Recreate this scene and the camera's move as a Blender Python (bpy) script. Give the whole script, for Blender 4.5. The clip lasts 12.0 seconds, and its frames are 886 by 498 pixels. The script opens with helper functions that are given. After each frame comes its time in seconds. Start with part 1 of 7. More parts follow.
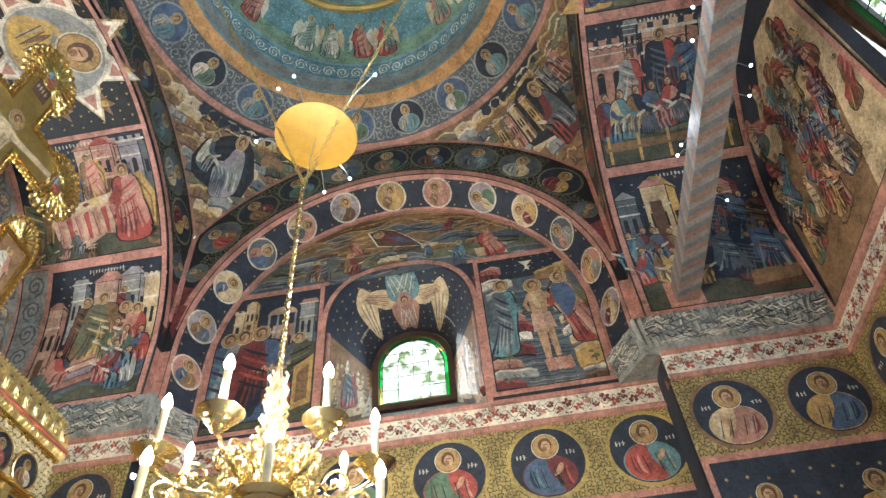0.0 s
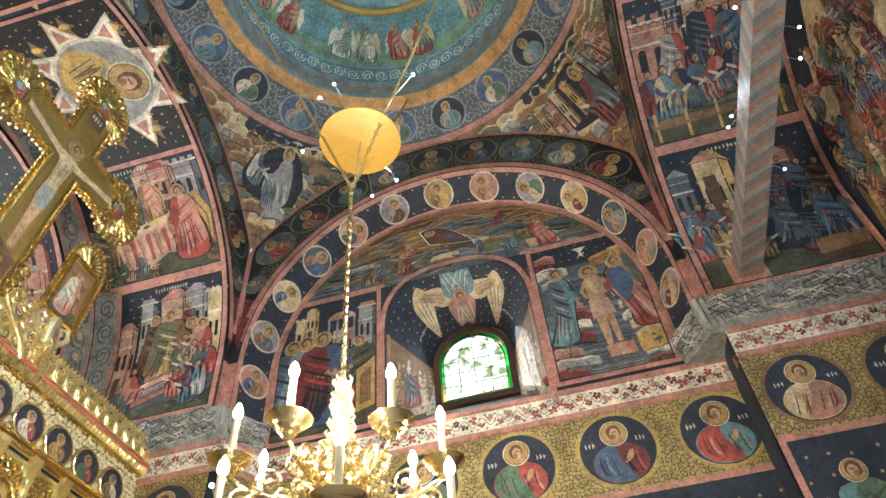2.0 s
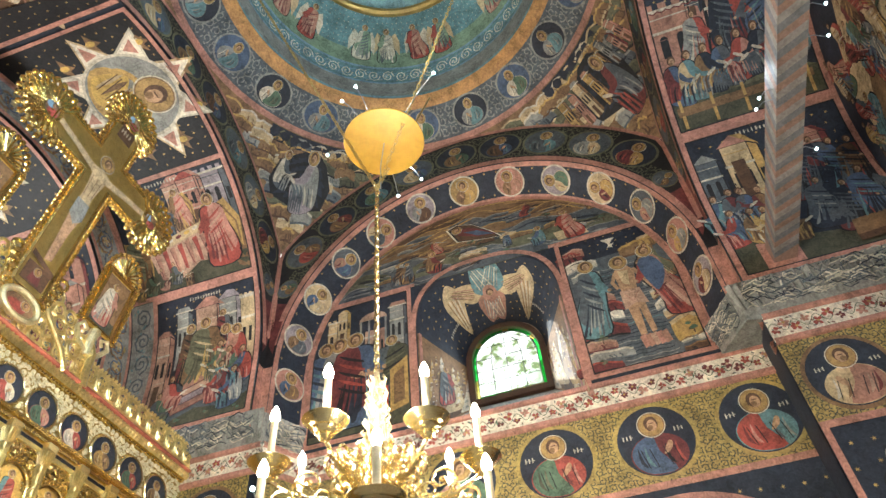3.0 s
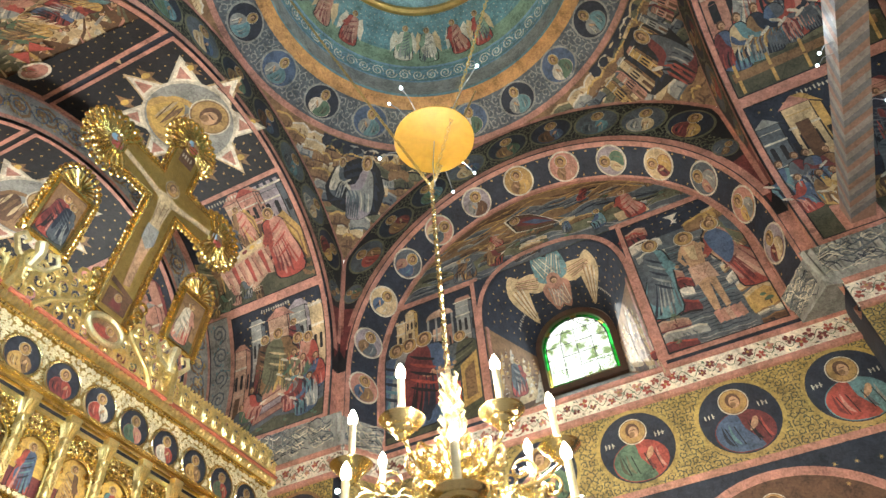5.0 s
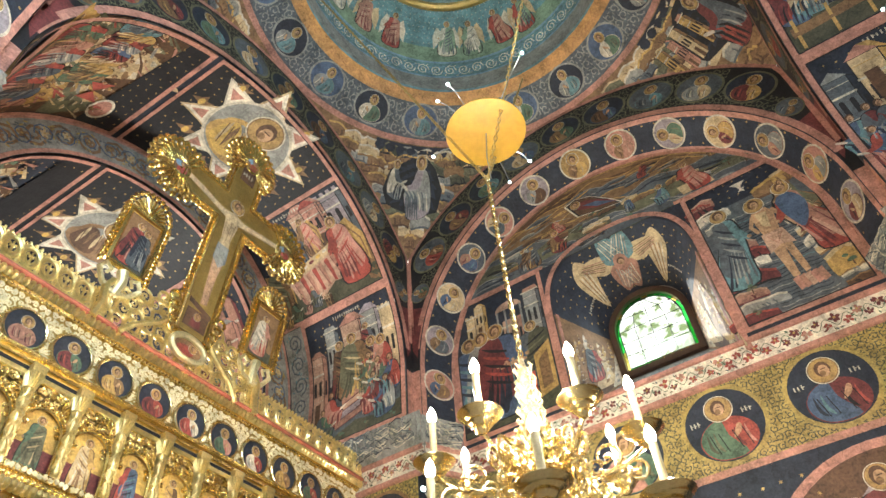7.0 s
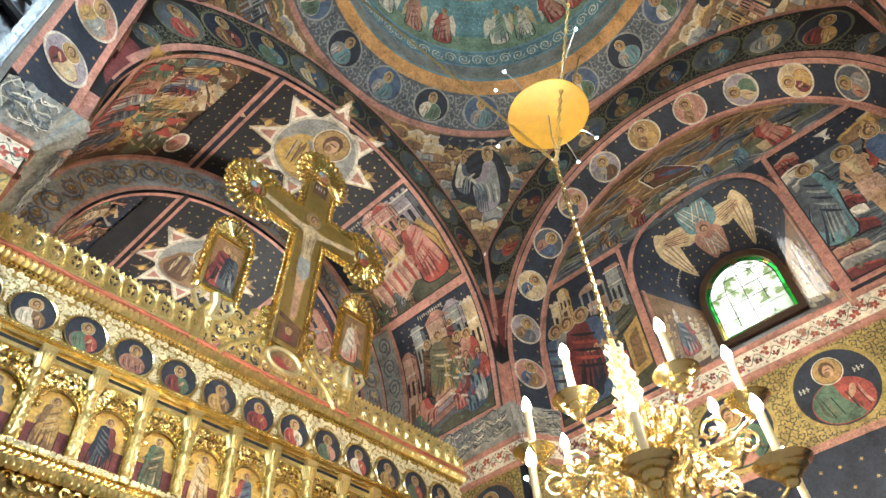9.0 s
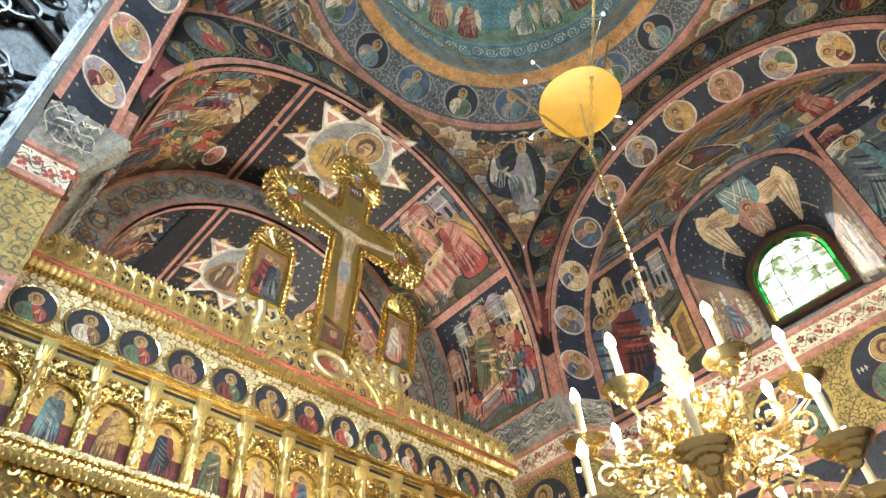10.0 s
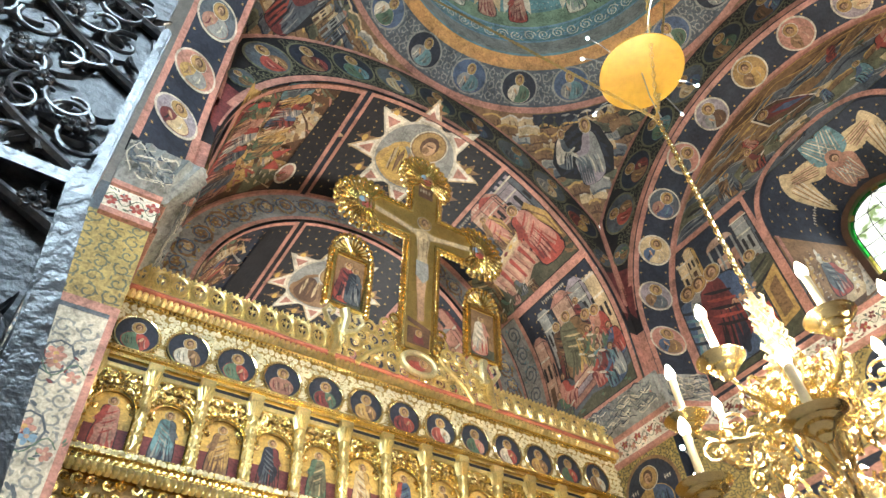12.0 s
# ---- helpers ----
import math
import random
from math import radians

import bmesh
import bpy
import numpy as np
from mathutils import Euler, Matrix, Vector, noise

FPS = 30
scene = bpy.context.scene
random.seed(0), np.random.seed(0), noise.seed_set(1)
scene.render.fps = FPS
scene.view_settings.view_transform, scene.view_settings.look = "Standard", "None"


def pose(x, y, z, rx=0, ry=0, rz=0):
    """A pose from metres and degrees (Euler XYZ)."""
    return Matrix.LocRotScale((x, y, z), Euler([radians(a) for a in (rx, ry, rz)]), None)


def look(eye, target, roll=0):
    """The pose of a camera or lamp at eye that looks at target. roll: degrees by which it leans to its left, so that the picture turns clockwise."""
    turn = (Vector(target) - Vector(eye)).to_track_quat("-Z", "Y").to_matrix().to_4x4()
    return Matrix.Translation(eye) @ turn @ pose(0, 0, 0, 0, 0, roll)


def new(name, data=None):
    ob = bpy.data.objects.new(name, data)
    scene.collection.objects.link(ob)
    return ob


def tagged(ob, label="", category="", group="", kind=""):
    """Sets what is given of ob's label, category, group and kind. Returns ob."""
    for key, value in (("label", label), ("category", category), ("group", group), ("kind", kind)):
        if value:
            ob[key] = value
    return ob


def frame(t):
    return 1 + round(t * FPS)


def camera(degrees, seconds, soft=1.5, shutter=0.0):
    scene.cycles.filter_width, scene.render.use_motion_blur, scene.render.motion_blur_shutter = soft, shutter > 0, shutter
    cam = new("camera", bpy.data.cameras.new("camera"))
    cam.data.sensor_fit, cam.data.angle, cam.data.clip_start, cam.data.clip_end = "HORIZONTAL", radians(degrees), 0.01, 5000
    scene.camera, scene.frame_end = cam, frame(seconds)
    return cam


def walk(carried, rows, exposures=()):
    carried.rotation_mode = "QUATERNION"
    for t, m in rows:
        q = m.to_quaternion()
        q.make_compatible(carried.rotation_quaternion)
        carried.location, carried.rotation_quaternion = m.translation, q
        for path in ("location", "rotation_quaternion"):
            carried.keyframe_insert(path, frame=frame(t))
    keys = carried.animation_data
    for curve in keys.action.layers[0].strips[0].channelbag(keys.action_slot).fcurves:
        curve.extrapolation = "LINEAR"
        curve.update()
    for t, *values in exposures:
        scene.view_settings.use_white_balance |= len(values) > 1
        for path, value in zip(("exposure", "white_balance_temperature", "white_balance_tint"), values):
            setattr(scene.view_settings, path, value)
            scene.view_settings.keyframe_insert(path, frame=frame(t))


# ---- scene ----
# The camera stands in the north arm of the nave and pans to its left.
cam = camera(66.0, 12.0)
PATH = [
    (0.0, 136.58, 4.05, -81.17), (0.5, 136.60, 4.04, -79.75), (1.0, 136.61, 4.03, -78.18), (1.5, 136.62, 4.02, -76.56),
    (2.0, 136.64, 4.00, -74.90), (2.5, 136.65, 3.99, -73.24), (3.0, 136.66, 3.97, -71.52), (5.0, 136.69, 3.88, -64.29),
    (5.5, 136.70, 3.87, -62.38), (6.0, 136.71, 3.85, -60.50), (6.5, 136.71, 3.82, -58.70), (7.0, 136.72, 3.80, -56.74),
    (9.0, 136.72, 3.71, -47.54), (9.5, 136.72, 3.68, -45.20), (10.0, 136.72, 3.64, -42.88), (10.5, 136.72, 3.61, -40.64),
    (11.0, 136.72, 3.57, -38.42), (11.5, 136.72, 3.54, -36.18), (12.0, 136.72, 3.51, -33.86)]
walk(cam, [(t, pose(0, 0, 1.6, rx, ry, rz)) for t, rx, ry, rz in PATH], exposures=[(0.0, 0.09, 5750, 5), (3.0, 0.08, 6100, 6), (6.0, 0.08, 6350, 6), (12.0, 0.10, 6350, 7)])

# ---- light ----
world = bpy.data.worlds.new("sky")
scene.world = world
world.use_nodes = True
nt = world.node_tree
sky = nt.nodes.new("ShaderNodeTexSky")
sky.sky_type, sky.sun_disc, sky.sun_elevation, sky.sun_rotation = "NISHITA", False, radians(22), radians(30)
nt.links.new(sky.outputs[0], nt.nodes["Background"].inputs[0])
nt.nodes["Background"].inputs[1].default_value = 0.12
sun = new("sun", bpy.data.lights.new("sun", "SUN"))
sun.data.energy, sun.data.angle, sun.data.color = 5.0, radians(0.5), (1, 0.95, 0.86)
sun.matrix_world = look((6.3 + 4.0, 0.98 + 6.8, 6.3 + 3.2), (6.3, 0.98, 6.3))

# plan of the church, metres
CX, CY, HALF = 2.7, 1.0, 2.37        # crossing: centre and half width
R1, R2, ZS = 2.27, 2.95, 6.1         # arch radius, outer radius of the painted arch ring, springing height
SOUTH, EAST_END, WEST_WALL = 5.5, 5.05, -2.95
RS = math.hypot(R2, HALF)            # sphere of the pendentives
RING_R, RING_Z = 1.87, 9.4           # foot of the dome
ICON_Y = 4.1


def area_light(name, place, target, sx, sy, watts, colour):
    ob = new(name, bpy.data.lights.new(name, "AREA"))
    ob.data.shape, ob.data.size, ob.data.size_y, ob.data.energy, ob.data.color = "RECTANGLE", sx, sy, watts, colour
    ob.matrix_world = look(place, target)
    return ob


def bulb_light(name, place, watts, colour, radius):
    ob = new(name, bpy.data.lights.new(name, "POINT"))
    ob.data.energy, ob.data.color, ob.data.shadow_soft_size = watts, colour, radius
    ob.location = place
    return ob


area_light("daylight_south", (6.22, 0.98, 6.3), (3.0, 0.98, 5.2), 0.7, 0.8, 11, (0.93, 0.98, 1.0))
area_light("daylight_west", (2.4, WEST_WALL + 0.02, 6.2), (2.6, 2.0, 5.6), 0.7, 1.1, 42, (0.58, 0.80, 1.0))
area_light("daylight_north", (-0.75, -1.40, 5.9), (-0.2, 2.6, 4.6), 1.2, 2.8, 430, (0.66, 0.84, 1.0))
# added fill behind the screen to brighten the altar; the apse has no window
area_light("altar_fill", (2.7, 8.3, 4.2), (2.7, 4.0, 6.2), 1.0, 1.8, 520, (1.0, 0.96, 0.9))
CHAND = (2.611, 1.073)
SPOT_Z = 5.74
FACE_ON = math.atan2(CHAND[1], CHAND[0]) + math.pi       # the side of the chandelier turned to the north arm
for k in (0, 2, 3, 5):
    for r, z, half_step, watts in ((0.47, 3.50, 0.5, 78), (0.56, 3.09, 0.0, 52)):
        a = FACE_ON + (k + half_step) * 2 * math.pi / 7
        bulb_light("candle_glow", (CHAND[0] + r * math.cos(a), CHAND[1] + r * math.sin(a), z), watts, (1.0, 0.89, 0.73), 0.03)
for x, y in ((2.17, 1.09), (2.59, 1.47), (3.06, 1.00), (2.25, 0.52)):
    bulb_light("disc_spot_glow", (x, y, SPOT_Z + 0.07), 9, (0.92, 0.97, 1.0), 0.02)
    up = new("disc_spot_beam", bpy.data.lights.new("disc_spot_beam", "SPOT"))
    up.data.energy, up.data.color, up.data.shadow_soft_size = 130, (0.90, 0.97, 1.0), 0.02
    up.data.spot_size, up.data.spot_blend = radians(62), 0.7
    up.matrix_world = look((x, y, SPOT_Z + 0.08), (CX + (x - 2.64) * .4, CY + (y - 1.03) * .4, 11.0))
BEAM_SPOTS = ((2.10, -1.60), (2.33, -1.62), (2.59, -1.93), (2.83, -1.96), (3.16, -1.62), (3.25, -1.60), (3.78, -1.93))
for x, y in BEAM_SPOTS[::2]:
    bulb_light("beam_spot_glow", (x, y + (0.04 if y > -1.77 else -0.04), 5.88), 3, (0.9, 0.96, 1.0), 0.02)


# ---- materials ----
def material(name, colour, rough=0.6, metal=0.0, vary=0.25, scale=6.0, bump=0.0, bump_scale=40.0, fine=60.0, spec=0.5, coat=0.0):
    """A surface with broad stains and fine grain, worn relief and a little change of gloss."""
    m = bpy.data.materials.new(name)
    m.use_nodes = True
    n, l = m.node_tree.nodes, m.node_tree.links
    b = n["Principled BSDF"]
    co = n.new("ShaderNodeTexCoord")
    n1, n2 = n.new("ShaderNodeTexNoise"), n.new("ShaderNodeTexNoise")
    n1.inputs["Scale"].default_value, n1.inputs["Detail"].default_value = scale, 5
    n2.inputs["Scale"].default_value, n2.inputs["Detail"].default_value = fine, 3
    for q in (n1, n2):
        l.new(co.outputs["Object"], q.inputs["Vector"])
    n4, half, add = n.new("ShaderNodeTexNoise"), n.new("ShaderNodeMath"), n.new("ShaderNodeMath")
    n4.inputs["Scale"].default_value, n4.inputs["Detail"].default_value, n4.inputs["Distortion"].default_value = scale * 4.2, 4, 1.2
    l.new(co.outputs["Object"], n4.inputs["Vector"])
    half.operation, add.operation = "MULTIPLY_ADD", "ADD"
    half.inputs[1].default_value = 0.6
    l.new(n2.outputs[0], half.inputs[0])
    l.new(n4.outputs[0], half.inputs[2])
    l.new(n1.outputs[0], add.inputs[0])
    l.new(half.outputs[0], add.inputs[1])
    ramp = n.new("ShaderNodeMapRange")
    ramp.inputs["From Min"].default_value, ramp.inputs["From Max"].default_value = 0.95, 1.65
    ramp.inputs["To Min"].default_value, ramp.inputs["To Max"].default_value = 1 - vary, 1 + vary
    l.new(add.outputs[0], ramp.inputs[0])
    mix = n.new("ShaderNodeVectorMath")
    mix.operation = "SCALE"
    mix.inputs[0].default_value = colour
    l.new(ramp.outputs[0], mix.inputs["Scale"])
    l.new(mix.outputs[0], b.inputs["Base Color"])
    b.inputs["Roughness"].default_value, b.inputs["Metallic"].default_value = rough, metal
    b.inputs["Specular IOR Level"].default_value = spec
    b.inputs["Coat Weight"].default_value = coat
    if bump:
        n3, bp = n.new("ShaderNodeTexNoise"), n.new("ShaderNodeBump")
        n3.inputs["Scale"].default_value, n3.inputs["Detail"].default_value = bump_scale, 4
        l.new(co.outputs["Object"], n3.inputs["Vector"])
        bp.inputs["Strength"].default_value, bp.inputs["Distance"].default_value = bump, 0.01
        l.new(n3.outputs[0], bp.inputs["Height"])
        l.new(bp.outputs[0], b.inputs["Normal"])
    return m


def glow(name, colour, strength):
    m = bpy.data.materials.new(name)
    m.use_nodes = True
    n = m.node_tree.nodes
    b = n["Principled BSDF"]
    b.inputs["Base Color"].default_value = (*colour, 1)
    b.inputs["Emission Color"].default_value = (*colour, 1)
    b.inputs["Emission Strength"].default_value = strength
    return m


PIGMENTS = {
    "navy": (0.022, 0.026, 0.038), "black": (0.015, 0.014, 0.015), "slate": (0.085, 0.097, 0.106), "coral": (0.40, 0.190, 0.140),
    "rose": (0.33, 0.165, 0.115), "pink": (0.41, 0.255, 0.175), "red": (0.30, 0.062, 0.045), "wine": (0.14, 0.034, 0.032),
    "ochre": (0.42, 0.26, 0.085), "gold": (0.52, 0.33, 0.085), "sand": (0.46, 0.34, 0.19), "brown": (0.10, 0.052, 0.028),
    "umber": (0.20, 0.115, 0.055), "olive": (0.125, 0.120, 0.070), "green": (0.085, 0.135, 0.085), "teal": (0.11, 0.20, 0.21),
    "blue": (0.070, 0.100, 0.160), "grey": (0.235, 0.23, 0.205), "pale": (0.49, 0.43, 0.325), "white": (0.64, 0.57, 0.45),
    "skin": (0.40, 0.24, 0.135), "moss": (0.070, 0.068, 0.042), "skyblue": (0.17, 0.26, 0.34), "leafgold": (0.33, 0.235, 0.075),
    "orange": (0.42, 0.215, 0.075), "sea": (0.20, 0.31, 0.32), "meadow": (0.17, 0.235, 0.155), "halo": (0.34, 0.21, 0.075), "lilac": (0.27, 0.225, 0.235)}
PIG_NAMES = list(PIGMENTS)
# the darker and the lighter paint with which a colour is modelled
DEEP = {"red": "wine", "blue": "navy", "green": "moss", "umber": "brown", "rose": "wine", "teal": "slate", "pale": "grey", "ochre": "umber", "wine": "black", "coral": "red", "sand": "umber", "slate": "navy", "brown": "black", "skin": "umber", "white": "grey", "grey": "slate", "pink": "rose", "gold": "umber", "olive": "moss", "moss": "black"}
LIGHT = {"red": "coral", "blue": "teal", "green": "olive", "umber": "ochre", "rose": "pink", "teal": "grey", "pale": "white", "ochre": "sand", "wine": "red", "coral": "pink", "sand": "pale", "slate": "grey", "brown": "umber", "skin": "sand", "white": "white", "grey": "pale", "pink": "pale", "gold": "sand", "olive": "sand", "moss": "olive"}
PAINT = {k: material("fresco_" + k, c, 0.60, 0, 0.55, 5.0, 0.15, 45.0, 80.0, 0.35) for k, c in PIGMENTS.items()}
PIG_MATS = [PAINT[k] for k in PIG_NAMES]
GOLD = material("gilded_wood", (0.78, 0.57, 0.20), 0.26, 1.0, 0.30, 12, 0.16, 70, 90)
CORAL_GLOSS = material("coral_gloss_paint", (0.44, 0.135, 0.075), 0.45, 0, 0.3, 9, 0.2, 60, 90)
GOLD_LIT = material("light_gilded_wood", (0.80, 0.62, 0.26), 0.28, 0.9, 0.30, 14, 0.16, 70, 90)
FINIAL = material("worn_pale_gilding", (0.34, 0.265, 0.14), 0.42, 0.6, 0.5, 14, 0.4, 90, 90)
LACE = material("cream_gilded_lace", (0.74, 0.64, 0.40), 0.38, 0.35, 0.35, 14, 0.3, 90, 90)
GOLD_BRIGHT = material("polished_brass", (0.86, 0.70, 0.37), 0.22, 1.0, 0.12, 8, 0.15, 40, 90)
GOLD_PLATE = material("engraved_gold_leaf", (0.40, 0.27, 0.085), 0.36, 0.75, 0.25, 7, 0.5, 80, 110)
# screen backing only: gold darkened so gaps in the carving look deep in shade
GOLD_DEEP = material("gap_dark_gold", (0.24, 0.15, 0.05), 0.45, 0.6, 0.4, 9, 0.6, 50, 90)
GOLD_PALE = material("pale_gilding", (0.86, 0.74, 0.42), 0.30, 0.85, 0.30, 12, 0.4, 140, 90)
WALLPAINT = material("aged_plaster", (0.26, 0.22, 0.18), 0.75, 0, 0.3, 3, 0.15, 40)
STONE = material("floor_marble", (0.32, 0.28, 0.24), 0.35, 0, 0.3, 2, 0.03, 20)
WOOD_BLACK = material("black_lacquered_wood", (0.036, 0.038, 0.043), 0.33, 0, 0.6, 9, 0.75, 34, 80, 0.85, 0.12)
WOOD_BOARD = material("black_rough_board", (0.040, 0.042, 0.048), 0.47, 0, 0.6, 11, 1.0, 30, 80, 0.7)
WOOD_DARK = material("dark_wood", (0.060, 0.030, 0.018), 0.42, 0, 0.4, 8, 0.25, 35)
BEAM_C = material("beam_blue_stripe", (0.145, 0.15, 0.165), 0.65, 0, 0.35, 5, 0.2, 50)
BEAM_A = material("beam_red_stripe", (0.25, 0.155, 0.12), 0.65, 0, 0.35, 5, 0.2, 50)
BEAM_B = material("beam_grey_stripe", (0.235, 0.225, 0.21), 0.65, 0, 0.35, 5, 0.2, 50)
DISC_MAT = material("yellow_painted_sheet", (0.43, 0.25, 0.03), 0.45, 0.15, 0.16, 3, 0.25, 5, 14)
CANDLE = material("wax_white_sleeve", (0.60, 0.47, 0.27), 0.50, 0, 0.12)
FLAME = glow("lit_bulb", (1.0, 0.88, 0.68), 45.0)
LED = glow("led_lens", (0.62, 0.93, 1.0), 45.0)
IRON = material("grey_metal", (0.30, 0.31, 0.32), 0.35, 0.9, 0.2, 20)
ROD = material("dark_wire", (0.06, 0.062, 0.065), 0.5, 0.6, 0.2, 20)
LEAD = material("window_lead", (0.02, 0.022, 0.024), 0.5, 0.4, 0.2)
DRAPE = PAINT["grey"]


def pane_material(name, colour):
    m = bpy.data.materials.new(name)
    m.use_nodes = True
    n, l = m.node_tree.nodes, m.node_tree.links
    n.remove(n["Principled BSDF"])
    tr, tl, gl, mx, mx2 = (n.new("ShaderNodeBsdf" + k) if k else n.new("ShaderNodeMixShader") for k in ("Transparent", "Translucent", "Glossy", "", ""))
    tr.inputs[0].default_value, tl.inputs[0].default_value = (*colour, 1), (*colour, 1)
    gl.inputs["Roughness"].default_value = 0.1
    mx.inputs[0].default_value, mx2.inputs[0].default_value = 0.12, 0.04
    l.new(tr.outputs[0], mx.inputs[1])
    l.new(tl.outputs[0], mx.inputs[2])
    l.new(mx.outputs[0], mx2.inputs[1])
    l.new(gl.outputs[0], mx2.inputs[2])
    l.new(mx2.outputs[0], n["Material Output"].inputs[0])
    return m


PANE_CLEAR, PANE_GREEN, PANE_AMBER = pane_material("clear_pane", (0.95, 0.97, 0.92)), pane_material("green_pane", (0.06, 0.62, 0.10)), pane_material("amber_pane", (0.90, 0.72, 0.20))


# ---- mesh tools ----
class Shape:
    """Collects vertices and faces of one mesh."""

    def __init__(self):
        self.v, self.f, self.m = [], [], []

    def add(self, verts, faces, mat=0):
        o = len(self.v)
        self.v += [tuple(p) for p in verts]
        self.f += [tuple(i + o for i in f) for f in faces]
        self.m += [mat] * len(faces)
        return self

    def box(self, x0, x1, y0, y1, z0, z1, mat=0, turn=None):
        vs = [Vector((x, y, z)) for z in (z0, z1) for y in (y0, y1) for x in (x0, x1)]
        if turn:
            vs = [turn @ p for p in vs]
        return self.add(vs, [(0, 2, 3, 1), (4, 5, 7, 6), (0, 1, 5, 4), (2, 6, 7, 3), (0, 4, 6, 2), (1, 3, 7, 5)], mat)

    def grid(self, fn, us, vs, mat=0, flip=False):
        o = [fn(u, v) for v in vs for u in us]
        k = len(us)
        fs = [(j * k + i, j * k + i + 1, (j + 1) * k + i + 1, (j + 1) * k + i) for j in range(len(vs) - 1) for i in range(k - 1)]
        return self.add(o, [f[::-1] for f in fs] if flip else fs, mat)

    def shell(self, fn, us, vs, depth, mat=0):
        """A curved wall with thickness: fn(u, v, off), off towards the room."""
        self.grid(lambda u, v: fn(u, v, 0.0), us, vs, mat)
        self.grid(lambda u, v: fn(u, v, -depth), us, vs, mat, True)
        for v in (vs[0], vs[-1]):
            self.grid(lambda u, w: fn(u, v, w), us, (0.0, -depth), mat)
        for u in (us[0], us[-1]):
            self.grid(lambda v, w: fn(u, v, w), vs, (0.0, -depth), mat)
        return self

    def tube(self, path, radius, n=6, mat=0, closed=False, flat=1.0):
        pts = [Vector(p) for p in path]
        k = len(pts)
        rad = radius if callable(radius) else (lambda s: radius)
        o, up = [], Vector((0.13, 0.31, 0.94)).normalized()
        for i, p in enumerate(pts):
            a = pts[(i - 1) % k] if closed or i else p
            b = pts[(i + 1) % k] if closed or i < k - 1 else p
            d = (b - a).normalized() if (b - a).length > 1e-9 else Vector((0, 0, 1))
            s = d.cross(up)
            s = s.normalized() if s.length > 1e-4 else d.orthogonal().normalized()
            t = s.cross(d)
            up = t
            r = rad(i / max(1, k - 1))
            o += [p + r * (math.cos(w) * s + flat * math.sin(w) * t) for w in (2 * math.pi * j / n for j in range(n))]
        fs = [(i * n + j, i * n + (j + 1) % n, ((i + 1) % k) * n + (j + 1) % n, ((i + 1) % k) * n + j) for i in range(k if closed else k - 1) for j in range(n)]
        if not closed:
            fs += [tuple(range(n))[::-1], tuple(range((k - 1) * n, k * n))]
        return self.add(o, fs, mat)

    def lathe(self, profile, n=20, place=(0, 0, 0), mat=0, turn=None):
        """profile: (radius, height) from bottom to top."""
        place = Vector(place)
        o = []
        for r, z in profile:
            for j in range(n):
                w = 2 * math.pi * j / n
                p = Vector((r * math.cos(w), r * math.sin(w), z))
                o.append((turn @ p if turn else p) + place)
        k = len(profile)
        fs = [(i * n + j, i * n + (j + 1) % n, (i + 1) * n + (j + 1) % n, (i + 1) * n + j) for i in range(k - 1) for j in range(n)]
        fs += [tuple(range(n))[::-1], tuple(range((k - 1) * n, k * n))]
        return self.add(o, fs, mat)

    def ball(self, c, r, n=8, mat=0, sz=1.0):
        prof = [(max(1e-4, r * math.sin(math.pi * i / (n // 2 + 1))), -r * sz * math.cos(math.pi * i / (n // 2 + 1))) for i in range(n // 2 + 2)]
        return self.lathe(prof, n, c, mat)

    def build(self, name, mats, parent=None, label="", smooth=True):
        me = bpy.data.meshes.new(name)
        me.from_pydata(self.v, [], self.f)
        for m in mats if isinstance(mats, (list, tuple)) else [mats]:
            me.materials.append(m)
        me.polygons.foreach_set("material_index", self.m)
        if smooth:
            me.polygons.foreach_set("use_smooth", [True] * len(self.f))
            me.set_sharp_from_angle(angle=radians(38))
        me.update()
        ob = new(name, me)
        if parent:
            ob.parent = parent
        if label:
            tagged(ob, label)
        return ob


def span(a, b, n):
    return [a + (b - a) * i / n for i in range(n + 1)]


def empty(name, label, category, kind="", group="", place=(0, 0, 0)):
    ob = new(name)
    ob.location = place
    return tagged(ob, label, category, group, kind)


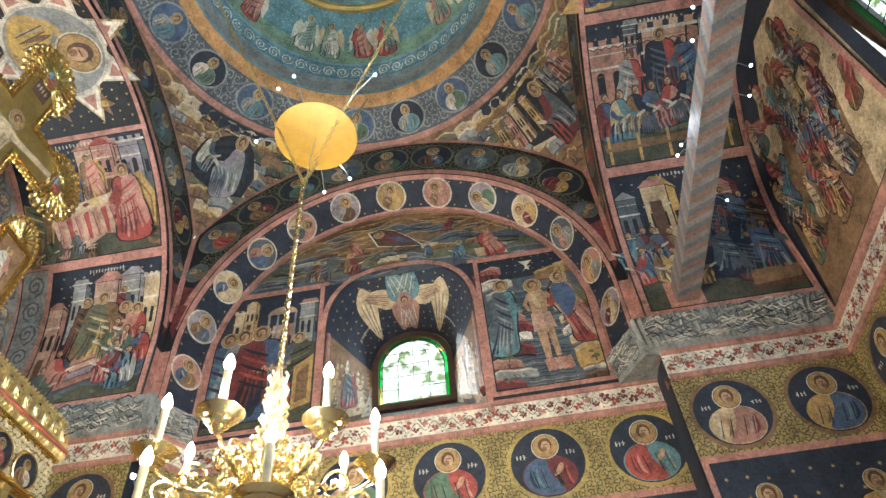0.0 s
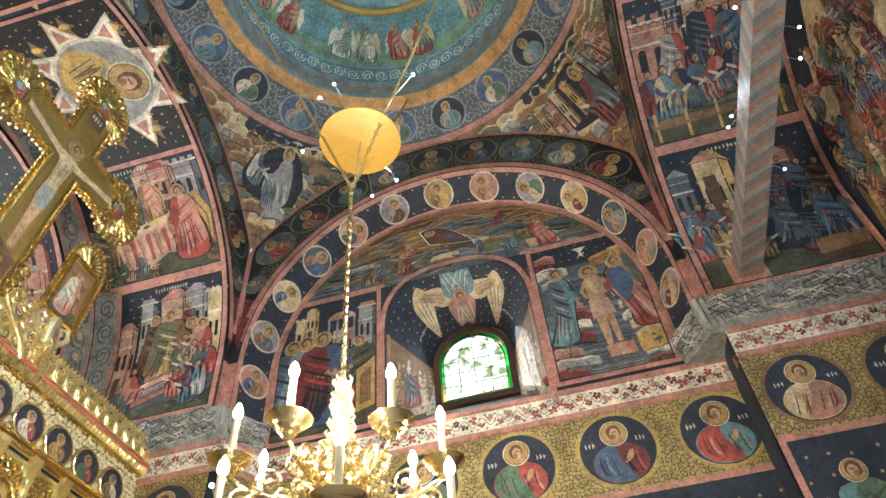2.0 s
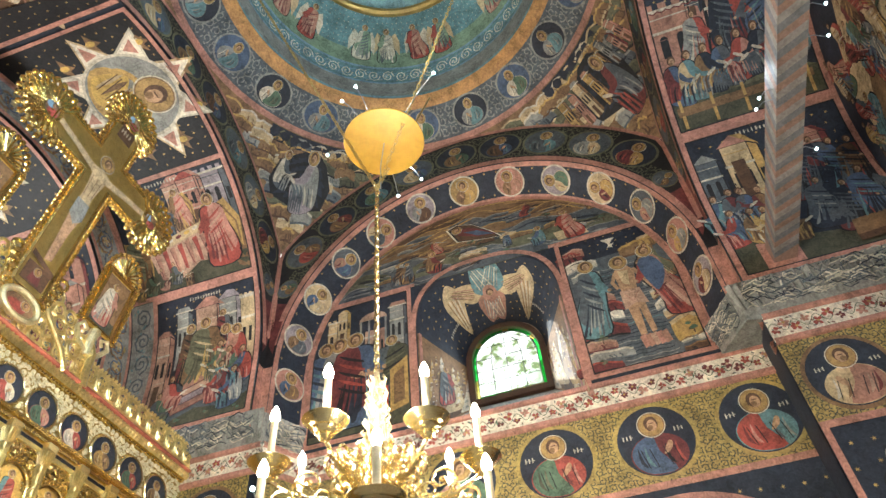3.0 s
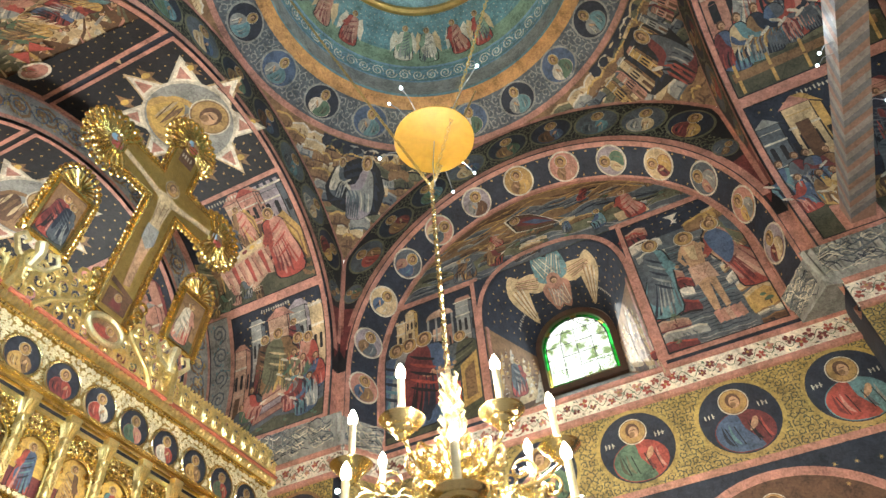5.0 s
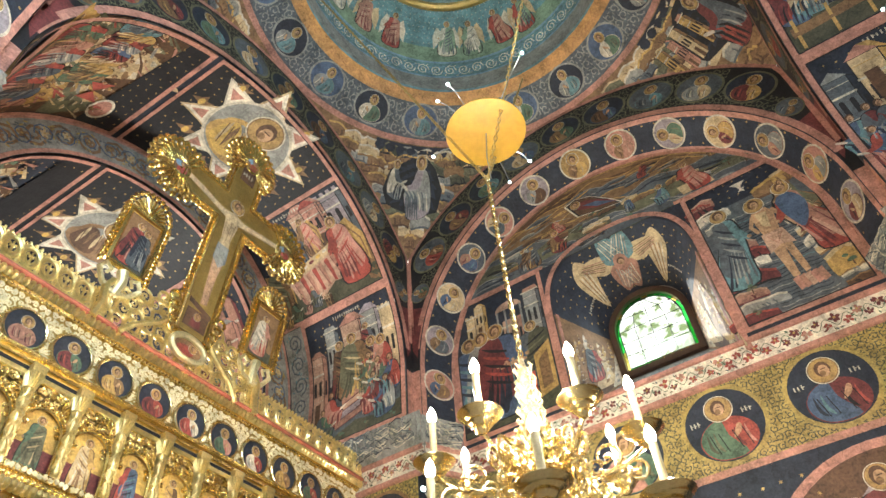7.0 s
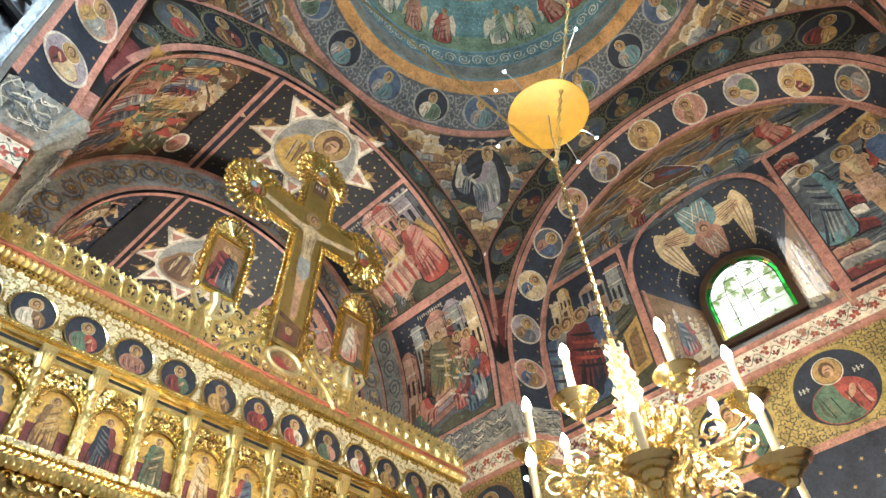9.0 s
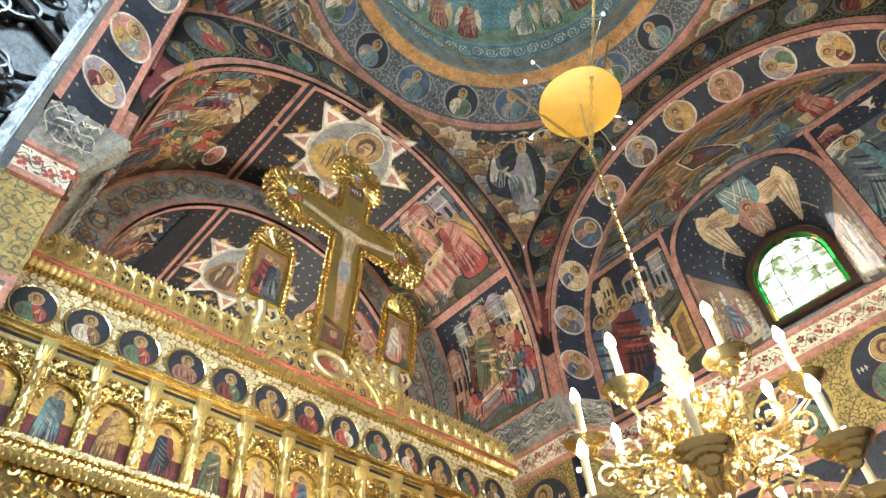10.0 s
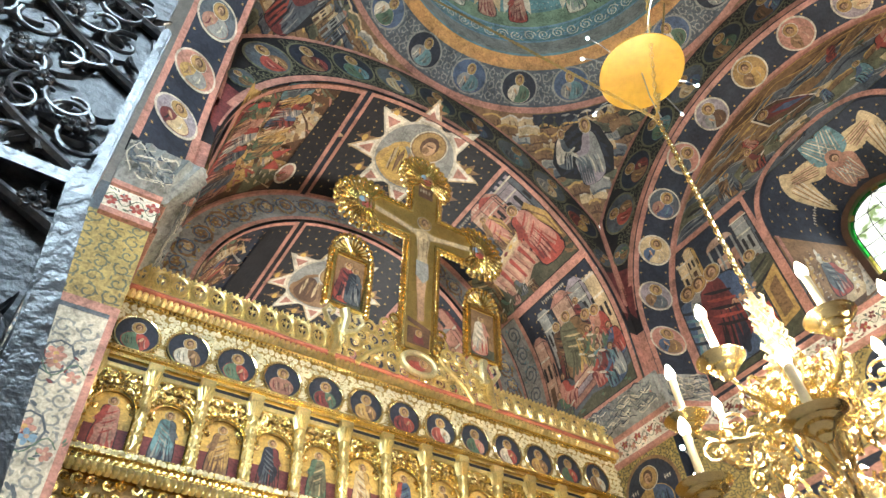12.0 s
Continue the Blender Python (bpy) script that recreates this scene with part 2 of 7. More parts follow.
class Fresco:
    """Paint laid on a wall: flat shapes in the wall's own metres, put on it by fn(u, v, off)."""

    def __init__(self, fn, seed=0):
        self.fn, self.rng, self.v, self.f, self.m, self.count = fn, random.Random(seed), [], [], [], 0

    def put(self, uv, faces, mat, layer):
        self.count = (self.count + 1) % 70
        o, off = len(self.v), 0.003 + 0.0022 * layer + 0.00003 * self.count
        self.v += [tuple(self.fn(u, v, off)) for u, v in uv]
        self.f += [tuple(i + o for i in f) for f in faces]
        self.m += [PIG_NAMES.index(mat)] * len(faces)

    def poly(self, pts, mat, layer):
        """A filled outline; a large one is divided so that it follows the curve of its wall."""
        big = max(max(p[0] for p in pts) - min(p[0] for p in pts), max(p[1] for p in pts) - min(p[1] for p in pts))
        c = (sum(p[0] for p in pts) / len(pts), sum(p[1] for p in pts) / len(pts))
        if big > .3:
            fine = []
            for (a, b), (d, e) in zip(pts, pts[1:] + pts[:1]):
                n = max(1, round(math.hypot(d - a, e - b) / .12))
                fine += [(a + (d - a) * q / n, b + (e - b) * q / n) for q in range(n)]
            pts = fine
        k, rings = len(pts), max(1, round(big / .25))
        uv = [c] + [(c[0] + (x - c[0]) * r / rings, c[1] + (y - c[1]) * r / rings) for r in range(1, rings + 1) for x, y in pts]
        fs = [(0, 1 + i, 1 + (i + 1) % k) for i in range(k)]
        fs += [(1 + r * k + i, 1 + (r + 1) * k + i, 1 + (r + 1) * k + (i + 1) % k, 1 + r * k + (i + 1) % k) for r in range(rings - 1) for i in range(k)]
        self.put(uv, fs, mat, layer)

    def soft(self, pts, mat, layer, n=3):
        """A filled outline with rounded corners that still passes through its points."""
        k, out = len(pts), []
        for i in range(k):
            p0, p1, p2, p3 = (pts[(i + e) % k] for e in (-1, 0, 1, 2))
            for q in range(n):
                t = q / n
                w = (-.5 * t + t * t - .5 * t ** 3, 1 - 2.5 * t * t + 1.5 * t ** 3, .5 * t + 2 * t * t - 1.5 * t ** 3, -.5 * t * t + .5 * t ** 3)
                out.append(tuple(w[0] * p0[e] + w[1] * p1[e] + w[2] * p2[e] + w[3] * p3[e] for e in (0, 1)))
        self.poly(out, mat, layer)

    def quad(self, a, b, c, d, mat, layer, n=6, m=6):
        uv = [((1 - s) * ((1 - t) * a[0] + t * d[0]) + s * ((1 - t) * b[0] + t * c[0]), (1 - s) * ((1 - t) * a[1] + t * d[1]) + s * ((1 - t) * b[1] + t * c[1])) for t in span(0, 1, m) for s in span(0, 1, n)]
        self.put(uv, [(j * (n + 1) + i, j * (n + 1) + i + 1, (j + 1) * (n + 1) + i + 1, (j + 1) * (n + 1) + i) for j in range(m) for i in range(n)], mat, layer)

    def rect(self, u0, u1, v0, v1, mat, layer, step=0.15):
        n, m = max(1, round(abs(u1 - u0) / step)), max(1, round(abs(v1 - v0) / step))
        self.quad((u0, v0), (u1, v0), (u1, v1), (u0, v1), mat, layer, n, m)

    def ell(self, cx, cy, rx, ry, mat, layer, turn=0.0, n=20):
        ct, st = math.cos(turn), math.sin(turn)
        w = [2 * math.pi * i / n for i in range(n)]
        rings = [(cx, cy)] + [(cx + q * (rx * math.cos(a) * ct - ry * math.sin(a) * st), cy + q * (rx * math.cos(a) * st + ry * math.sin(a) * ct)) for q in (0.55, 1.0) for a in w]
        fs = [(0, 1 + i, 1 + (i + 1) % n) for i in range(n)] + [(1 + i, 1 + n + i, 1 + n + (i + 1) % n, 1 + (i + 1) % n) for i in range(n)]
        self.put(rings, fs, mat, layer)

    def line(self, pts, width, mat, layer):
        """A painted stroke of even width along pts."""
        fine = [pts[0]]
        for (a, b), (c, d) in zip(pts, pts[1:]):
            n = max(1, round(math.hypot(c - a, d - b) / 0.2))
            fine += [(a + (c - a) * k / n, b + (d - b) * k / n) for k in range(1, n + 1)]
        uv = []
        for k, (x, y) in enumerate(fine):
            (a, b), (c, d) = fine[max(0, k - 1)], fine[min(len(fine) - 1, k + 1)]
            le = math.hypot(c - a, d - b) or 1e-6
            nx, ny = -(d - b) / le * width / 2, (c - a) / le * width / 2
            uv += [(x + nx, y + ny), (x - nx, y - ny)]
        self.put(uv, [(2 * k, 2 * k + 1, 2 * k + 3, 2 * k + 2) for k in range(len(fine) - 1)], mat, layer)

    def ridge(self, x0, x1, z, h, mat, layer, limit, bumps=7):
        """A long rolling strip of ground; limit(z) gives the width left and right of the middle."""
        g, k = self.rng, 36
        ph, fq = g.uniform(0, 6), g.uniform(.7, 1.3) * bumps
        low_, up = [], []
        for t in span(0, 1, k):
            x = x0 + (x1 - x0) * t
            top = z + h * (.55 + .42 * math.sin(ph + fq * t) + .25 * math.sin(ph * 2 + fq * 2.7 * t))
            lo, hi = limit(x)
            low_.append((x, max(lo, min(z - h * .5, hi))))
            up.append((x, max(lo, min(top, hi))))
        self.put(low_ + up, [(i, i + 1, k + 2 + i, k + 1 + i) for i in range(k)], mat, layer)
        self.line([p for p in up], .012, LIGHT.get(mat, "pale"), layer + .3)
        for i in range(16):
            t = g.randrange(1, k - 4)
            (a, b), (c, d) = up[t], up[min(k, t + g.randrange(2, 5))]
            dz = h * g.uniform(.12, .5)
            if b - dz > low_[t][1]:
                self.poly([(a, b - dz), ((a + c) / 2, (b + d) / 2 - dz * .8), (c, d - dz), ((a + c) / 2, (b + d) / 2 - dz * 1.25)], (DEEP if i % 2 else LIGHT).get(mat, "umber"), layer + .4)

    def star(self, cx, cy, r, mat="ochre", layer=1, k=6):
        self.poly([(cx + (r if i % 2 == 0 else r * 0.35) * math.cos(math.pi * i / k + 0.5), cy + (r if i % 2 == 0 else r * 0.35) * math.sin(math.pi * i / k + 0.5)) for i in range(2 * k)], mat, layer)

    def stars(self, u0, u1, v0, v1, step, layer=1, r=0.02, mat="ochre"):
        for i in range(max(1, round((u1 - u0) / step))):
            for j in range(max(1, round((v1 - v0) / step))):
                self.star(u0 + (i + 0.5 + 0.25 * (j % 2) + self.rng.uniform(-.12, .12)) * step, v0 + (j + 0.5 + self.rng.uniform(-.12, .12)) * step, r, mat, layer)

    def wave(self, u, v, amp):
        return (u + self.rng.uniform(-amp, amp), v + self.rng.uniform(-amp, amp))

    def halo(self, x, y, r, layer):
        self.ell(x, y, r, r, "pale", layer)
        self.ell(x, y, r * 0.93, r * 0.93, "umber", layer + 1)
        self.ell(x, y, r * 0.87, r * 0.87, "halo", layer + 2)

    def head(self, x, y, r, layer, halo=True, tilt=0.0, ring=1.75):
        if halo:
            self.halo(x, y, r * ring, layer)
        self.ell(x, y + r * 0.12, r * 0.86, r * 1.02, "brown", layer + 3, tilt, 12)
        self.ell(x + r * 0.08, y - r * 0.12, r * 0.60, r * 0.80, "skin", layer + 4, tilt, 12)
        self.ell(x - r * 0.12, y - r * 0.42, r * 0.36, r * 0.38, "umber", layer + 4.5, tilt, 8)
        self.line([(x - r * .22, y + r * .12), (x + r * .38, y + r * .14)], r * .13, "brown", layer + 4.8)

    def seated(self, x, y, h, robe, mantle, layer=6, side=1, halo=True):
        """A plain robed shape seated at (x, y), knees to one side."""
        g = self.rng
        P = lambda pts: [(x + side * a * h, y + b * h) for a, b in pts]
        body = [(-.20, .16), (-.20, .45), (-.14, .68), (-.05, .76), (.07, .76), (.15, .66), (.19, .45), (.32, .40), (.36, .30), (.28, .06), (.22, -.02), (.02, .0), (-.12, .06)]
        self.soft(P([(a * 1.07, b * 1.03 - .005) for a, b in body]), "black", layer - .3)
        self.soft(P(body), robe, layer)
        self.soft(P([(-.20, .16), (-.20, .45), (-.14, .68), (-.04, .75), (.0, .55), (.10, .42), (.33, .39), (.35, .28), (.12, .24), (-.05, .12)]), mantle, layer + 1)
        for k in range(6):
            a = -.16 + .075 * k
            self.soft(P([(a, .14 + .02 * k), (a + .03, .32), (a + .06 + .02 * k, .40), (a + .045, .28), (a + .03, .12)]), (DEEP if k % 2 else LIGHT).get(mantle if k < 3 else robe, "slate"), layer + 2)
            b = .05 + .045 * k
            self.soft(P([(b, .02 + .005 * k), (b + .02, .02), (b + .05, .26), (b + .02, .30)]), (LIGHT if k % 2 else DEEP).get(robe, "slate"), layer + 2)
        self.soft(P([(.12, .62), (.17, .58), (.26, .44), (.34, .46), (.33, .42), (.24, .39), (.10, .50)]), robe, layer + 3)
        self.ell(x + side * .34 * h, y + .44 * h, .025 * h, .022 * h, "skin", layer + 4, 0, 8)
        self.soft(P([(.30, .42), (.44, .50), (.46, .46), (.32, .38)]), "pale", layer + 4)
        self.head(x + side * .03 * h, y + .86 * h, .088 * h, layer + 3, halo, 0, 1.55)

    def ledge(self, x, y, w, h, mat, layer=2):
        """A rounded shelf of painted rock: lit edge on top, shade below."""
        g = self.rng
        n = 7
        top = [(x - w / 2 + w * t, y + h * (.72 + .28 * math.sin(math.pi * t)) + g.uniform(-.10, .10) * h) for t in span(0, 1, n)]
        low_ = [(x + w / 2 - w * t * .96, y + h * (.1 + .15 * math.sin(3 * t)) + g.uniform(-.1, .1) * h) for t in span(0, 1, 4)]
        self.soft(top + low_, mat, layer)
        self.line(top, h * .13 + .004, LIGHT.get(mat, "pale"), layer + .2)
        self.line(low_, h * .10 + .004, DEEP.get(mat, "brown"), layer + .2)
        for k in range(3):
            a = x + g.uniform(-.38, .3) * w
            self.line([(a, y + h * .62), (a + .05 * w, y + h * .42), (a + .04 * w, y + h * .2)], h * .07 + .003, DEEP.get(mat, "brown"), layer + .3)

    def robed(self, x, y, h, robe, mantle, layer=4, halo=True, lean=0.0, wide=1.0, side=1):
        """A plain robed shape standing at (x, y)."""
        g, w = self.rng, 0.17 * h * wide
        hx = x + lean * h
        top = y + 0.80 * h
        body = [(x - w * 0.95, y), (x - w * 1.15, y + 0.25 * h), (hx - w * 0.85, y + 0.55 * h), (hx - w * 0.75, top - 0.05 * h), (hx - w * 0.3, top), (hx + w * 0.3, top),
                (hx + w * 0.75, top - 0.05 * h), (hx + w * 0.9, y + 0.55 * h), (x + w * 1.1, y + 0.25 * h), (x + w * 0.9, y)]
        self.soft([(x + (a - x) * 1.09, y + .4 * h + (b - y - .4 * h) * 1.025) for a, b in body], "black", layer - .3)
        self.soft(body, robe, layer)
        s = side
        self.soft([(hx - s * w * 0.75, top - 0.04 * h), (hx + s * w * 0.1, top), (hx + s * w * 0.35, y + 0.52 * h), (x + s * w * 0.95, y + 0.38 * h), (x + s * w * 0.55, y + 0.16 * h), (x - s * w * 0.2, y + 0.10 * h), (x - s * w * 1.05, y + 0.22 * h), (hx - s * w * 1.0, y + 0.5 * h)], mantle, layer + 1)
        for q in span(-.85, .85, 7):
            a, b, c = q + g.uniform(-.1, .1), q * .75 + g.uniform(-.12, .12), g.uniform(.03, .06)
            z0, z1 = y + g.uniform(0, .12) * h, y + g.uniform(.38, .62) * h
            col = (DEEP if g.random() < .62 else LIGHT).get(robe if q * s > -.15 else mantle, "slate")
            xm = (x + hx) / 2
            self.soft([(x + (a - c * 2) * w, z0), (x + (a + c * 2) * w, z0), (xm + (b + c) * w, (z0 + z1) / 2), (hx + b * .8 * w, z1), (xm + (b - c) * w, (z0 + z1) / 2)], col, layer + 2)
        for k in range(5):
            z0 = top - (.06 + .085 * k) * h
            col = (LIGHT if k % 2 else DEEP).get(mantle, "slate")
            self.soft([(hx - s * w * .7, z0), (hx - s * w * .2, z0 - .05 * h), (hx + s * w * .4, z0 - .12 * h), (hx + s * w * .35, z0 - .135 * h), (hx - s * w * .3, z0 - .075 * h)], col, layer + 2)
        self.soft([(hx + s * w * 0.55, top - 0.08 * h), (hx + s * w * 0.85, top - 0.16 * h), (hx + s * w * 1.25, y + 0.52 * h), (hx + s * w * 1.1, y + 0.47 * h), (hx + s * w * 0.4, y + 0.58 * h)], robe, layer + 2)
        self.ell(hx + s * w * 1.22, y + 0.5 * h, 0.022 * h, 0.022 * h, "skin", layer + 3, 0, 8)
        self.head(hx, y + 0.875 * h, 0.060 * h, layer + 3, halo, 0, 1.45)

    def house(self, x, y, w, h, wall, shade, roof="coral", layer=2, kind=0):
        g = self.rng
        self.line([(x, y), (x, y + h), (x + w, y + h), (x + w, y), (x + w * 1.35, y + h * .06), (x + w * 1.35, y + h * .93), (x + w, y + h)], w * .05, "black", layer + .6)
        self.quad((x, y), (x + w, y), (x + w, y + h), (x, y + h), wall, layer, 3, 4)
        self.quad((x + w, y), (x + w * 1.35, y + h * 0.06), (x + w * 1.35, y + h * 0.93), (x + w, y + h), shade, layer, 2, 4)
        if kind == 0:
            self.poly([(x - w * .08, y + h), (x + w * 1.05, y + h), (x + w * .5, y + h + w * .42)], roof, layer + 1)
            self.poly([(x + w * 1.05, y + h), (x + w * 1.42, y + h * .93), (x + w * .9, y + h + w * .38), (x + w * .5, y + h + w * .42)], shade, layer + 1)
        elif kind == 1:
            for i in range(4):
                self.rect(x + w * (i * .34 - .05), x + w * (i * .34 + .15), y + h, y + h + w * .16, wall, layer + 1)
            self.rect(x - w * .06, x + w * 1.4, y + h * .97, y + h * 1.01, "pale", layer + 1)
        else:
            self.rect(x - w * .1, x + w * 1.42, y + h, y + h + w * .1, "pale", layer + 1)
            self.poly([(x, y + h + w * .1), (x + w * 1.2, y + h + w * .1), (x + w * 1.05, y + h + w * .42), (x + w * .15, y + h + w * .42)], roof, layer + 1)
        self.rect(x - w * .03, x + w * 1.03, y + h * .72, y + h * .75, "pale", layer + 1)
        for i in range(2):
            a = x + w * (.16 + .42 * i)
            self.rect(a, a + w * .2, y + h * .42, y + h * .64, "black", layer + 1)
            self.ell(a + w * .1, y + h * .64, w * .1, w * .1, "black", layer + 1, 0, 10)
        self.rect(x + w * .3, x + w * .7, y, y + h * .3, "brown", layer + 1)
        self.rect(x + w * 1.08, x + w * 1.24, y + h * .4, y + h * .62, "black", layer + 1)
        for q in (.34, .9):
            self.line([(x, y + h * q), (x + w, y + h * q)], w * .03, g.choice(("pale", shade)), layer + 1)

    def hill(self, x, y, w, h, mat, layer=2):
        g = self.rng
        pts = [(x - w / 2, y)]
        for i in range(5):
            t = (i + 1) / 5
            pts += [(x - w / 2 * (1 - t) + g.uniform(-.04, .02) * w, y + h * (t - .08)), (x - w / 2 * (1 - t) + 0.06 * w, y + h * t)]
        for i in range(4):
            t = 1 - (i + 1) / 5
            pts += [(x + w / 2 * (1 - t) + g.uniform(-.02, .05) * w, y + h * t)]
        pts.append((x + w / 2, y))
        self.soft(pts, mat, layer)
        for i in range(12):
            t = 0.06 + 0.075 * i
            a, k = x + g.uniform(-.40, .22) * w * (1 - t), g.uniform(.6, 1.2) * (1 - .5 * t)
            z = y + h * t
            self.soft([(a, z), (a + .05 * w * k, z + .09 * h * k), (a + .15 * w * k, z + .10 * h * k), (a + .20 * w * k, z + .03 * h)], LIGHT.get(mat, "pale") if i % 2 else DEEP.get(mat, "umber"), layer + 1)
            self.line([(a + .05 * w * k, z + .09 * h * k), (a + .15 * w * k, z + .10 * h * k)], .012 * w + .004, "white" if i % 3 == 0 else "pale", layer + 1.5)

    def bush(self, x, y, h, layer=3):
        self.line([(x, y), (x, y + h * .5)], h * .1, "brown", layer)
        for i in range(5):
            self.ell(x + self.rng.uniform(-.3, .3) * h, y + h * self.rng.uniform(.45, .95), h * .22, h * .14, self.rng.choice(("green", "moss", "olive")), layer + 1, 0, 10)

    def letters(self, x, y, w, h, layer=3, n=7, mat="pale"):
        """Unreadable writing: short strokes."""
        for i in range(n):
            a = x + w * i / n
            self.rect(a, a + w / n * .35, y, y + h * self.rng.uniform(.7, 1), mat, layer)
            if self.rng.random() < .6:
                self.rect(a, a + w / n * .75, y + h * .4, y + h * .55, mat, layer)

    def bust(self, x, y, r, layer=4, robe="red", mantle="blue", ground="navy", rim="pale", wide=1.0, letter=True, plain=False):
        """A round portrait: rim, ground, plain bust."""
        self.ell(x, y, r * wide, r, rim, layer, 0, 32)
        self.ell(x, y, r * .90 * wide, r * .90, ground, layer + 1, 0, 32)
        k = wide ** .5
        self.soft([(x - r * .58 * k, y - r * .62), (x - r * .66 * k, y - r * .28), (x - r * .46 * k, y + r * .02), (x - r * .12, y + r * .16), (x + r * .12, y + r * .16), (x + r * .46 * k, y + r * .02), (x + r * .66 * k, y - r * .28), (x + r * .58 * k, y - r * .62), (x + r * .25, y - r * .84), (x - r * .25, y - r * .84)], robe, layer + 2)
        self.soft([(x - r * .56 * k, y - r * .60), (x - r * .63 * k, y - r * .26), (x - r * .42 * k, y + r * .02), (x - r * .06, y + r * .12), (x + r * .02, y - r * .30), (x + r * .3, y - r * .80), (x - r * .25, y - r * .82)], mantle, layer + 3)
        for q in (-.3, .3) if plain else (-.46, -.3, .18, .42):
            self.soft([(x + q * r, y - r * .12), (x + (q + .05) * r, y - r * .45), (x + (q + .13) * r, y - r * .66), (x + (q - .02) * r, y - r * .5)], (LIGHT if q in (-.3, .42) else DEEP).get(mantle if q < 0 else robe, "slate"), layer + 4)
        for q in () if plain else (-.4, -.2, .12, .35):
            self.line([(x + q * r, y - r * .2), (x + (q + .1) * r, y - r * .68)], r * .022, "black", layer + 5)
        self.soft([(x + r * .1, y - r * .4), (x + r * .3, y - r * .3), (x + r * .36, y - r * .12), (x + r * .26, y - r * .1)], "skin", layer + 4)
        self.head(x, y + r * .40, r * (.23 if plain else .195), layer + 4)
        if letter:
            self.letters(x - r * .74 * k, y + r * .12, r * .26, r * .13, layer + 4, 3)
            self.letters(x + r * .48 * k, y + r * .12, r * .26, r * .13, layer + 4, 3)

    def scroll(self, x, y, w, h, mats=("ochre", "umber"), n=3, layer=2, thick=0.02, flowers=("red", "pink")):
        """A winding vine of spirals in a strip from (x, y), w long and h high."""
        g, step = self.rng, w / n
        for i in range(n):
            cx, cy, s = x + (i + .5) * step, y + h / 2, 1 if i % 2 == 0 else -1
            pts = []
            for k in range(15):
                t = k / 14
                a, r = s * (math.pi + 4.4 * math.pi * t * .8), (1 - .86 * t) * .46
                pts.append((cx + r * step * math.cos(a), cy + r * h * .98 * math.sin(a)))
            self.line(pts, thick, mats[0], layer)
            if flowers:
                f = g.choice(flowers)
                q = min(step, h) * .12
                for k in range(5):
                    self.ell(cx + q * math.cos(1.26 * k), cy + q * math.sin(1.26 * k), q * .75, q * .55, f, layer + 1, 1.26 * k, 8)
                self.ell(cx, cy, q * .45, q * .45, "ochre", layer + 2, 0, 8)
            for k in range(6):
                a = g.uniform(0, 6.28)
                r = g.uniform(.35, .5)
                self.ell(cx + r * step * math.cos(a), cy + r * h * math.sin(a), min(step, h) * .085, min(step, h) * .038, mats[1], layer, a + 1.0, 8)

    def floral(self, u0, u1, v0, v1, layer=1, blooms=("red", "wine", "coral", "red")):
        """A running branch with red blossoms and small leaves."""
        g, h = self.rng, v1 - v0
        n = max(1, round((u1 - u0) / (h * .44)))
        st, mid = (u1 - u0) / n, (v0 + v1) / 2
        self.line([(u0 + (u1 - u0) * t, mid + h * .24 * math.sin(t * n * math.pi)) for t in span(0, 1, 4 * n)], h * .035, "green", layer)
        for i in range(n):
            s = 1 if i % 2 else -1
            cx, cy = u0 + (i + .5) * st + g.uniform(-.1, .1) * st, mid + s * h * .16
            q, f = h * g.uniform(.10, .15), g.choice(blooms)
            for k in range(5):
                a = 1.257 * k + g.random()
                self.ell(cx + q * math.cos(a), cy + q * math.sin(a), q * .8, q * .55, f, layer + 1, a, 8)
            self.ell(cx, cy, q * .45, q * .45, g.choice(("ochre", "pink")), layer + 2, 0, 8)
            for k in range(7):
                a = g.uniform(0, 6.28)
                self.ell(cx + h * .30 * math.cos(a) * 1.2, mid - s * h * .15 + h * .26 * math.sin(a), h * .085, h * .032, g.choice(("green", "slate", "olive", "wine")), layer, a + .8, 8)

    def arabesque(self, u0, u1, v0, v1, cell, mat="leafgold", layer=1, bold=1.0):
        """Dense curling leaf ornament."""
        g = self.rng
        nu, nv = max(1, round((u1 - u0) / cell)), max(1, round((v1 - v0) / cell))
        for i in range(nu):
            for j in range(nv):
                cx, cy, s = u0 + (i + .5) * (u1 - u0) / nu, v0 + (j + .5) * (v1 - v0) / nv, (1 if (i + j) % 2 else -1)
                a0 = g.uniform(0, 1.0) + (0 if j % 2 else 1.6)
                self.line([(cx + cell * .46 * (1 - .8 * t) * math.cos(a0 + s * 6.5 * t), cy + cell * .46 * (1 - .8 * t) * math.sin(a0 + s * 6.5 * t)) for t in span(0, 1, 9)], cell * .10 * bold, mat, layer)
                for k in range(4):
                    a = a0 + 1.57 * k
                    self.ell(cx + cell * .43 * math.cos(a), cy + cell * .43 * math.sin(a), cell * .15 * bold, cell * .06 * bold, mat, layer, a + .9 * s, 8)

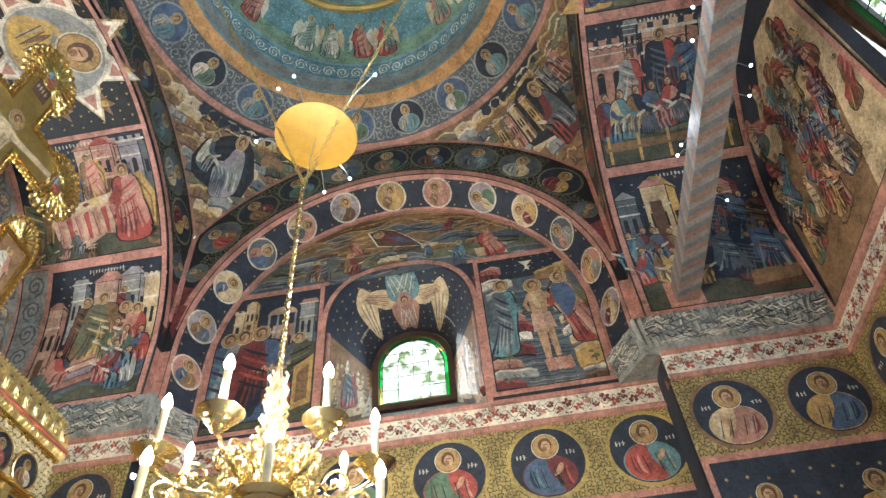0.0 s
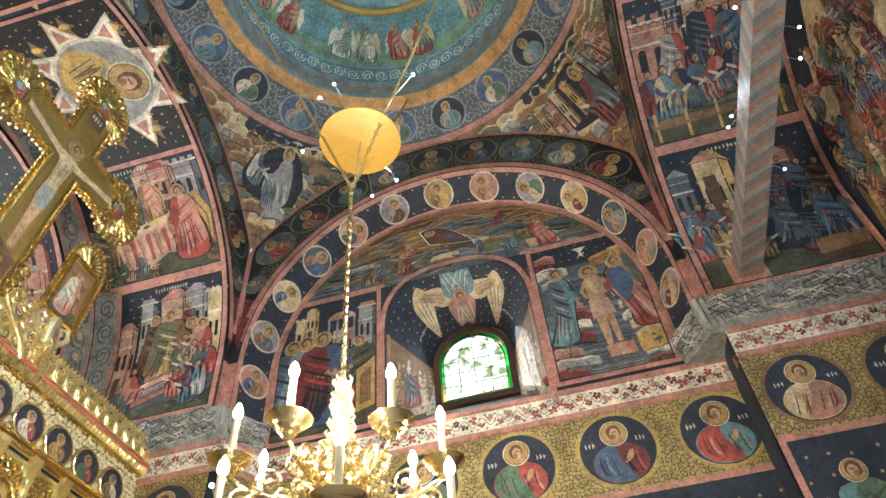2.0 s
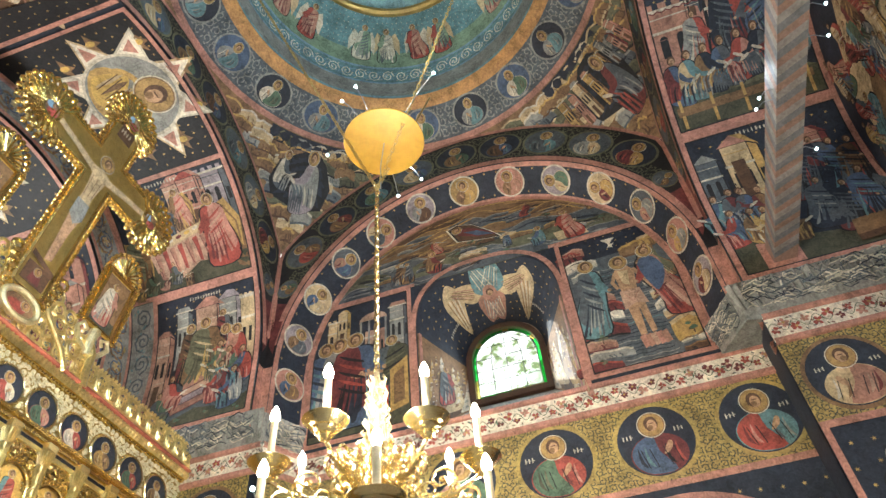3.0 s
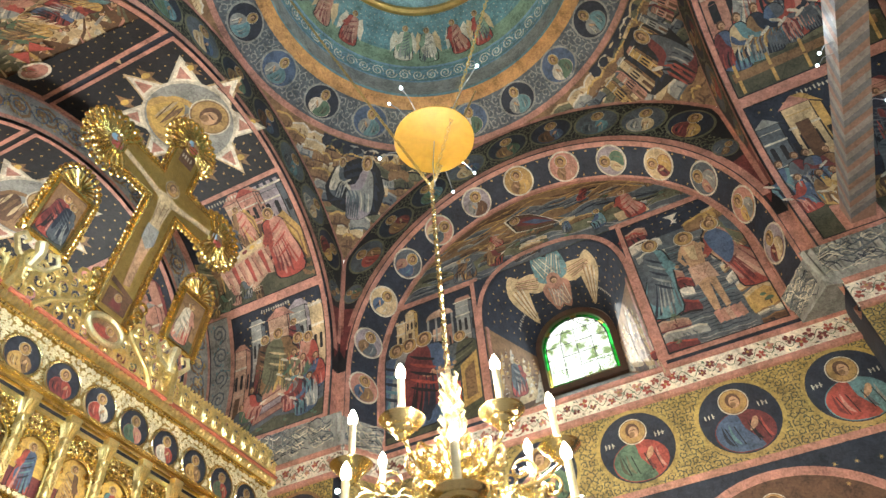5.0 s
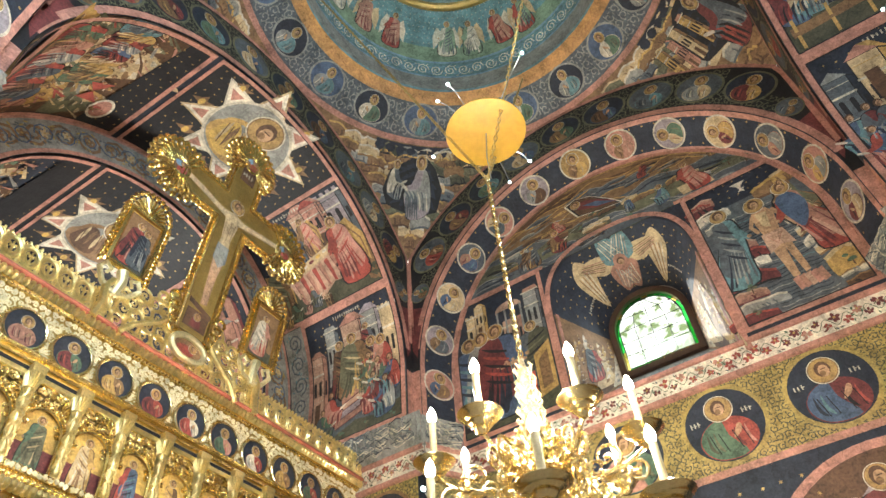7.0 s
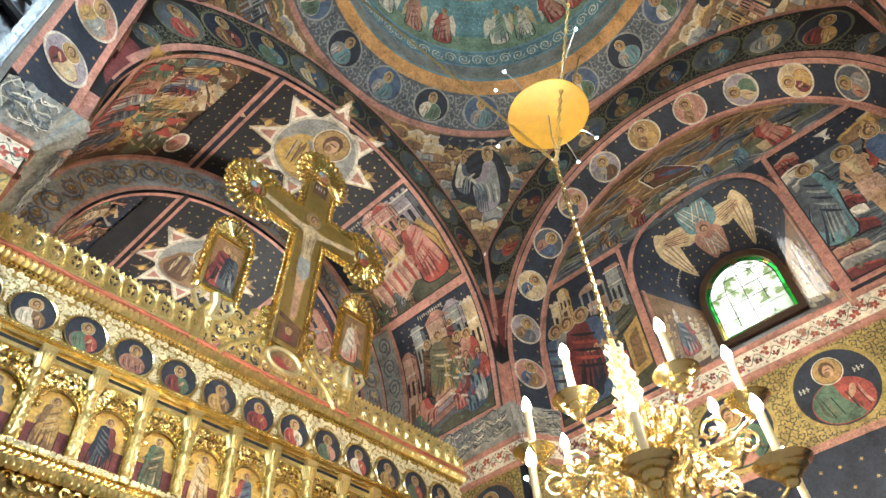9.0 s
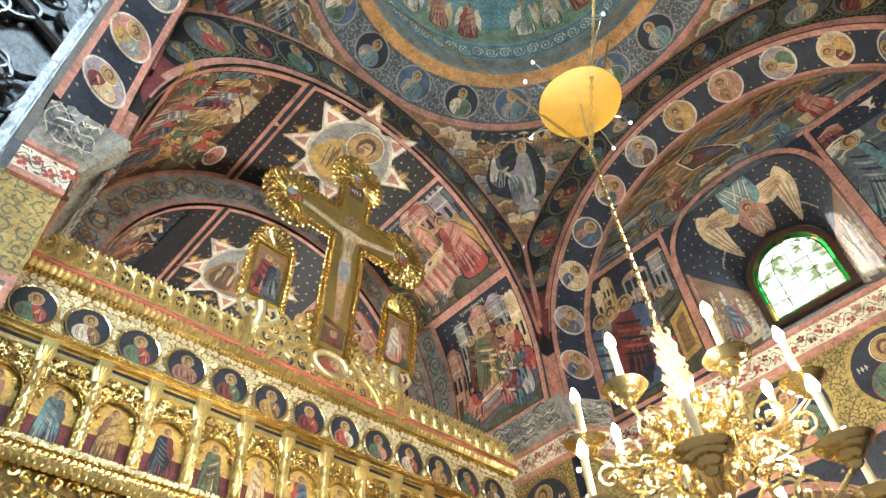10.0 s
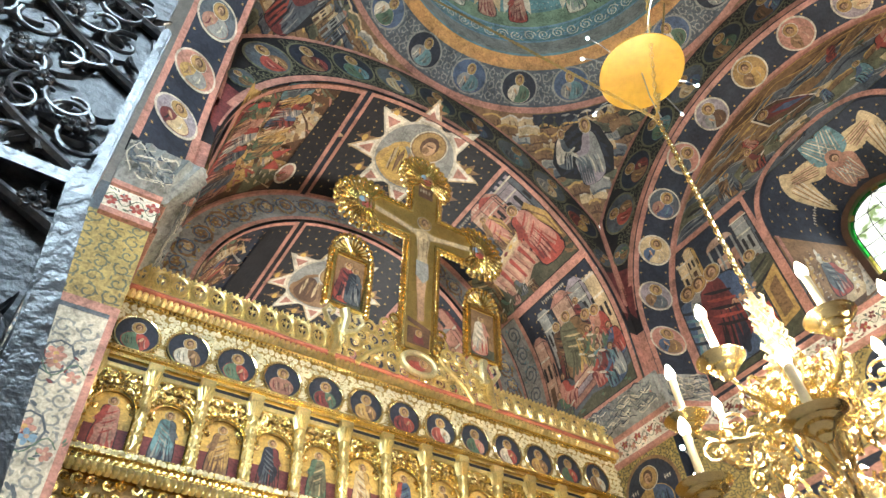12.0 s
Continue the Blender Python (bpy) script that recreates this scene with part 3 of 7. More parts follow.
    def edging(self, u0, u1, v0, v1, w=0.05, mat="coral", layer=10, edge=True):
        for a, b, c, d in ((u0, u1, v0, v0 + w), (u0, u1, v1 - w, v1), (u0, u0 + w, v0 + w, v1 - w), (u1 - w, u1, v0 + w, v1 - w)):
            self.rect(a, b, c, d, mat, layer)
        if edge:
            for a, b, c, d in ((u0 + w, u1 - w, v0 + w, v0 + w * 1.25), (u0 + w, u1 - w, v1 - w * 1.25, v1 - w), (u0 + w, u0 + w * 1.25, v0 + w, v1 - w), (u1 - w * 1.25, u1 - w, v0 + w, v1 - w)):
                self.rect(a, b, c, d, "black", layer - 1)

    def build(self, name, parent, label=""):
        me = bpy.data.meshes.new(name)
        me.from_pydata(self.v, [], self.f)
        used = sorted(set(self.m))
        for i in used:
            me.materials.append(PIG_MATS[i])
        me.polygons.foreach_set("material_index", [used.index(i) for i in self.m])
        me.update()
        ob = new(name, me)
        ob.parent = parent
        return tagged(ob, label) if label else ob


# ---- surfaces of the building: maps from wall metres to the place, off towards the room ----
def barrel(radius, cx=CX, zs=ZS):
    """A barrel vault along y with upright sides: s along the arch from the crown (south positive), y along the axis."""
    q = radius * math.pi / 2

    def fn(s, y, off=0.0):
        if abs(s) <= q:
            a = s / radius
            return Vector((cx + (radius - off) * math.sin(a), y, zs + (radius - off) * math.cos(a)))
        k = 1 if s > 0 else -1
        return Vector((cx + k * (radius - off), y, zs - (abs(s) - q)))
    return fn


def arch_face(side):
    """The upright face round an arch of the crossing: angle from the crown and radius."""
    def fn(a, r, off=0.0):
        u, z, k = r * math.sin(a), ZS + r * math.cos(a), HALF - off
        return Vector({"south": (CX + k, CY - u, z), "north": (CX - k, CY + u, z), "east": (CX + u, CY + k, z), "west": (CX - u, CY - k, z)}[side])
    return fn


def soffit(side):
    """The splayed underside of the south and north arch: s along the arch from the crown, w from the crossing to the wall."""
    def fn(s, w, off=0.0):
        r = R1 - 0.19 * w - off
        q, k = R1 * math.pi / 2, (1 if s > 0 else -1)
        u, z = (r * math.sin(s / R1), ZS + r * math.cos(s / R1)) if abs(s) <= q else (k * r, ZS - (abs(s) - q))
        d = HALF + 0.43 * w
        return Vector((CX + d, CY - u, z) if side == "south" else (CX - d, CY + u, z))
    return fn


def south_face(y, z, off=0.0):
    return Vector((SOUTH - off, y, z))


def west_face(x, z, off=0.0):
    return Vector((x, WEST_WALL + off, z))


def east_face(x, z, off=0.0):
    return Vector((x, EAST_END - off, z))


def sphere(phi, rad, off=0.0):
    r = rad * (RS - off) / RS
    return Vector((CX + r * math.cos(phi), CY + r * math.sin(phi), ZS + math.sqrt(max(0, (RS - off) ** 2 - r * r))))


def dome(phi, h, off=0.0):
    if h <= 0.3:
        r, z = 1.80 - off, 9.45 + h
    else:
        a = min((h - 0.3) / 1.8, 1.55)
        r, z = (1.80 - off) * math.cos(a), 9.75 + (1.80 - off) * math.sin(a)
    return Vector((CX + r * math.cos(phi), CY + r * math.sin(phi), z))


def bent(fn, u0, v0, ku=1.0, kv=1.0, turn=0.0):
    """Local metres round (u0, v0) of a map."""
    c, s = math.cos(turn), math.sin(turn)
    return lambda u, v, off=0.0: fn(u0 + (c * u - s * v) * ku, v0 + (s * u + c * v) * kv, off)


# ---- structure ----
ground = Shape().box(-2.5, 7.5, -4.5, 9.5, -0.3, 0.0).build("floor", STONE, smooth=False)
tagged(ground, "worn grey-brown marble church floor", "floor", kind="structure")
QV = R1 * math.pi / 2
VAULT_S = span(-QV - 0.62, -QV, 3)[:-1] + span(-QV, QV, 40) + span(QV, QV + 0.62, 3)[1:]
east = barrel(R1)
vault_east = tagged(Shape().shell(east, VAULT_S, span(CY + HALF + .006, EAST_END, 6), 0.25).build("vault_east", PAINT["navy"]), "frescoed barrel vault over the altar screen, dark blue ground", "vault", kind="structure")
vault_west = tagged(Shape().shell(east, VAULT_S, span(WEST_WALL, CY - HALF - .006, 6), 0.25).build("vault_west", PAINT["navy"]), "frescoed barrel vault over the west bay, dark blue ground", "vault", kind="structure")
R3 = 1.85
low = barrel(R3)
vault_altar = tagged(Shape().shell(low, span(-R3 * 1.5708 - 1.2, R3 * 1.5708 + 1.2, 40), span(EAST_END + .004, 8.4, 4), 0.25).build("vault_altar", PAINT["black"]), "lower frescoed vault of the altar behind the screen", "vault", kind="structure")
face_east = Shape()
face_east.grid(lambda a, r: east_face(CX + r * math.sin(a), ZS + r * math.cos(a)), span(-1.5708, 1.5708, 36), (R3, R1 + 0.05))
face_east.box(CX - R1 - 0.1, CX - R3, EAST_END, EAST_END + 0.15, 0, ZS)
face_east.box(CX + R3, CX + R1 + 0.1, EAST_END, EAST_END + 0.15, 0, ZS)
wall_east = tagged(face_east.build("wall_east", PAINT["grey"]), "blue-grey arch wall with painted vine scrolls", "wall", kind="structure")
apse = tagged(Shape().box(CX - 2.2, CX + 2.2, 8.4, 8.6, 0, 8.2).build("wall_apse", PAINT["navy"]), "dark painted end wall of the altar", "wall", kind="structure")
ANG = span(-1.5708, 1.5708, 48)
FACES = {}
for side in ("south", "north", "east", "west"):
    fn, sh = arch_face(side), Shape()
    sh.grid(lambda a, q: fn(a, R1 + (min(R2, HALF / max(abs(math.sin(a)), 1e-6)) - R1) * q), ANG, span(0, 1, 3))
    for k in (-1, 1):
        sh.grid(lambda u, z: fn(k * math.pi / 2, R1 + 0.1 * u) + Vector((0, 0, z)), (0, 1), (0, -0.75), 1)
    FACES[side] = tagged(sh.build("arch_wall_" + side, [PAINT["black"], PAINT["coral"]]), "near-black painted arch band of the crossing", "arch", kind="structure")
SOFF = {}
for side in ("south", "north"):
    SOFF[side] = tagged(Shape().shell(soffit(side), VAULT_S, span(.012, 1, 3), 0.15).build("arch_soffit_" + side, PAINT["navy"]), "dark blue underside of the side arch", "arch", kind="structure")

pend = Shape()
PHI = span(0, 2 * math.pi, 144)
pend.grid(lambda p, q: sphere(p, (HALF / max(abs(math.cos(p)), abs(math.sin(p)))) * (1 - q) + RING_R * q), PHI, span(0, 1, 10))
pend = tagged(pend.build("pendentives", PAINT["umber"]), "frescoed pendentives carrying the dome", "vault", kind="structure")
drum = Shape().grid(lambda p, h: dome(p, h), span(0, 2 * math.pi, 96), span(0, 3.05, 24))
drum = tagged(drum.build("dome", PAINT["sea"]), "blue-green frescoed dome", "dome", kind="structure")
cornice = Shape().lathe([(1.80, 9.44), (1.87, 9.38), (1.90, 9.41), (1.88, 9.47), (1.84, 9.50), (1.80, 9.50)], 96, (CX, CY, 0))
cornice.f, cornice.m = cornice.f[:-2], cornice.m[:-2]
tagged(cornice.build("dome_cornice", PAINT["orange"]), "ochre moulded ring at the foot of the dome", "cornice", kind="structure")
goldring = Shape().tube([dome(p, 1.62, 0.03) for p in span(0, 2 * math.pi, 64)[:-1]], 0.06, 8, closed=True)
tagged(goldring.build("dome_ring", GOLD_PLATE), "gilded ornament ring high in the dome", "cornice", kind="structure")


# south wall with its deep splayed window niche
def niche_top(y, half, low_z, high_z):
    t = min(1.0, abs(y) / half)
    return low_z + (high_z - low_z) * (1 - t ** 2.6) ** (1 / 2.6)


NY, GLASS_X = 0.98, 6.28


def niche_outline(half, bottom, spring, top, n=28):
    pts = [(-half, bottom)] + [(-half, spring)]
    pts += [(half * math.sin(a), 0) for a in span(-1.5708, 1.5708, n)][1:-1]
    pts = pts[:2] + [(u, niche_top(u, half, spring, top)) for u, _ in pts[2:]] + [(half, spring), (half, bottom)]
    return pts


front, back = niche_outline(0.81, 5.12, 6.35, 7.19), niche_outline(0.47, 5.80, 6.33, 6.86)
sw = Shape()
cols = sorted({round(v, 4) for v in [-1.56, 3.37] + [NY + u for u, _ in front] + span(-1.56, NY - 0.81, 4) + span(NY + 0.81, 3.37, 4)})
for a, b in zip(cols, cols[1:]):
    if abs((a + b) / 2 - NY) < 0.81:
        za, zb = (niche_top(v - NY, 0.81, 6.35, 7.19) for v in (a, b))
        sw.add([(SOUTH, a, 0), (SOUTH, b, 0), (SOUTH, b, 5.12), (SOUTH, a, 5.12)], [(0, 1, 2, 3)])
        sw.add([(SOUTH, a, za), (SOUTH, b, zb), (SOUTH, b, 8.4), (SOUTH, a, 8.4)], [(0, 1, 2, 3)])
    else:
        sw.add([(SOUTH, a, 0), (SOUTH, b, 0), (SOUTH, b, 8.4), (SOUTH, a, 8.4)], [(0, 1, 2, 3)])
wall_south = tagged(sw.build("wall_south", PAINT["navy"], smooth=False), "frescoed south wall under the side arch", "wall", kind="structure")


def niche(k, d, off=0.0):
    """k along the outline (0..1), d from the wall (0) to the window (1)."""
    i = min(len(front) - 2, int(k * (len(front) - 1)))
    f = k * (len(front) - 1) - i
    p = [(front[j][0] * (1 - d) + back[j][0] * d, front[j][1] * (1 - d) + back[j][1] * d) for j in (i, i + 1)]
    u, z = p[0][0] * (1 - f) + p[1][0] * f, p[0][1] * (1 - f) + p[1][1] * f
    r = math.hypot(u, z - 6.2) or 1
    return Vector((SOUTH + (GLASS_X - SOUTH) * d, NY + u * (1 - off / r), z - (z - 6.2) * off / r))


nic = Shape().grid(lambda k, d: niche(k, d), span(0, 1, len(front) - 1), span(0, 1, 4), 0)
nic.grid(lambda u, d: Vector((SOUTH + (GLASS_X - SOUTH) * d, NY + u * (0.81 * (1 - d) + 0.47 * d), 5.12 * (1 - d) + 5.80 * d)), (-1, -.5, 0, .5, 1), span(0, 1, 4), 1)
niche_ob = tagged(nic.build("window_niche", [PAINT["navy"], PAINT["grey"]], smooth=False), "deep splayed window niche with painted sides and grey sill", "niche", kind="structure")

# closing walls: piers, sides of the bays, north arm, outer shell
pier = Shape()
for y0, y1 in ((CY + HALF, EAST_END), (WEST_WALL, -1.41)):
    pier.box(CX + R1 + 0.13, 6.4, y0, y1, 0, 5.2)
    pier.box(-0.6, 0.23, y0, y1, 0, 5.2)
tagged(pier.build("wall_piers", PAINT["navy"], smooth=False), "painted masonry piers of the nave", "wall", kind="structure")
shut = Shape()
shut.box(6.35, 6.45, -3.2, NY - 0.5, 0, 9.0).box(6.35, 6.45, NY + 0.75, 8.6, 0, 9.0).box(6.35, 6.45, NY - 0.5, NY + 0.75, 0, 5.75).box(6.35, 6.45, NY - 0.5, NY + 0.75, 7.2, 9.0)
shut.box(-1.6, -1.35, -3.2, 8.6, 0, 9.0)
shut.box(-1.6, -0.1, 3.5, 3.7, 0, 9.0).box(-1.6, -0.1, -1.7, -1.5, 0, 9.0).box(-1.6, 0.0, -1.7, 3.7, 8.35, 8.5)
tagged(shut.build("wall_outer", WALLPAINT, smooth=False), "plain plaster outer walls", "wall", kind="structure")
ww = Shape()
WX0, WX1, WZ0, WZ1 = 2.05, 2.75, 5.45, 6.75
for x0, x1, z0, z1 in ((0.2, WX0, 0, 8.5), (WX1, 5.3, 0, 8.5), (WX0, WX1, 0, WZ0), (WX0, WX1, WZ1, 8.5)):
    ww.box(x0, x1, WEST_WALL - 0.25, WEST_WALL, z0, z1)
wall_west = tagged(ww.build("wall_west", PAINT["umber"], smooth=False), "frescoed west wall with a bright window", "wall", kind="structure")
roof = Shape().box(-1.8, 6.8, -3.4, 8.8, 11.7, 11.9)
tagged(roof.build("ceiling", WALLPAINT, smooth=False), "plain roof above the vaults", "ceiling", kind="structure")

# bands that run round under the vaults: floral strip between coral fillets, and the draped capital above it
BAND0, BAND1, CAP0, CAP1 = 4.95, 5.18, 5.20, 5.50
RUNS = [((CX + R1 + 0.13, EAST_END), (CX + R1 + 0.13, CY + HALF)), ((CX + R1 + 0.13, CY + HALF), (CX + R1 + 0.13, 3.28)),
        ((CX + R1 + 0.13, 3.28), (SOUTH, 3.06)), ((SOUTH, 3.06), (SOUTH, -1.52)), ((SOUTH, -1.52), (CX + R1 + 0.13, -1.41)),
        ((CX + R1 + 0.13, -1.41), (CX + R1 + 0.13, WEST_WALL)), ((CX + R1 + 0.13, WEST_WALL), (0.25, WEST_WALL)),
        ((-0.09, CY + HALF - 0.07), (0.23, CY + HALF - 0.07)), ((0.23, CY + HALF - 0.07), (0.23, EAST_END))]


def along(p, q, rise=0.0):
    """A wall strip from p to q: u along it, v up, off to its room side."""
    d = Vector((q[0] - p[0], q[1] - p[1], 0))
    le = d.length
    d.normalize()
    nrm = Vector((-d.y, d.x, 0))
    mid = Vector(((p[0] + q[0]) / 2, (p[1] + q[1]) / 2, 0))
    if nrm.dot(Vector((CX, CY, 0)) - mid) < 0:
        nrm = -nrm
    return le, lambda u, v, off=0.0: Vector((p[0], p[1], v)) + d * u + nrm * off


def drape_profile(z0, z1, out):
    return [(0.0, z0 - 0.01), (0.02, z0), (0.035, z0 + 0.04), (out * 0.5, z0 + (z1 - z0) * 0.35), (out * 0.85, z0 + (z1 - z0) * 0.75), (out, z1 - 0.03), (out, z1), (-0.03, z1 + 0.012)]


for i, (p, q) in enumerate(RUNS):
    le, fn = along(p, q)
    sh = Shape()
    sh.grid(lambda u, v: fn(u, v, 0.012), span(0, le, max(1, round(le / .3))), (BAND0 - 0.02, BAND1 + 0.02))
    for z0, z1 in ((BAND0 - 0.05, BAND0 + 0.015), (BAND1 - 0.015, BAND1 + 0.045)):
        prof = [(0, z0), (0.035, z0 + 0.008), (0.042, (z0 + z1) / 2), (0.035, z1 - 0.008), (0, z1)]
        sh.grid(lambda u, k: fn(u, prof[k][1], prof[k][0]), (0, le), range(5), 1)
    band = tagged(sh.build("trim", [PAINT["white"], PAINT["coral"]]), "white floral band between coral fillets", "trim", kind="structure")
    fr = Fresco(lambda u, v, off=0.0: fn(u, v, off + 0.012), 100 + i)
    fr.floral(0, le, BAND0 + 0.02, BAND1 - 0.02)
    fr.build("floral_vine", band, "red flowers on green stems")
# draped capitals: under the east and west vault on the south side, round the corners, and on the north pier
CAPS = [[(CX + R1 + 0.13, EAST_END), (CX + R1 + 0.13, CY + HALF - 0.06), (SOUTH, 3.10)],
        [(SOUTH, -1.10), (CX + R1 + 0.13, CY - HALF + 0.06), (CX + R1 + 0.13, WEST_WALL)],
        [(-0.09, CY + HALF - 0.07), (0.25, CY + HALF - 0.07), (0.25, EAST_END)]]
for ci, run in enumerate(CAPS):
    cap = empty("capital", "grey capital painted like gathered drapery at the vault springing", "capital", "structure")
    for a, b in zip(run, run[1:]):
        le, fn = along(a, b)
        prof = drape_profile(CAP0, CAP1, 0.17 if abs(a[0] - b[0]) < 0.01 or ci == 2 else 0.10)
        n = max(6, round(le / 0.028))
        k_a, k_b = run.index(a), run.index(b)

        def mitre(k):
            """How far the profile runs on at a corner of the run, per metre that it stands out."""
            if k in (0, len(run) - 1):
                return 0.0
            d1, d2 = (Vector((run[k + e][0] - run[k + e - 1][0], run[k + e][1] - run[k + e - 1][1])).normalized() for e in (0, 1))
            return math.tan(d1.angle(d2) / 2)

        m_a, m_b = mitre(k_a), mitre(k_b)
        rng = random.Random(7 + ci)
        fold = [rng.uniform(0.3, 1.0) for _ in range(n + 1)]
        sh = Shape().grid(lambda k, j: fn(-m_a * max(0, prof[j][0]) + (le + (m_a + m_b) * max(0, prof[j][0])) * k / n, prof[j][1], prof[j][0] * (1 + (0.30 * fold[k] * (1 if k % 2 else -1) if 1 < j < 6 and 0 < k < n else 0))), range(n + 1), range(len(prof)))
        part_ob = sh.build("drapery", PAINT["grey"], cap)
        fr = Fresco(lambda u, v, off=0.0: fn(u, v, off + max(0.02, prof[3][0] * 1.3 + (prof[5][0] - prof[3][0]) * max(0, min(1, (v - CAP0 - .1) / .2)))), 40 + ci)
        for k in range(max(2, round(le / 0.10)) * 9):
            x, z = rng.uniform(.03, max(.04, le - .03)), CAP0 + .035 + (k % 9) * (CAP1 - CAP0 - .06) / 9 + rng.uniform(-.01, .01)
            half, sag = rng.uniform(.05, .10), rng.choice((-.03, .03, .022))
            fr.line([(max(.01, min(le - .01, x + half * t)), z + sag * (1 - t * t) + .006 * math.sin(5 * t)) for t in span(-1, 1, 8)], rng.uniform(.006, .012), rng.choice(("slate", "pale", "slate", "navy", "pale")), 3)
        for k in range(round(le / 0.16)):
            x = (k + .5) * 0.16
            fr.line([(x + .05 * math.cos(t * 1.1), CAP0 + .06 + .2 * t / 4 + .02 * math.sin(2 * t)) for t in span(0, 4, 7)], 0.011, rng.choice(("slate", "grey", "slate")), 3)
            fr.line([(x - .04 + .03 * math.cos(t * 1.4), CAP0 + .05 + .22 * t / 4) for t in span(0, 4, 7)], 0.008, rng.choice(("grey", "slate", "pale")), 3)
        fr.build("painted_fold", cap)


bed = Shape()
corner = [(SOUTH, -1.04), (CX + R1 + .08, -1.29), (CX + R1 + .13, -1.42), (SOUTH, -1.56)]
bed.add([(x, y, z) for z in (5.19, 5.215) for x, y in corner], [(3, 2, 1, 0), (4, 5, 6, 7), (0, 1, 5, 4), (1, 2, 6, 5), (2, 3, 7, 6), (3, 0, 4, 7)])
tagged(bed.build("capital_bed", PAINT["grey"], smooth=False), "grey plaster underside of the corner capital", "capital", kind="structure")


# ---- frescoes ----
ROBES = ("red", "blue", "wine", "green", "rose", "umber", "teal", "grey", "ochre", "slate", "brown", "red", "umber", "sand")


def any_two(g):
    a = g.choice(ROBES)
    b = g.choice([r for r in ROBES if r != a])
    return a, b


def crowd(fr, x0, x1, y, h, n, layer=4, halo=0.5, rows=1):
    g = fr.rng
    for r in range(rows - 1, -1, -1):
        for i in range(n):
            x = x0 + (i + .5 + g.uniform(-.2, .2)) * (x1 - x0) / n
            fr.robed(x, y + r * h * .24 + g.uniform(-.02, .02) * h, h * g.uniform(.9, 1.05), *any_two(g), layer=layer + (rows - 1 - r), halo=g.random() < halo, lean=g.uniform(-.06, .06), side=g.choice((-1, 1)))


def town(fr, x0, x1, y, h, n, layer=2):
    g = fr.rng
    for i in range(n):
        x = x0 + (i + g.uniform(0, .25)) * (x1 - x0) / n
        fr.house(x, y, (x1 - x0) / n * g.uniform(.5, .66), h * g.uniform(.65, 1), *g.choice((("rose", "wine"), ("grey", "slate"), ("sand", "umber"), ("rose", "coral"), ("slate", "navy"), ("grey", "slate"), ("ochre", "umber"))), g.choice(("coral", "grey", "rose", "slate")), layer, g.randrange(3))


def plan_rest(fr, U, V, w, h):
    """Towers round a brown-robed shape above a rosy tomb, a red group beside it."""
    fr.poly([(U(0), V(.2)), (U(.3), V(.42)), (U(.7), V(.46)), (U(1), V(.40)), (U(1), V(0)), (U(0), V(0))], "slate", 1.2)
    fr.poly([(U(0), V(.0)), (U(.5), V(.14)), (U(.8), V(.10)), (U(1), V(.18)), (U(1), V(0))], "moss", 1.4)
    fr.house(U(.40), V(.50), w * .20, h * .36, "pink", "rose", "coral", 2, 0)
    fr.house(U(.22), V(.46), w * .11, h * .40, "grey", "slate", "grey", 3, 2)
    fr.house(U(.62), V(.46), w * .16, h * .42, "grey", "lilac", "lilac", 3, 0)
    fr.house(U(.82), V(.28), w * .13, h * .58, "sand", "ochre", "rose", 4, 1)
    fr.house(U(.03), V(.22), w * .13, h * .50, "pink", "rose", "rose", 4, 0)
    fr.robed(U(.36), V(.36), h * .42, "wine", "brown", 6, True)
    fr.robed(U(.66), V(.52), h * .30, "slate", "wine", 6, True)
    fr.robed(U(.50), V(.32), h * .48, "umber", "olive", 8, True, 0, 1.45)
    for k, (a, b, r, m) in enumerate(((.70, .40, "red", "coral"), (.80, .38, "rose", "red"), (.66, .30, "green", "olive"), (.75, .24, "teal", "green"), (.87, .22, "blue", "red"), (.70, .14, "red", "wine"), (.82, .08, "blue", "grey"))):
        fr.seated(U(a), V(b), h * .30, r, m, 7 + k * .6, -1, k < 2)
    for k, c in enumerate(("rose", "pink", "lilac", "rose")):
        fr.quad((U(.36 - .02 * k), V(.28 - .055 * k)), (U(.60 - .01 * k), V(.34 - .055 * k)), (U(.60 - .01 * k), V(.385 - .055 * k)), (U(.36 - .02 * k), V(.325 - .055 * k)), c, 9 + k * .4)
        fr.line([(U(.36 - .02 * k), V(.28 - .055 * k)), (U(.60 - .01 * k), V(.34 - .055 * k))], .010, "wine", 9.2 + k * .4)
    fr.seated(U(.24), V(.14), h * .28, "red", "coral", 10, 1, False)
    fr.seated(U(.16), V(.05), h * .26, "green", "slate", 11, 1, False)
    for k in range(4):
        fr.bush(U(.12 + .25 * k), V(.03), .10, 11)


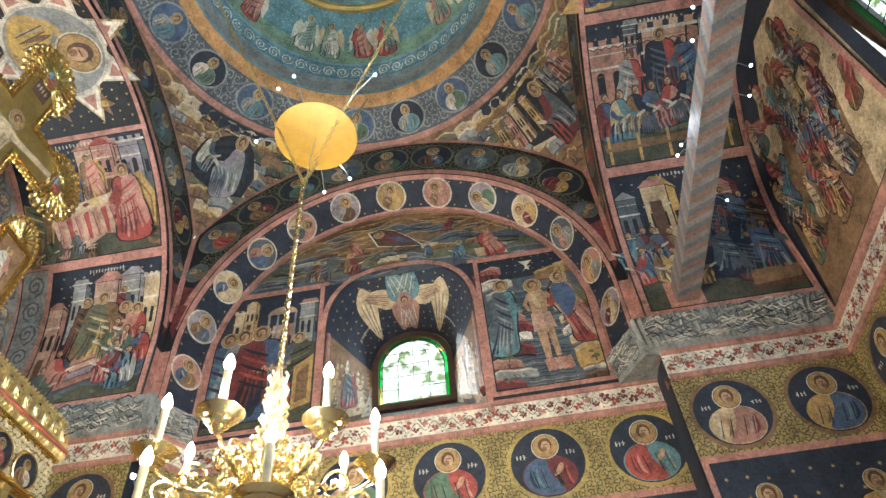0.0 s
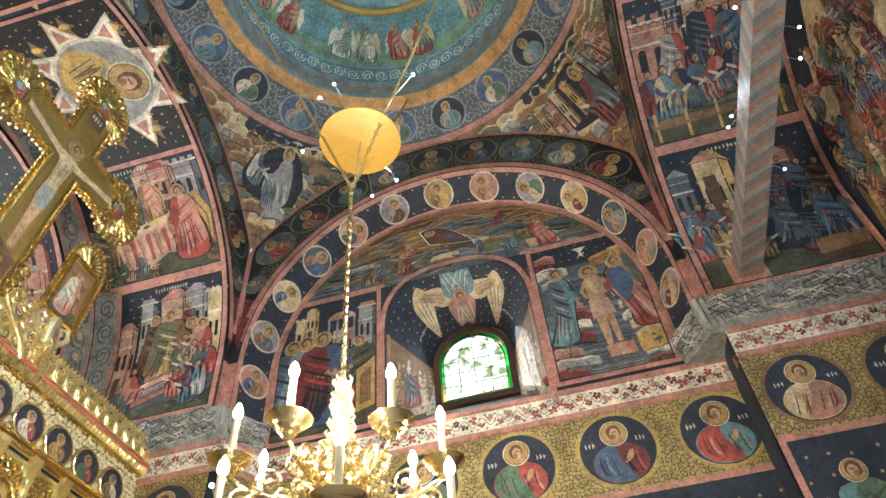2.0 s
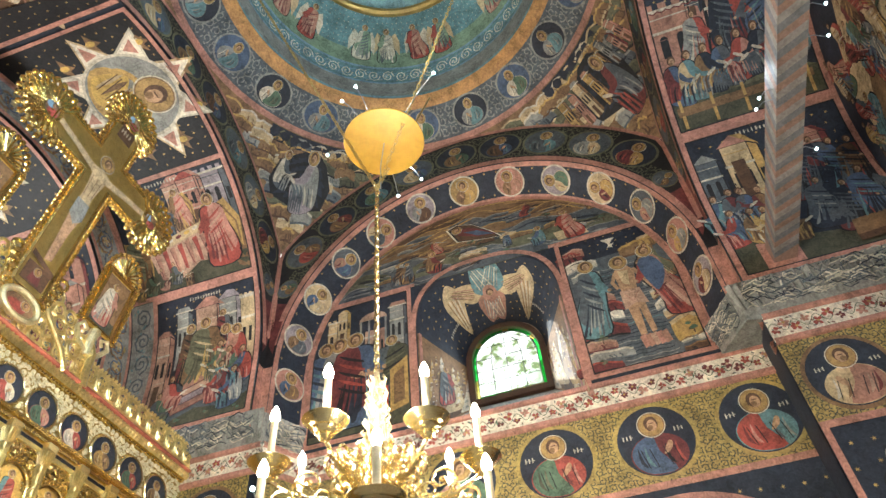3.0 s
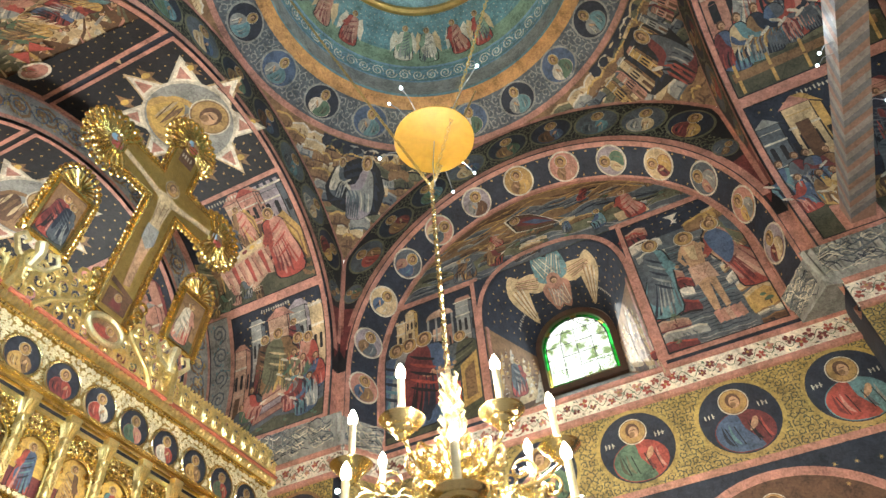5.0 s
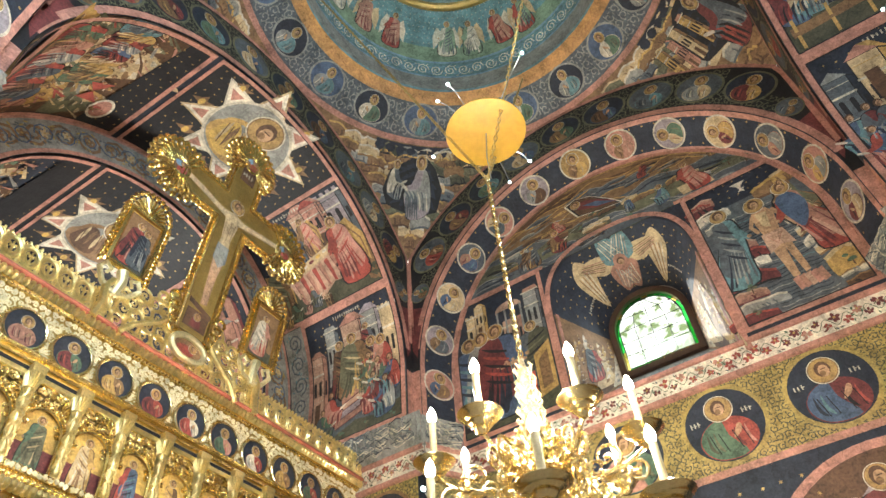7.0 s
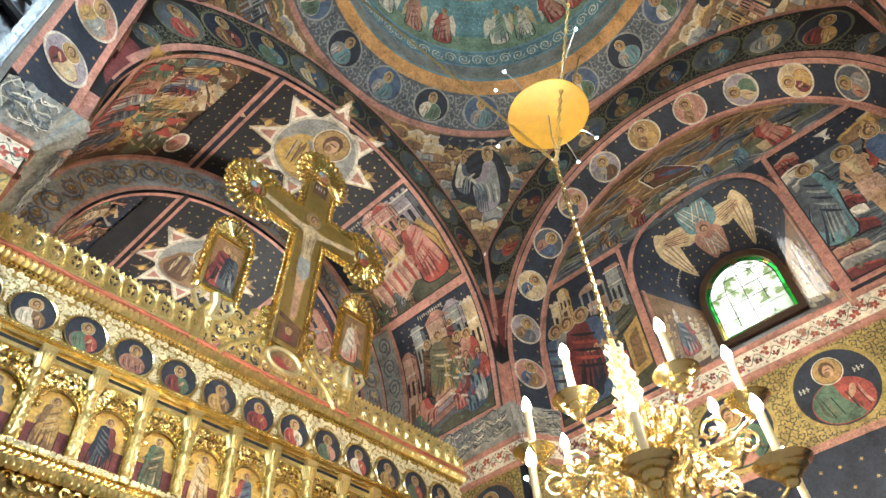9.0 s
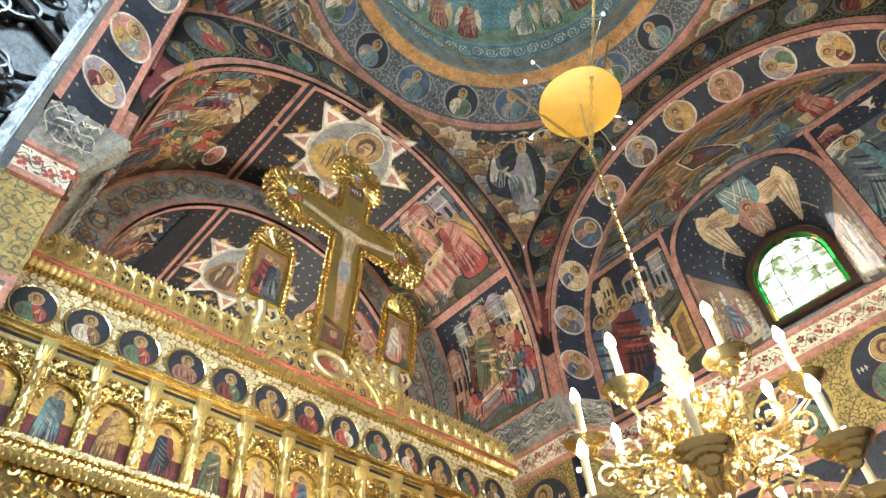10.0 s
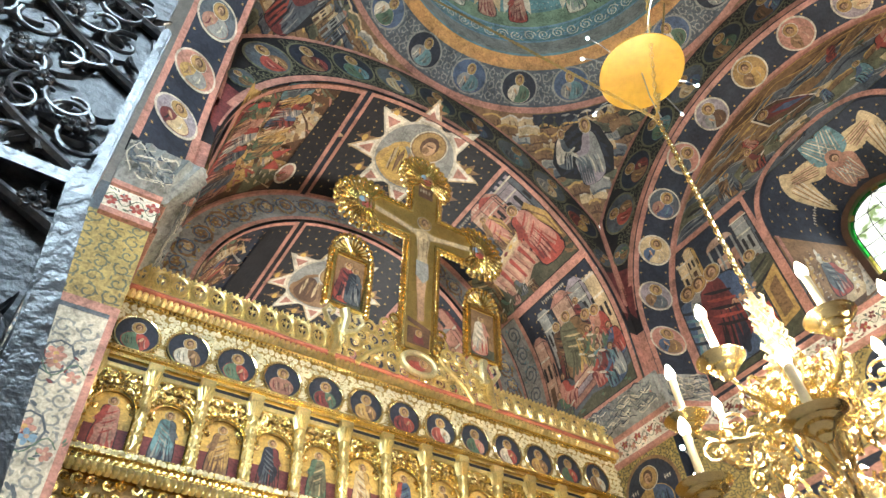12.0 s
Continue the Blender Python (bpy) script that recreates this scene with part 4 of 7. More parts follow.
def plan_feast(fr, U, V, w, h):
    """Winged shapes at a table with a rosy cloth, coral and grey halls behind."""
    fr.poly([(U(0), V(.45)), (U(.3), V(.55)), (U(.7), V(.50)), (U(1), V(.62)), (U(1), V(0)), (U(0), V(0))], "umber", 1.2)
    fr.poly([(U(0), V(.25)), (U(.25), V(.33)), (U(.8), V(.16)), (U(1), V(.22)), (U(1), V(0)), (U(0), V(0))], "moss", 1.4)
    for k in range(8):
        a = k * .785
        fr.poly([(U(.24), V(.80)), (U(.24) + .13 * math.cos(a) - .02 * math.sin(a), V(.80) + .13 * math.sin(a) + .02), (U(.24) + .16 * math.cos(a), V(.80) + .14 * math.sin(a) - .03)], "olive", 2)
    fr.house(U(.46), V(.48), w * .16, h * .40, "pink", "coral", "coral", 2, 0)
    fr.house(U(.58), V(.52), w * .14, h * .38, "coral", "rose", "red", 3, 0)
    fr.house(U(.74), V(.46), w * .17, h * .44, "lilac", "slate", "rose", 2, 1)
    for a, b, s_, r, m, wd in ((.36, .42, .42, "slate", "lilac", 1.4), (.55, .50, .36, "umber", "coral", 1.2), (.79, .14, .62, "red", "coral", 1.15), (.10, .12, .50, "umber", "olive", 1.2)):
        for q in (-1, 1):
            fr.poly([(U(a), V(b + s_ * .78)), (U(a) + q * h * s_ * .16, V(b + s_ * .84)), (U(a) + q * h * s_ * .30, V(b + s_ * .55)), (U(a) + q * h * s_ * .27, V(b + s_ * .15)), (U(a) + q * h * s_ * .12, V(b + s_ * .42))], "ochre", 5)
            fr.line([(U(a) + q * h * s_ * .10, V(b + s_ * .76)), (U(a) + q * h * s_ * .24, V(b + s_ * .50)), (U(a) + q * h * s_ * .25, V(b + s_ * .22))], .02, "umber", 5.5)
        fr.robed(U(a), V(b), h * s_, r, m, 6 if a < .7 else 11, True, -.05 if a > .5 else .05, wd, -1 if a > .5 else 1)
    fr.poly([(U(.22), V(.36)), (U(.70), V(.47)), (U(.76), V(.55)), (U(.32), V(.46))], "sand", 9)
    for k in range(6):
        fr.ell(U(.33 + .07 * k), V(.43 + .016 * k), w * .025, h * .014, ("gold", "pale", "wine")[k % 3], 9.5, .2, 10)
    fr.poly([(U(.22), V(.36)), (U(.70), V(.47)), (U(.70), V(.20)), (U(.60), V(.22)), (U(.45), V(.12)), (U(.30), V(.10)), (U(.26), V(.2))], "pink", 10)
    for k in range(7):
        a = .26 + .062 * k
        fr.poly([(U(a), V(.36 + .012 * k)), (U(a + .035), V(.37 + .012 * k)), (U(a + .055), V(.14 + .015 * k)), (U(a + .03), V(.15 + .015 * k))], "red" if k % 2 else "rose", 10.5)
        fr.line([(U(a), V(.35 + .012 * k)), (U(a + .04), V(.16 + .015 * k))], .008, "wine", 11)
    fr.house(U(.46), V(.04), w * .05, h * .10, "umber", "brown", "umber", 11, 1)
    for k in range(4):
        fr.seated(U(.08 + .10 * k), V(.02 + .02 * k), h * .20, ("umber", "green", "rose", "slate")[k], "moss", 11, 1, False)


def plan_gate(fr, U, V, w, h):
    """An ochre gatehouse and a seated group; a dark crowd round a bench."""
    fr.poly([(U(0), V(.22)), (U(.5), V(.26)), (U(1), V(.2)), (U(1), V(0)), (U(0), V(0))], "moss", 1.2)
    fr.poly([(U(.42), V(.2)), (U(.5), V(.75)), (U(.7), V(.86)), (U(1), V(.8)), (U(1), V(.12))], "navy", 1.4)
    fr.house(U(.04), V(.42), w * .14, h * .40, "slate", "navy", "grey", 2, 0)
    fr.house(U(.22), V(.40), w * .17, h * .48, "sand", "ochre", "coral", 3, 0)
    fr.rect(U(.26), U(.34), V(.44), V(.78), "brown", 4.5)
    fr.house(U(.45), V(.48), w * .16, h * .22, "slate", "navy", "slate", 2, 1)
    fr.house(U(.68), V(.62), w * .12, h * .20, "rose", "wine", "coral", 2, 0)
    for k, (a, b, r, m) in enumerate(((.07, .34, "blue", "teal"), (.15, .36, "wine", "slate"), (.23, .35, "slate", "blue"), (.31, .33, "umber", "wine"), (.12, .22, "red", "blue"), (.21, .20, "ochre", "umber"), (.30, .19, "sand", "umber"), (.37, .16, "umber", "brown"))):
        fr.seated(U(a), V(b), h * .27, r, m, 6 + k * .6, 1 if k % 2 else -1, False)
    for k, (a, b, r, m) in enumerate(((.60, .42, "wine", "navy"), (.70, .46, "slate", "navy"), (.80, .42, "navy", "blue"), (.90, .40, "wine", "brown"), (.62, .20, "navy", "slate"), (.74, .14, "wine", "navy"), (.86, .20, "slate", "blue"))):
        fr.robed(U(a), V(b), h * .36, r, m, 6 + k * .6, False, .05, 1.5)
    fr.quad((U(.66), V(.10)), (U(.95), V(.12)), (U(.97), V(.22)), (U(.68), V(.20)), "umber", 11, 3, 2)
    fr.quad((U(.66), V(.06)), (U(.95), V(.08)), (U(.95), V(.12)), (U(.66), V(.10)), "brown", 11, 3, 2)


def plan_hall(fr, U, V, w, h):
    """A rosy hall with arches; plain robed shapes seated round a grey table."""
    fr.rect(U(0), U(1), V(0), V(.22), "moss", 1.2)
    fr.house(U(.04), V(.30), w * .26, h * .52, "rose", "coral", "rose", 2, 1)
    fr.house(U(.40), V(.34), w * .30, h * .54, "pink", "rose", "rose", 3, 1)
    fr.house(U(.78), V(.40), w * .14, h * .50, "grey", "slate", "slate", 3, 0)
    fr.house(U(.28), V(.72), w * .09, h * .20, "slate", "navy", "grey", 2, 2)
    for k in range(3):
        fr.rect(U(.44 + .09 * k), U(.50 + .09 * k), V(.62), V(.76), "navy", 4.6)
        fr.ell(U(.47 + .09 * k), V(.76), w * .03, h * .04, "navy", 4.7)
    fr.line([(U(.02 + .028 * k), V(.80 + (.012 if k % 2 else 0))) for k in range(26)], .014, "wine", 5)
    fr.robed(U(.52), V(.40), h * .50, "red", "navy", 6, True, 0, 1.3)
    fr.robed(U(.70), V(.42), h * .42, "slate", "blue", 6, False, -.06, 1.2, -1)
    fr.robed(U(.28), V(.42), h * .36, "red", "grey", 6, False, .06, 1.2)
    fr.poly([(U(.20), V(.34)), (U(.34), V(.46)), (U(.84), V(.48)), (U(.90), V(.36)), (U(.60), V(.30))], "slate", 8)
    fr.line([(U(.20), V(.34)), (U(.34), V(.46)), (U(.84), V(.48))], .014, "grey", 8.5)
    for k, (a, r, m) in enumerate(((.10, "blue", "wine"), (.20, "teal", "sand"), (.31, "navy", "umber"), (.42, "slate", "blue"), (.55, "red", "coral"), (.66, "navy", "slate"), (.78, "wine", "red"), (.89, "slate", "teal"))):
        fr.seated(U(a), V(.20 + .012 * k), h * .34, r, m, 9, 1 if k < 4 else -1, False)
    for k in range(5):
        a = .08 + .2 * k
        fr.rect(U(a), U(a + .02), V(.05), V(.24), "ochre", 11)
    fr.quad((U(.06), V(.13)), (U(.92), V(.15)), (U(.92), V(.20)), (U(.06), V(.19)), "umber", 11, 6, 1)


PLANS = {"rest": plan_rest, "feast": plan_feast, "gate": plan_gate, "hall": plan_hall}


def scene_panel(fn, u0, u1, v0, v1, seed, parent, label, kind="town", border=0.055, sky="navy"):
    """A framed picture: ground strip, buildings or hills, a group of plain robed shapes."""
    fr = Fresco(fn, seed)
    g, w, h = fr.rng, u1 - u0, v1 - v0
    fr.rect(u0, u1, v0, v1, sky, 0)
    fr.stars(u0 + .1, u1 - .1, v1 - .3 * h, v1 - .04, .11, 1, .017)
    fr.letters(u0 + w * .35, v1 - .13, w * .3, .045, 3, 12)
    fr.rect(u0, u1, v0, v0 + h * .20, "moss", 0.5)
    fr.poly([(u0, v0 + h * .2), (u0 + w * .2, v0 + h * .27), (u0 + w * .5, v0 + h * .22), (u0 + w * .8, v0 + h * .29), (u1, v0 + h * .2)], "olive", 1)
    if kind == "town":
        town(fr, u0 + .04, u1 - .10, v0 + h * .36, h * .54, max(4, round(w / .25)))
        town(fr, u0 + .12, u1 - .2, v0 + h * .32, h * .40, max(3, round(w / .36)), 4)
        crowd(fr, u0 + .1, u1 - .1, v0 + h * .30, h * .34, max(4, round(w / .2)), 5, .3)
        crowd(fr, u0 + w * .05, u0 + w * .38, v0 + h * .16, h * .36, max(2, round(w / .42)), 8, .5)
        crowd(fr, u0 + w * .64, u0 + w * .95, v0 + h * .16, h * .36, max(2, round(w / .42)), 8, .5)
        crowd(fr, u0 + w * .08, u0 + w * .36, v0 + h * .05, h * .32, max(1, round(w / .6)), 10, .5)
        crowd(fr, u0 + w * .68, u0 + w * .95, v0 + h * .05, h * .32, max(1, round(w / .6)), 10, .5)
        fr.poly([(u0 + w * .36, v0 + h * .12), (u0 + w * .62, v0 + h * .16), (u0 + w * .6, v0 + h * .22), (u0 + w * .38, v0 + h * .2)], "wine", 9)
        fr.poly([(u0 + w * .4, v0 + h * .2), (u0 + w * .58, v0 + h * .22), (u0 + w * .55, v0 + h * .27), (u0 + w * .42, v0 + h * .26)], "rose", 9)
        fr.robed(u0 + w * .48, v0 + h * .26, h * .40, "ochre", "umber", 10, True, 0, 1.3)
        for k in range(3):
            fr.bush(u0 + w * (.15 + .33 * k), v0 + .06, .12, 9)
    elif kind in PLANS:
        PLANS[kind](fr, lambda a: u0 + w * a, lambda b: v0 + h * b, w, h)
    elif kind == "hills":
        for i in range(9):
            fr.hill(u0 + w * (.06 + .11 * i), v0 + h * (.08 + .1 * (i % 3)), w * .30, h * g.uniform(.45, .75), g.choice(("sand", "umber", "ochre", "olive")), 2)
        for r in range(4):
            for i in range(max(3, round(w / .2))):
                x, y = u0 + w * (.05 + .9 * g.random()), v0 + h * (.56 - .15 * r + .06 * g.random())
                fr.robed(x, y, h * .30, *any_two(g), layer=4 + r * 2, halo=g.random() < .3, lean=g.uniform(-.25, .25), side=g.choice((-1, 1)))
    else:
        for i in range(9):
            fr.hill(u0 + w * (.06 + .11 * i), v0 + h * (.04 + .16 * (i % 4)), w * .36, h * g.uniform(.3, .6), g.choice(("umber", "ochre", "olive", "sand", "brown")), 2)
        for i in range(70):
            a, x, y = g.uniform(.3, 1.2), u0 + w * g.random() * .9, v0 + h * (.1 + .7 * g.random())
            le = h * g.uniform(.07, .2)
            fr.poly([(x, y), (x + le * math.cos(a), y + le * math.sin(a)), (x + le * 1.1 * math.cos(a + .14), y + le * math.sin(a + .2)), (x + .03, y + .05)], g.choice(("coral", "red", "sand", "olive", "brown", "grey")), 4)
        crowd(fr, u0 + .1, u1 - .1, v0 + h * .08, h * .36, max(4, round(w / .25)), 7, .3)
        crowd(fr, u0 + .05, u0 + w * .6, v0 + h * .42, h * .30, max(4, round(w / .25)), 6, .2)
        fr.quad((u0, v1 - .16 * h), (u1, v1 - .26 * h), (u1, v1), (u0, v1), "black", 9, 8, 6)
        fr.stars(u0 + .1, u1 - .08, v1 - .2 * h, v1 - .04, .11, 9.5, .015)
        fr.ell(u0 + w * .80, v0 + h * .80, .17, .13, "white", 10)
        fr.ell(u0 + w * .80, v0 + h * .80, .14, .10, "coral", 10.5)
        fr.seated(u0 + w * .80, v0 + h * .74, .15, "umber", "red", 11, 1, False)
        for q in (-1, 1):
            fr.poly([(u0 + w * .66, v0 + h * .66), (u0 + w * (.66 + .10 * q), v0 + h * .74), (u0 + w * (.66 + .08 * q), v0 + h * .60)], "red", 10)
    fr.edging(u0, u1, v0, v1, border)
    return fr.build("fresco", parent, label)


def side_map(fn, sgn):
    """Turns a vault map so that u runs along the axis and v upwards from the springing."""
    return lambda u, v, off=0.0: fn(sgn * (QV + 0.6 - v), u, off)


vs = side_map(east, 1)
vn = side_map(east, -1)
Y0, Y1 = CY + HALF + 0.01, EAST_END - 0.02
flip_e = lambda f: (lambda u, v, off=0.0: f(Y0 + Y1 - u, v, off))
scene_panel(flip_e(vs), Y1 - 1.35, Y1, 0.0, 1.76, 11, vault_east, "robed figures before pink and grey temple buildings", "rest")
scene_panel(flip_e(vs), Y0, Y1, 1.76, 3.20, 12, vault_east, "haloed figures at a draped table before red towers", "feast")
scene_panel(vn, Y0, Y1, 1.3, 3.20, 13, vault_east, "crowded scene of red and ochre slanting shapes on hills", "flames", sky="brown")
scene_panel(vn, Y0, Y1, 0.0, 1.3, 14, vault_east, "robed figures before ochre hills", "hills")
fr = Fresco(flip_e(vs), 15)
fr.rect(Y0, Y1 - 1.35, 0, 1.76, "grey", 0)
fv = Fresco(lambda a, b, off=0.0: flip_e(vs)(Y0 + .02 + b, a, off), 15)
fv.scroll(0.03, 0, 1.7, Y1 - Y0 - 1.4, ("slate", "teal"), 6, 1, .022, None)
fv.build("vine_border", vault_east, "blue-grey vine scroll")
fr.build("border_strip", vault_east, "grey vine scroll strip")


def star_medallion(fn, cx, cy, r, seed, parent, label, tone="ochre", turn=0.0):
    """An eight-pointed white star with a grey disc and a plain bust."""
    fr = Fresco(bent(fn, cx, cy, 1, -1), seed)
    for k, (col, q) in enumerate((("sand", 1.0), ("white", 0.94))):
        for j, c2 in enumerate((col, "pale" if k == 0 else "white")):
            o = j * math.pi / 4
            for i in range(4):
                a = o + i * math.pi / 2
                pts = [(q * r * 1.52 * math.cos(a + .2), q * r * 1.52 * math.sin(a + .2)), (q * r * .86 * math.cos(a + .60), q * r * .86 * math.sin(a + .60)), (0, 0), (q * r * .86 * math.cos(a - .20), q * r * .86 * math.sin(a - .20))]
                fr.poly(pts, c2, 2 + k * 2 + j)
    for i in range(8):
        a = i * math.pi / 4 + .2
        fr.poly([(r * 1.28 * math.cos(a), r * 1.22 * math.sin(a)), (r * .98 * math.cos(a + .14), r * .98 * math.sin(a + .14)), (r * .98 * math.cos(a - .14), r * .98 * math.sin(a - .14))], "coral", 7)
    fr.ell(0, 0, r * .92, r * .92, "pale", 6, 0, 40)
    fr.ell(0, 0, r * .86, r * .86, "grey", 7, 0, 40)
    fr.soft([(-r * .74, -r * .40), (-r * .66, r * .02), (-r * .40, r * .26), (-r * .05, r * .30), (r * .35, r * .20), (r * .60, -r * .05), (r * .66, -r * .48), (r * .2, -r * .80), (-r * .3, -r * .76)], tone, 8)
    fr.soft([(-r * .62, -r * .4), (-r * .40, r * .14), (-r * .1, -r * .1), (r * .05, -r * .66), (-r * .3, -r * .7)], "gold" if tone == "ochre" else "brown", 9)
    for q in range(6):
        fr.soft([(r * (-.45 + .16 * q), r * .10), (r * (-.38 + .16 * q), -r * .2), (r * (-.40 + .17 * q), -r * .55), (r * (-.48 + .16 * q), -r * .2)], "umber" if q % 2 else "sand", 9.5)
    for q in span(-.5, .35, 7):
        fr.line([(q * r, r * .02), ((q + .15) * r, -r * .55)], r * .02, "brown", 10)
    fr.head(r * .12, r * .40, r * .235, 10)
    for i in range(9):
        a = i * 2 * math.pi / 9 + .35
        x, y = r * 1.22 * math.cos(a), r * 1.22 * math.sin(a)
        fr.poly([(x - .13, y), (x - .03, y + .05), (x + .02, y + .11), (x + .05, y + .02), (x + .14, y + .05), (x + .04, y - .05)], "umber", 2)
        fr.ell(x, y, .035, .05, "gold", 3)
    return fr.build("star_medallion", parent, label)


crown = lambda u, v, off=0.0: east(u, v, off)
fr = Fresco(crown, 16)
fr.rect(-0.86, 0.98, Y0, Y1, "black", 0)
fr.stars(-0.8, 0.95, Y0 + .05, Y1 - .05, .115, 1, .016)
fr.edging(-0.90, 1.02, Y0, Y1, 0.045)
fr.build("fresco", vault_east, "starry near-black field of the vault crown")
star_medallion(crown, 0.05, 3.98, 0.56, 17, vault_east, "white star medallion with an ochre robed bust", "ochre", -0.35)
lowcrown = lambda u, v, off=0.0: low(u, v, off)
fr = Fresco(lowcrown, 18)
fr.rect(-.8, .9, EAST_END + .02, 8.3, "black", 0)
fr.stars(-.75, .85, EAST_END + .1, 8.2, .13, 1, .018)
fr.edging(-.84, .94, EAST_END + .02, 8.38, 0.045)
fr.build("fresco", vault_altar, "starry near-black field of the altar vault")
star_medallion(lowcrown, -0.05, 6.1, 0.54, 19, vault_altar, "pale ochre star medallion with a brown centre", "umber", -0.35)
lown = lambda u, v, off=0.0: low(-(R3 * 1.5708 + 0.6 - v), u, off)
lows = lambda u, v, off=0.0: low(R3 * 1.5708 + 0.6 - v, EAST_END + 8.3 - u, off)
scene_panel(lown, EAST_END + .02, 7.2, 0.2, 2.60, 20, vault_altar, "pink towers and slanting ochre hills", "flames")
scene_panel(lows, 6.1, 8.28, 0.2, 2.60, 21, vault_altar, "robed figures before rosy buildings", "town")
fr = Fresco(lambda a, q, off=0.0: east_face(CX + (R3 + q) * math.sin(a / 2.06), ZS + (R3 + q) * math.cos(a / 2.06), off), 22)
fr.scroll(-3.2, 0.05, 6.4, 0.31, ("umber", "leafgold"), 20, 1, .034, None)
fr.scroll(-3.05, 0.08, 6.1, 0.26, ("blue", "slate"), 24, 2, .016, ("umber", "sand"))
fr.rect(-3.2, 3.2, 0.0, 0.045, "coral", 1)
fr.rect(-3.2, 3.2, 0.375, 0.415, "coral", 1)
fr.build("vine_scroll", wall_east, "ochre vine scrolls on blue-grey")
# west vault
YW0, YW1 = WEST_WALL + 0.01, CY - HALF - 0.01
flip_w = lambda u, v, off=0.0: vs(YW0 + YW1 - u, v, off)
scene_panel(flip_w, YW0, YW1, 0.0, 1.80, 31, vault_west, "robed figures seated before an ochre gatehouse", "gate")
scene_panel(flip_w, YW0, YW1, 1.80, 3.45, 32, vault_west, "supper scene with seated figures before rosy halls", "hall")
scene_panel(flip_w, YW0, YW1, 3.45, 4.6, 33, vault_west, "figures before hills", "hills")
scene_panel(vn, YW0, YW1, 1.2, 3.4, 34, vault_west, "robed figures before hills", "hills")
wf = Fresco(west_face, 35)
for a_, b_, c_, d_ in ((0.45, WX0, 5.25, 8.3), (WX1, 4.96, 5.25, 8.3), (WX0, WX1, 5.25, WZ0), (WX0, WX1, WZ1, 8.3)):
    wf.rect(a_, b_, c_, d_, "navy", 0)
wf.poly([(4.9, 5.3), (2.9, 5.3), (2.85, 7.3), (3.6, 7.6), (4.5, 6.9)], "sand", 1)
wf.poly([(4.9, 5.3), (3.6, 5.3), (3.3, 6.1), (3.9, 6.9), (4.75, 6.3)], "umber", 2)
g = wf.rng
for i in range(46):
    x, z = 3.15 + 1.6 * g.random(), 5.45 + 1.6 * g.random()
    wf.robed(x, z, .5, *any_two(g), layer=4, halo=g.random() < .25, lean=g.uniform(-.3, .3), side=g.choice((-1, 1)))
wf.edging(0.45, 4.96, 5.22, 8.32, .05)
wf.edging(WX0 - .22, WX1 + .22, WZ0 - .22, WZ1 + .3, .06)
wf.build("fresco", wall_west, "dense slope of haloed and robed figures")

# south wall: lunette and the two scenes beside the niche
lun = Fresco(south_face, 41)


def arch_half(z, r=2.08):
    return r if z < ZS else math.sqrt(max(0, r * r - (z - ZS) ** 2))


zs = span(7.1, 8.17, 12)
for a, b in zip(zs, zs[1:]):
    lun.quad((CY + arch_half(a), a), (CY - arch_half(a), a), (CY - arch_half(b), b), (CY + arch_half(b), b), "moss", 0, 10, 1)
g = lun.rng


def under_arch(x):
    return 7.1, ZS + math.sqrt(max(0.0, 2.04 ** 2 - (x - CY) ** 2))


for row, mat in enumerate(("umber", "brown", "umber", "slate", "umber", "slate", "umber", "slate", "moss", "olive", "slate", "slate")):
    lun.ridge(CY + 1.82, CY - 1.82, 8.02 - row * .08, .17, mat, .5 + row * .3, under_arch, 13)
for k in range(60):
    x, z = CY + g.uniform(-1.7, 1.7), 7.14 + .85 * g.random()
    if math.hypot(x - CY, z + .12 - ZS) < 1.92:
        lun.ledge(x, z, g.uniform(.18, .34), g.uniform(.05, .09), g.choice(("sand", "umber", "brown", "slate", "grey", "umber", "slate")), 4 + .02 * k)
# the cave with a lying shape
for q, r in ((1.0, "white"), (.92, "black"), (.84, "brown")):
    lun.poly([(1.0 + .34 * q, 7.76 + .10 * q), (1.0 + .20 * q, 7.76 + .15 * q), (1.0, 7.74 + .10 * q), (1.0 - .20 * q, 7.66), (1.0 - .34 * q, 7.60 - .10 * q), (1.0 - .05, 7.64 - .10 * q), (1.0 + .22 * q, 7.66 - .06 * q)], r, 7 + (1 - q) * 5)
lun.poly([(1.22, 7.82), (1.05, 7.80), (.85, 7.68), (.72, 7.56), (.95, 7.60), (1.18, 7.70)], "wine", 9)
lun.poly([(1.12, 7.74), (.95, 7.71), (.74, 7.57), (.95, 7.62)], "blue", 9.4)
lun.head(1.20, 7.80, .045, 9.4, True, 0, 1.5)
for x, z, h_, r, m, lean in ((-.15, 7.16, .48, "red", "coral", .15), (.62, 7.30, .22, "slate", "blue", 0), (1.98, 7.16, .36, "slate", "brown", 0), (1.86, 7.16, .34, "umber", "slate", 0), (1.45, 7.50, .24, "red", "rose", .2), (.36, 7.72, .22, "red", "wine", -.2), (-.42, 7.52, .24, "umber", "green", 0)):
    lun.robed(x, z, h_, r, m, 9, h_ > .23, lean, 1.25)
lun.seated(1.55, 7.20, .36, "wine", "umber", 9, -1)
lun.seated(.24, 7.18, .30, "blue", "teal", 9, 1)
lun.quad((.05, 7.16), (-.30, 7.16), (-.26, 7.30), (.08, 7.30), "sand", 8.6, 3, 2)
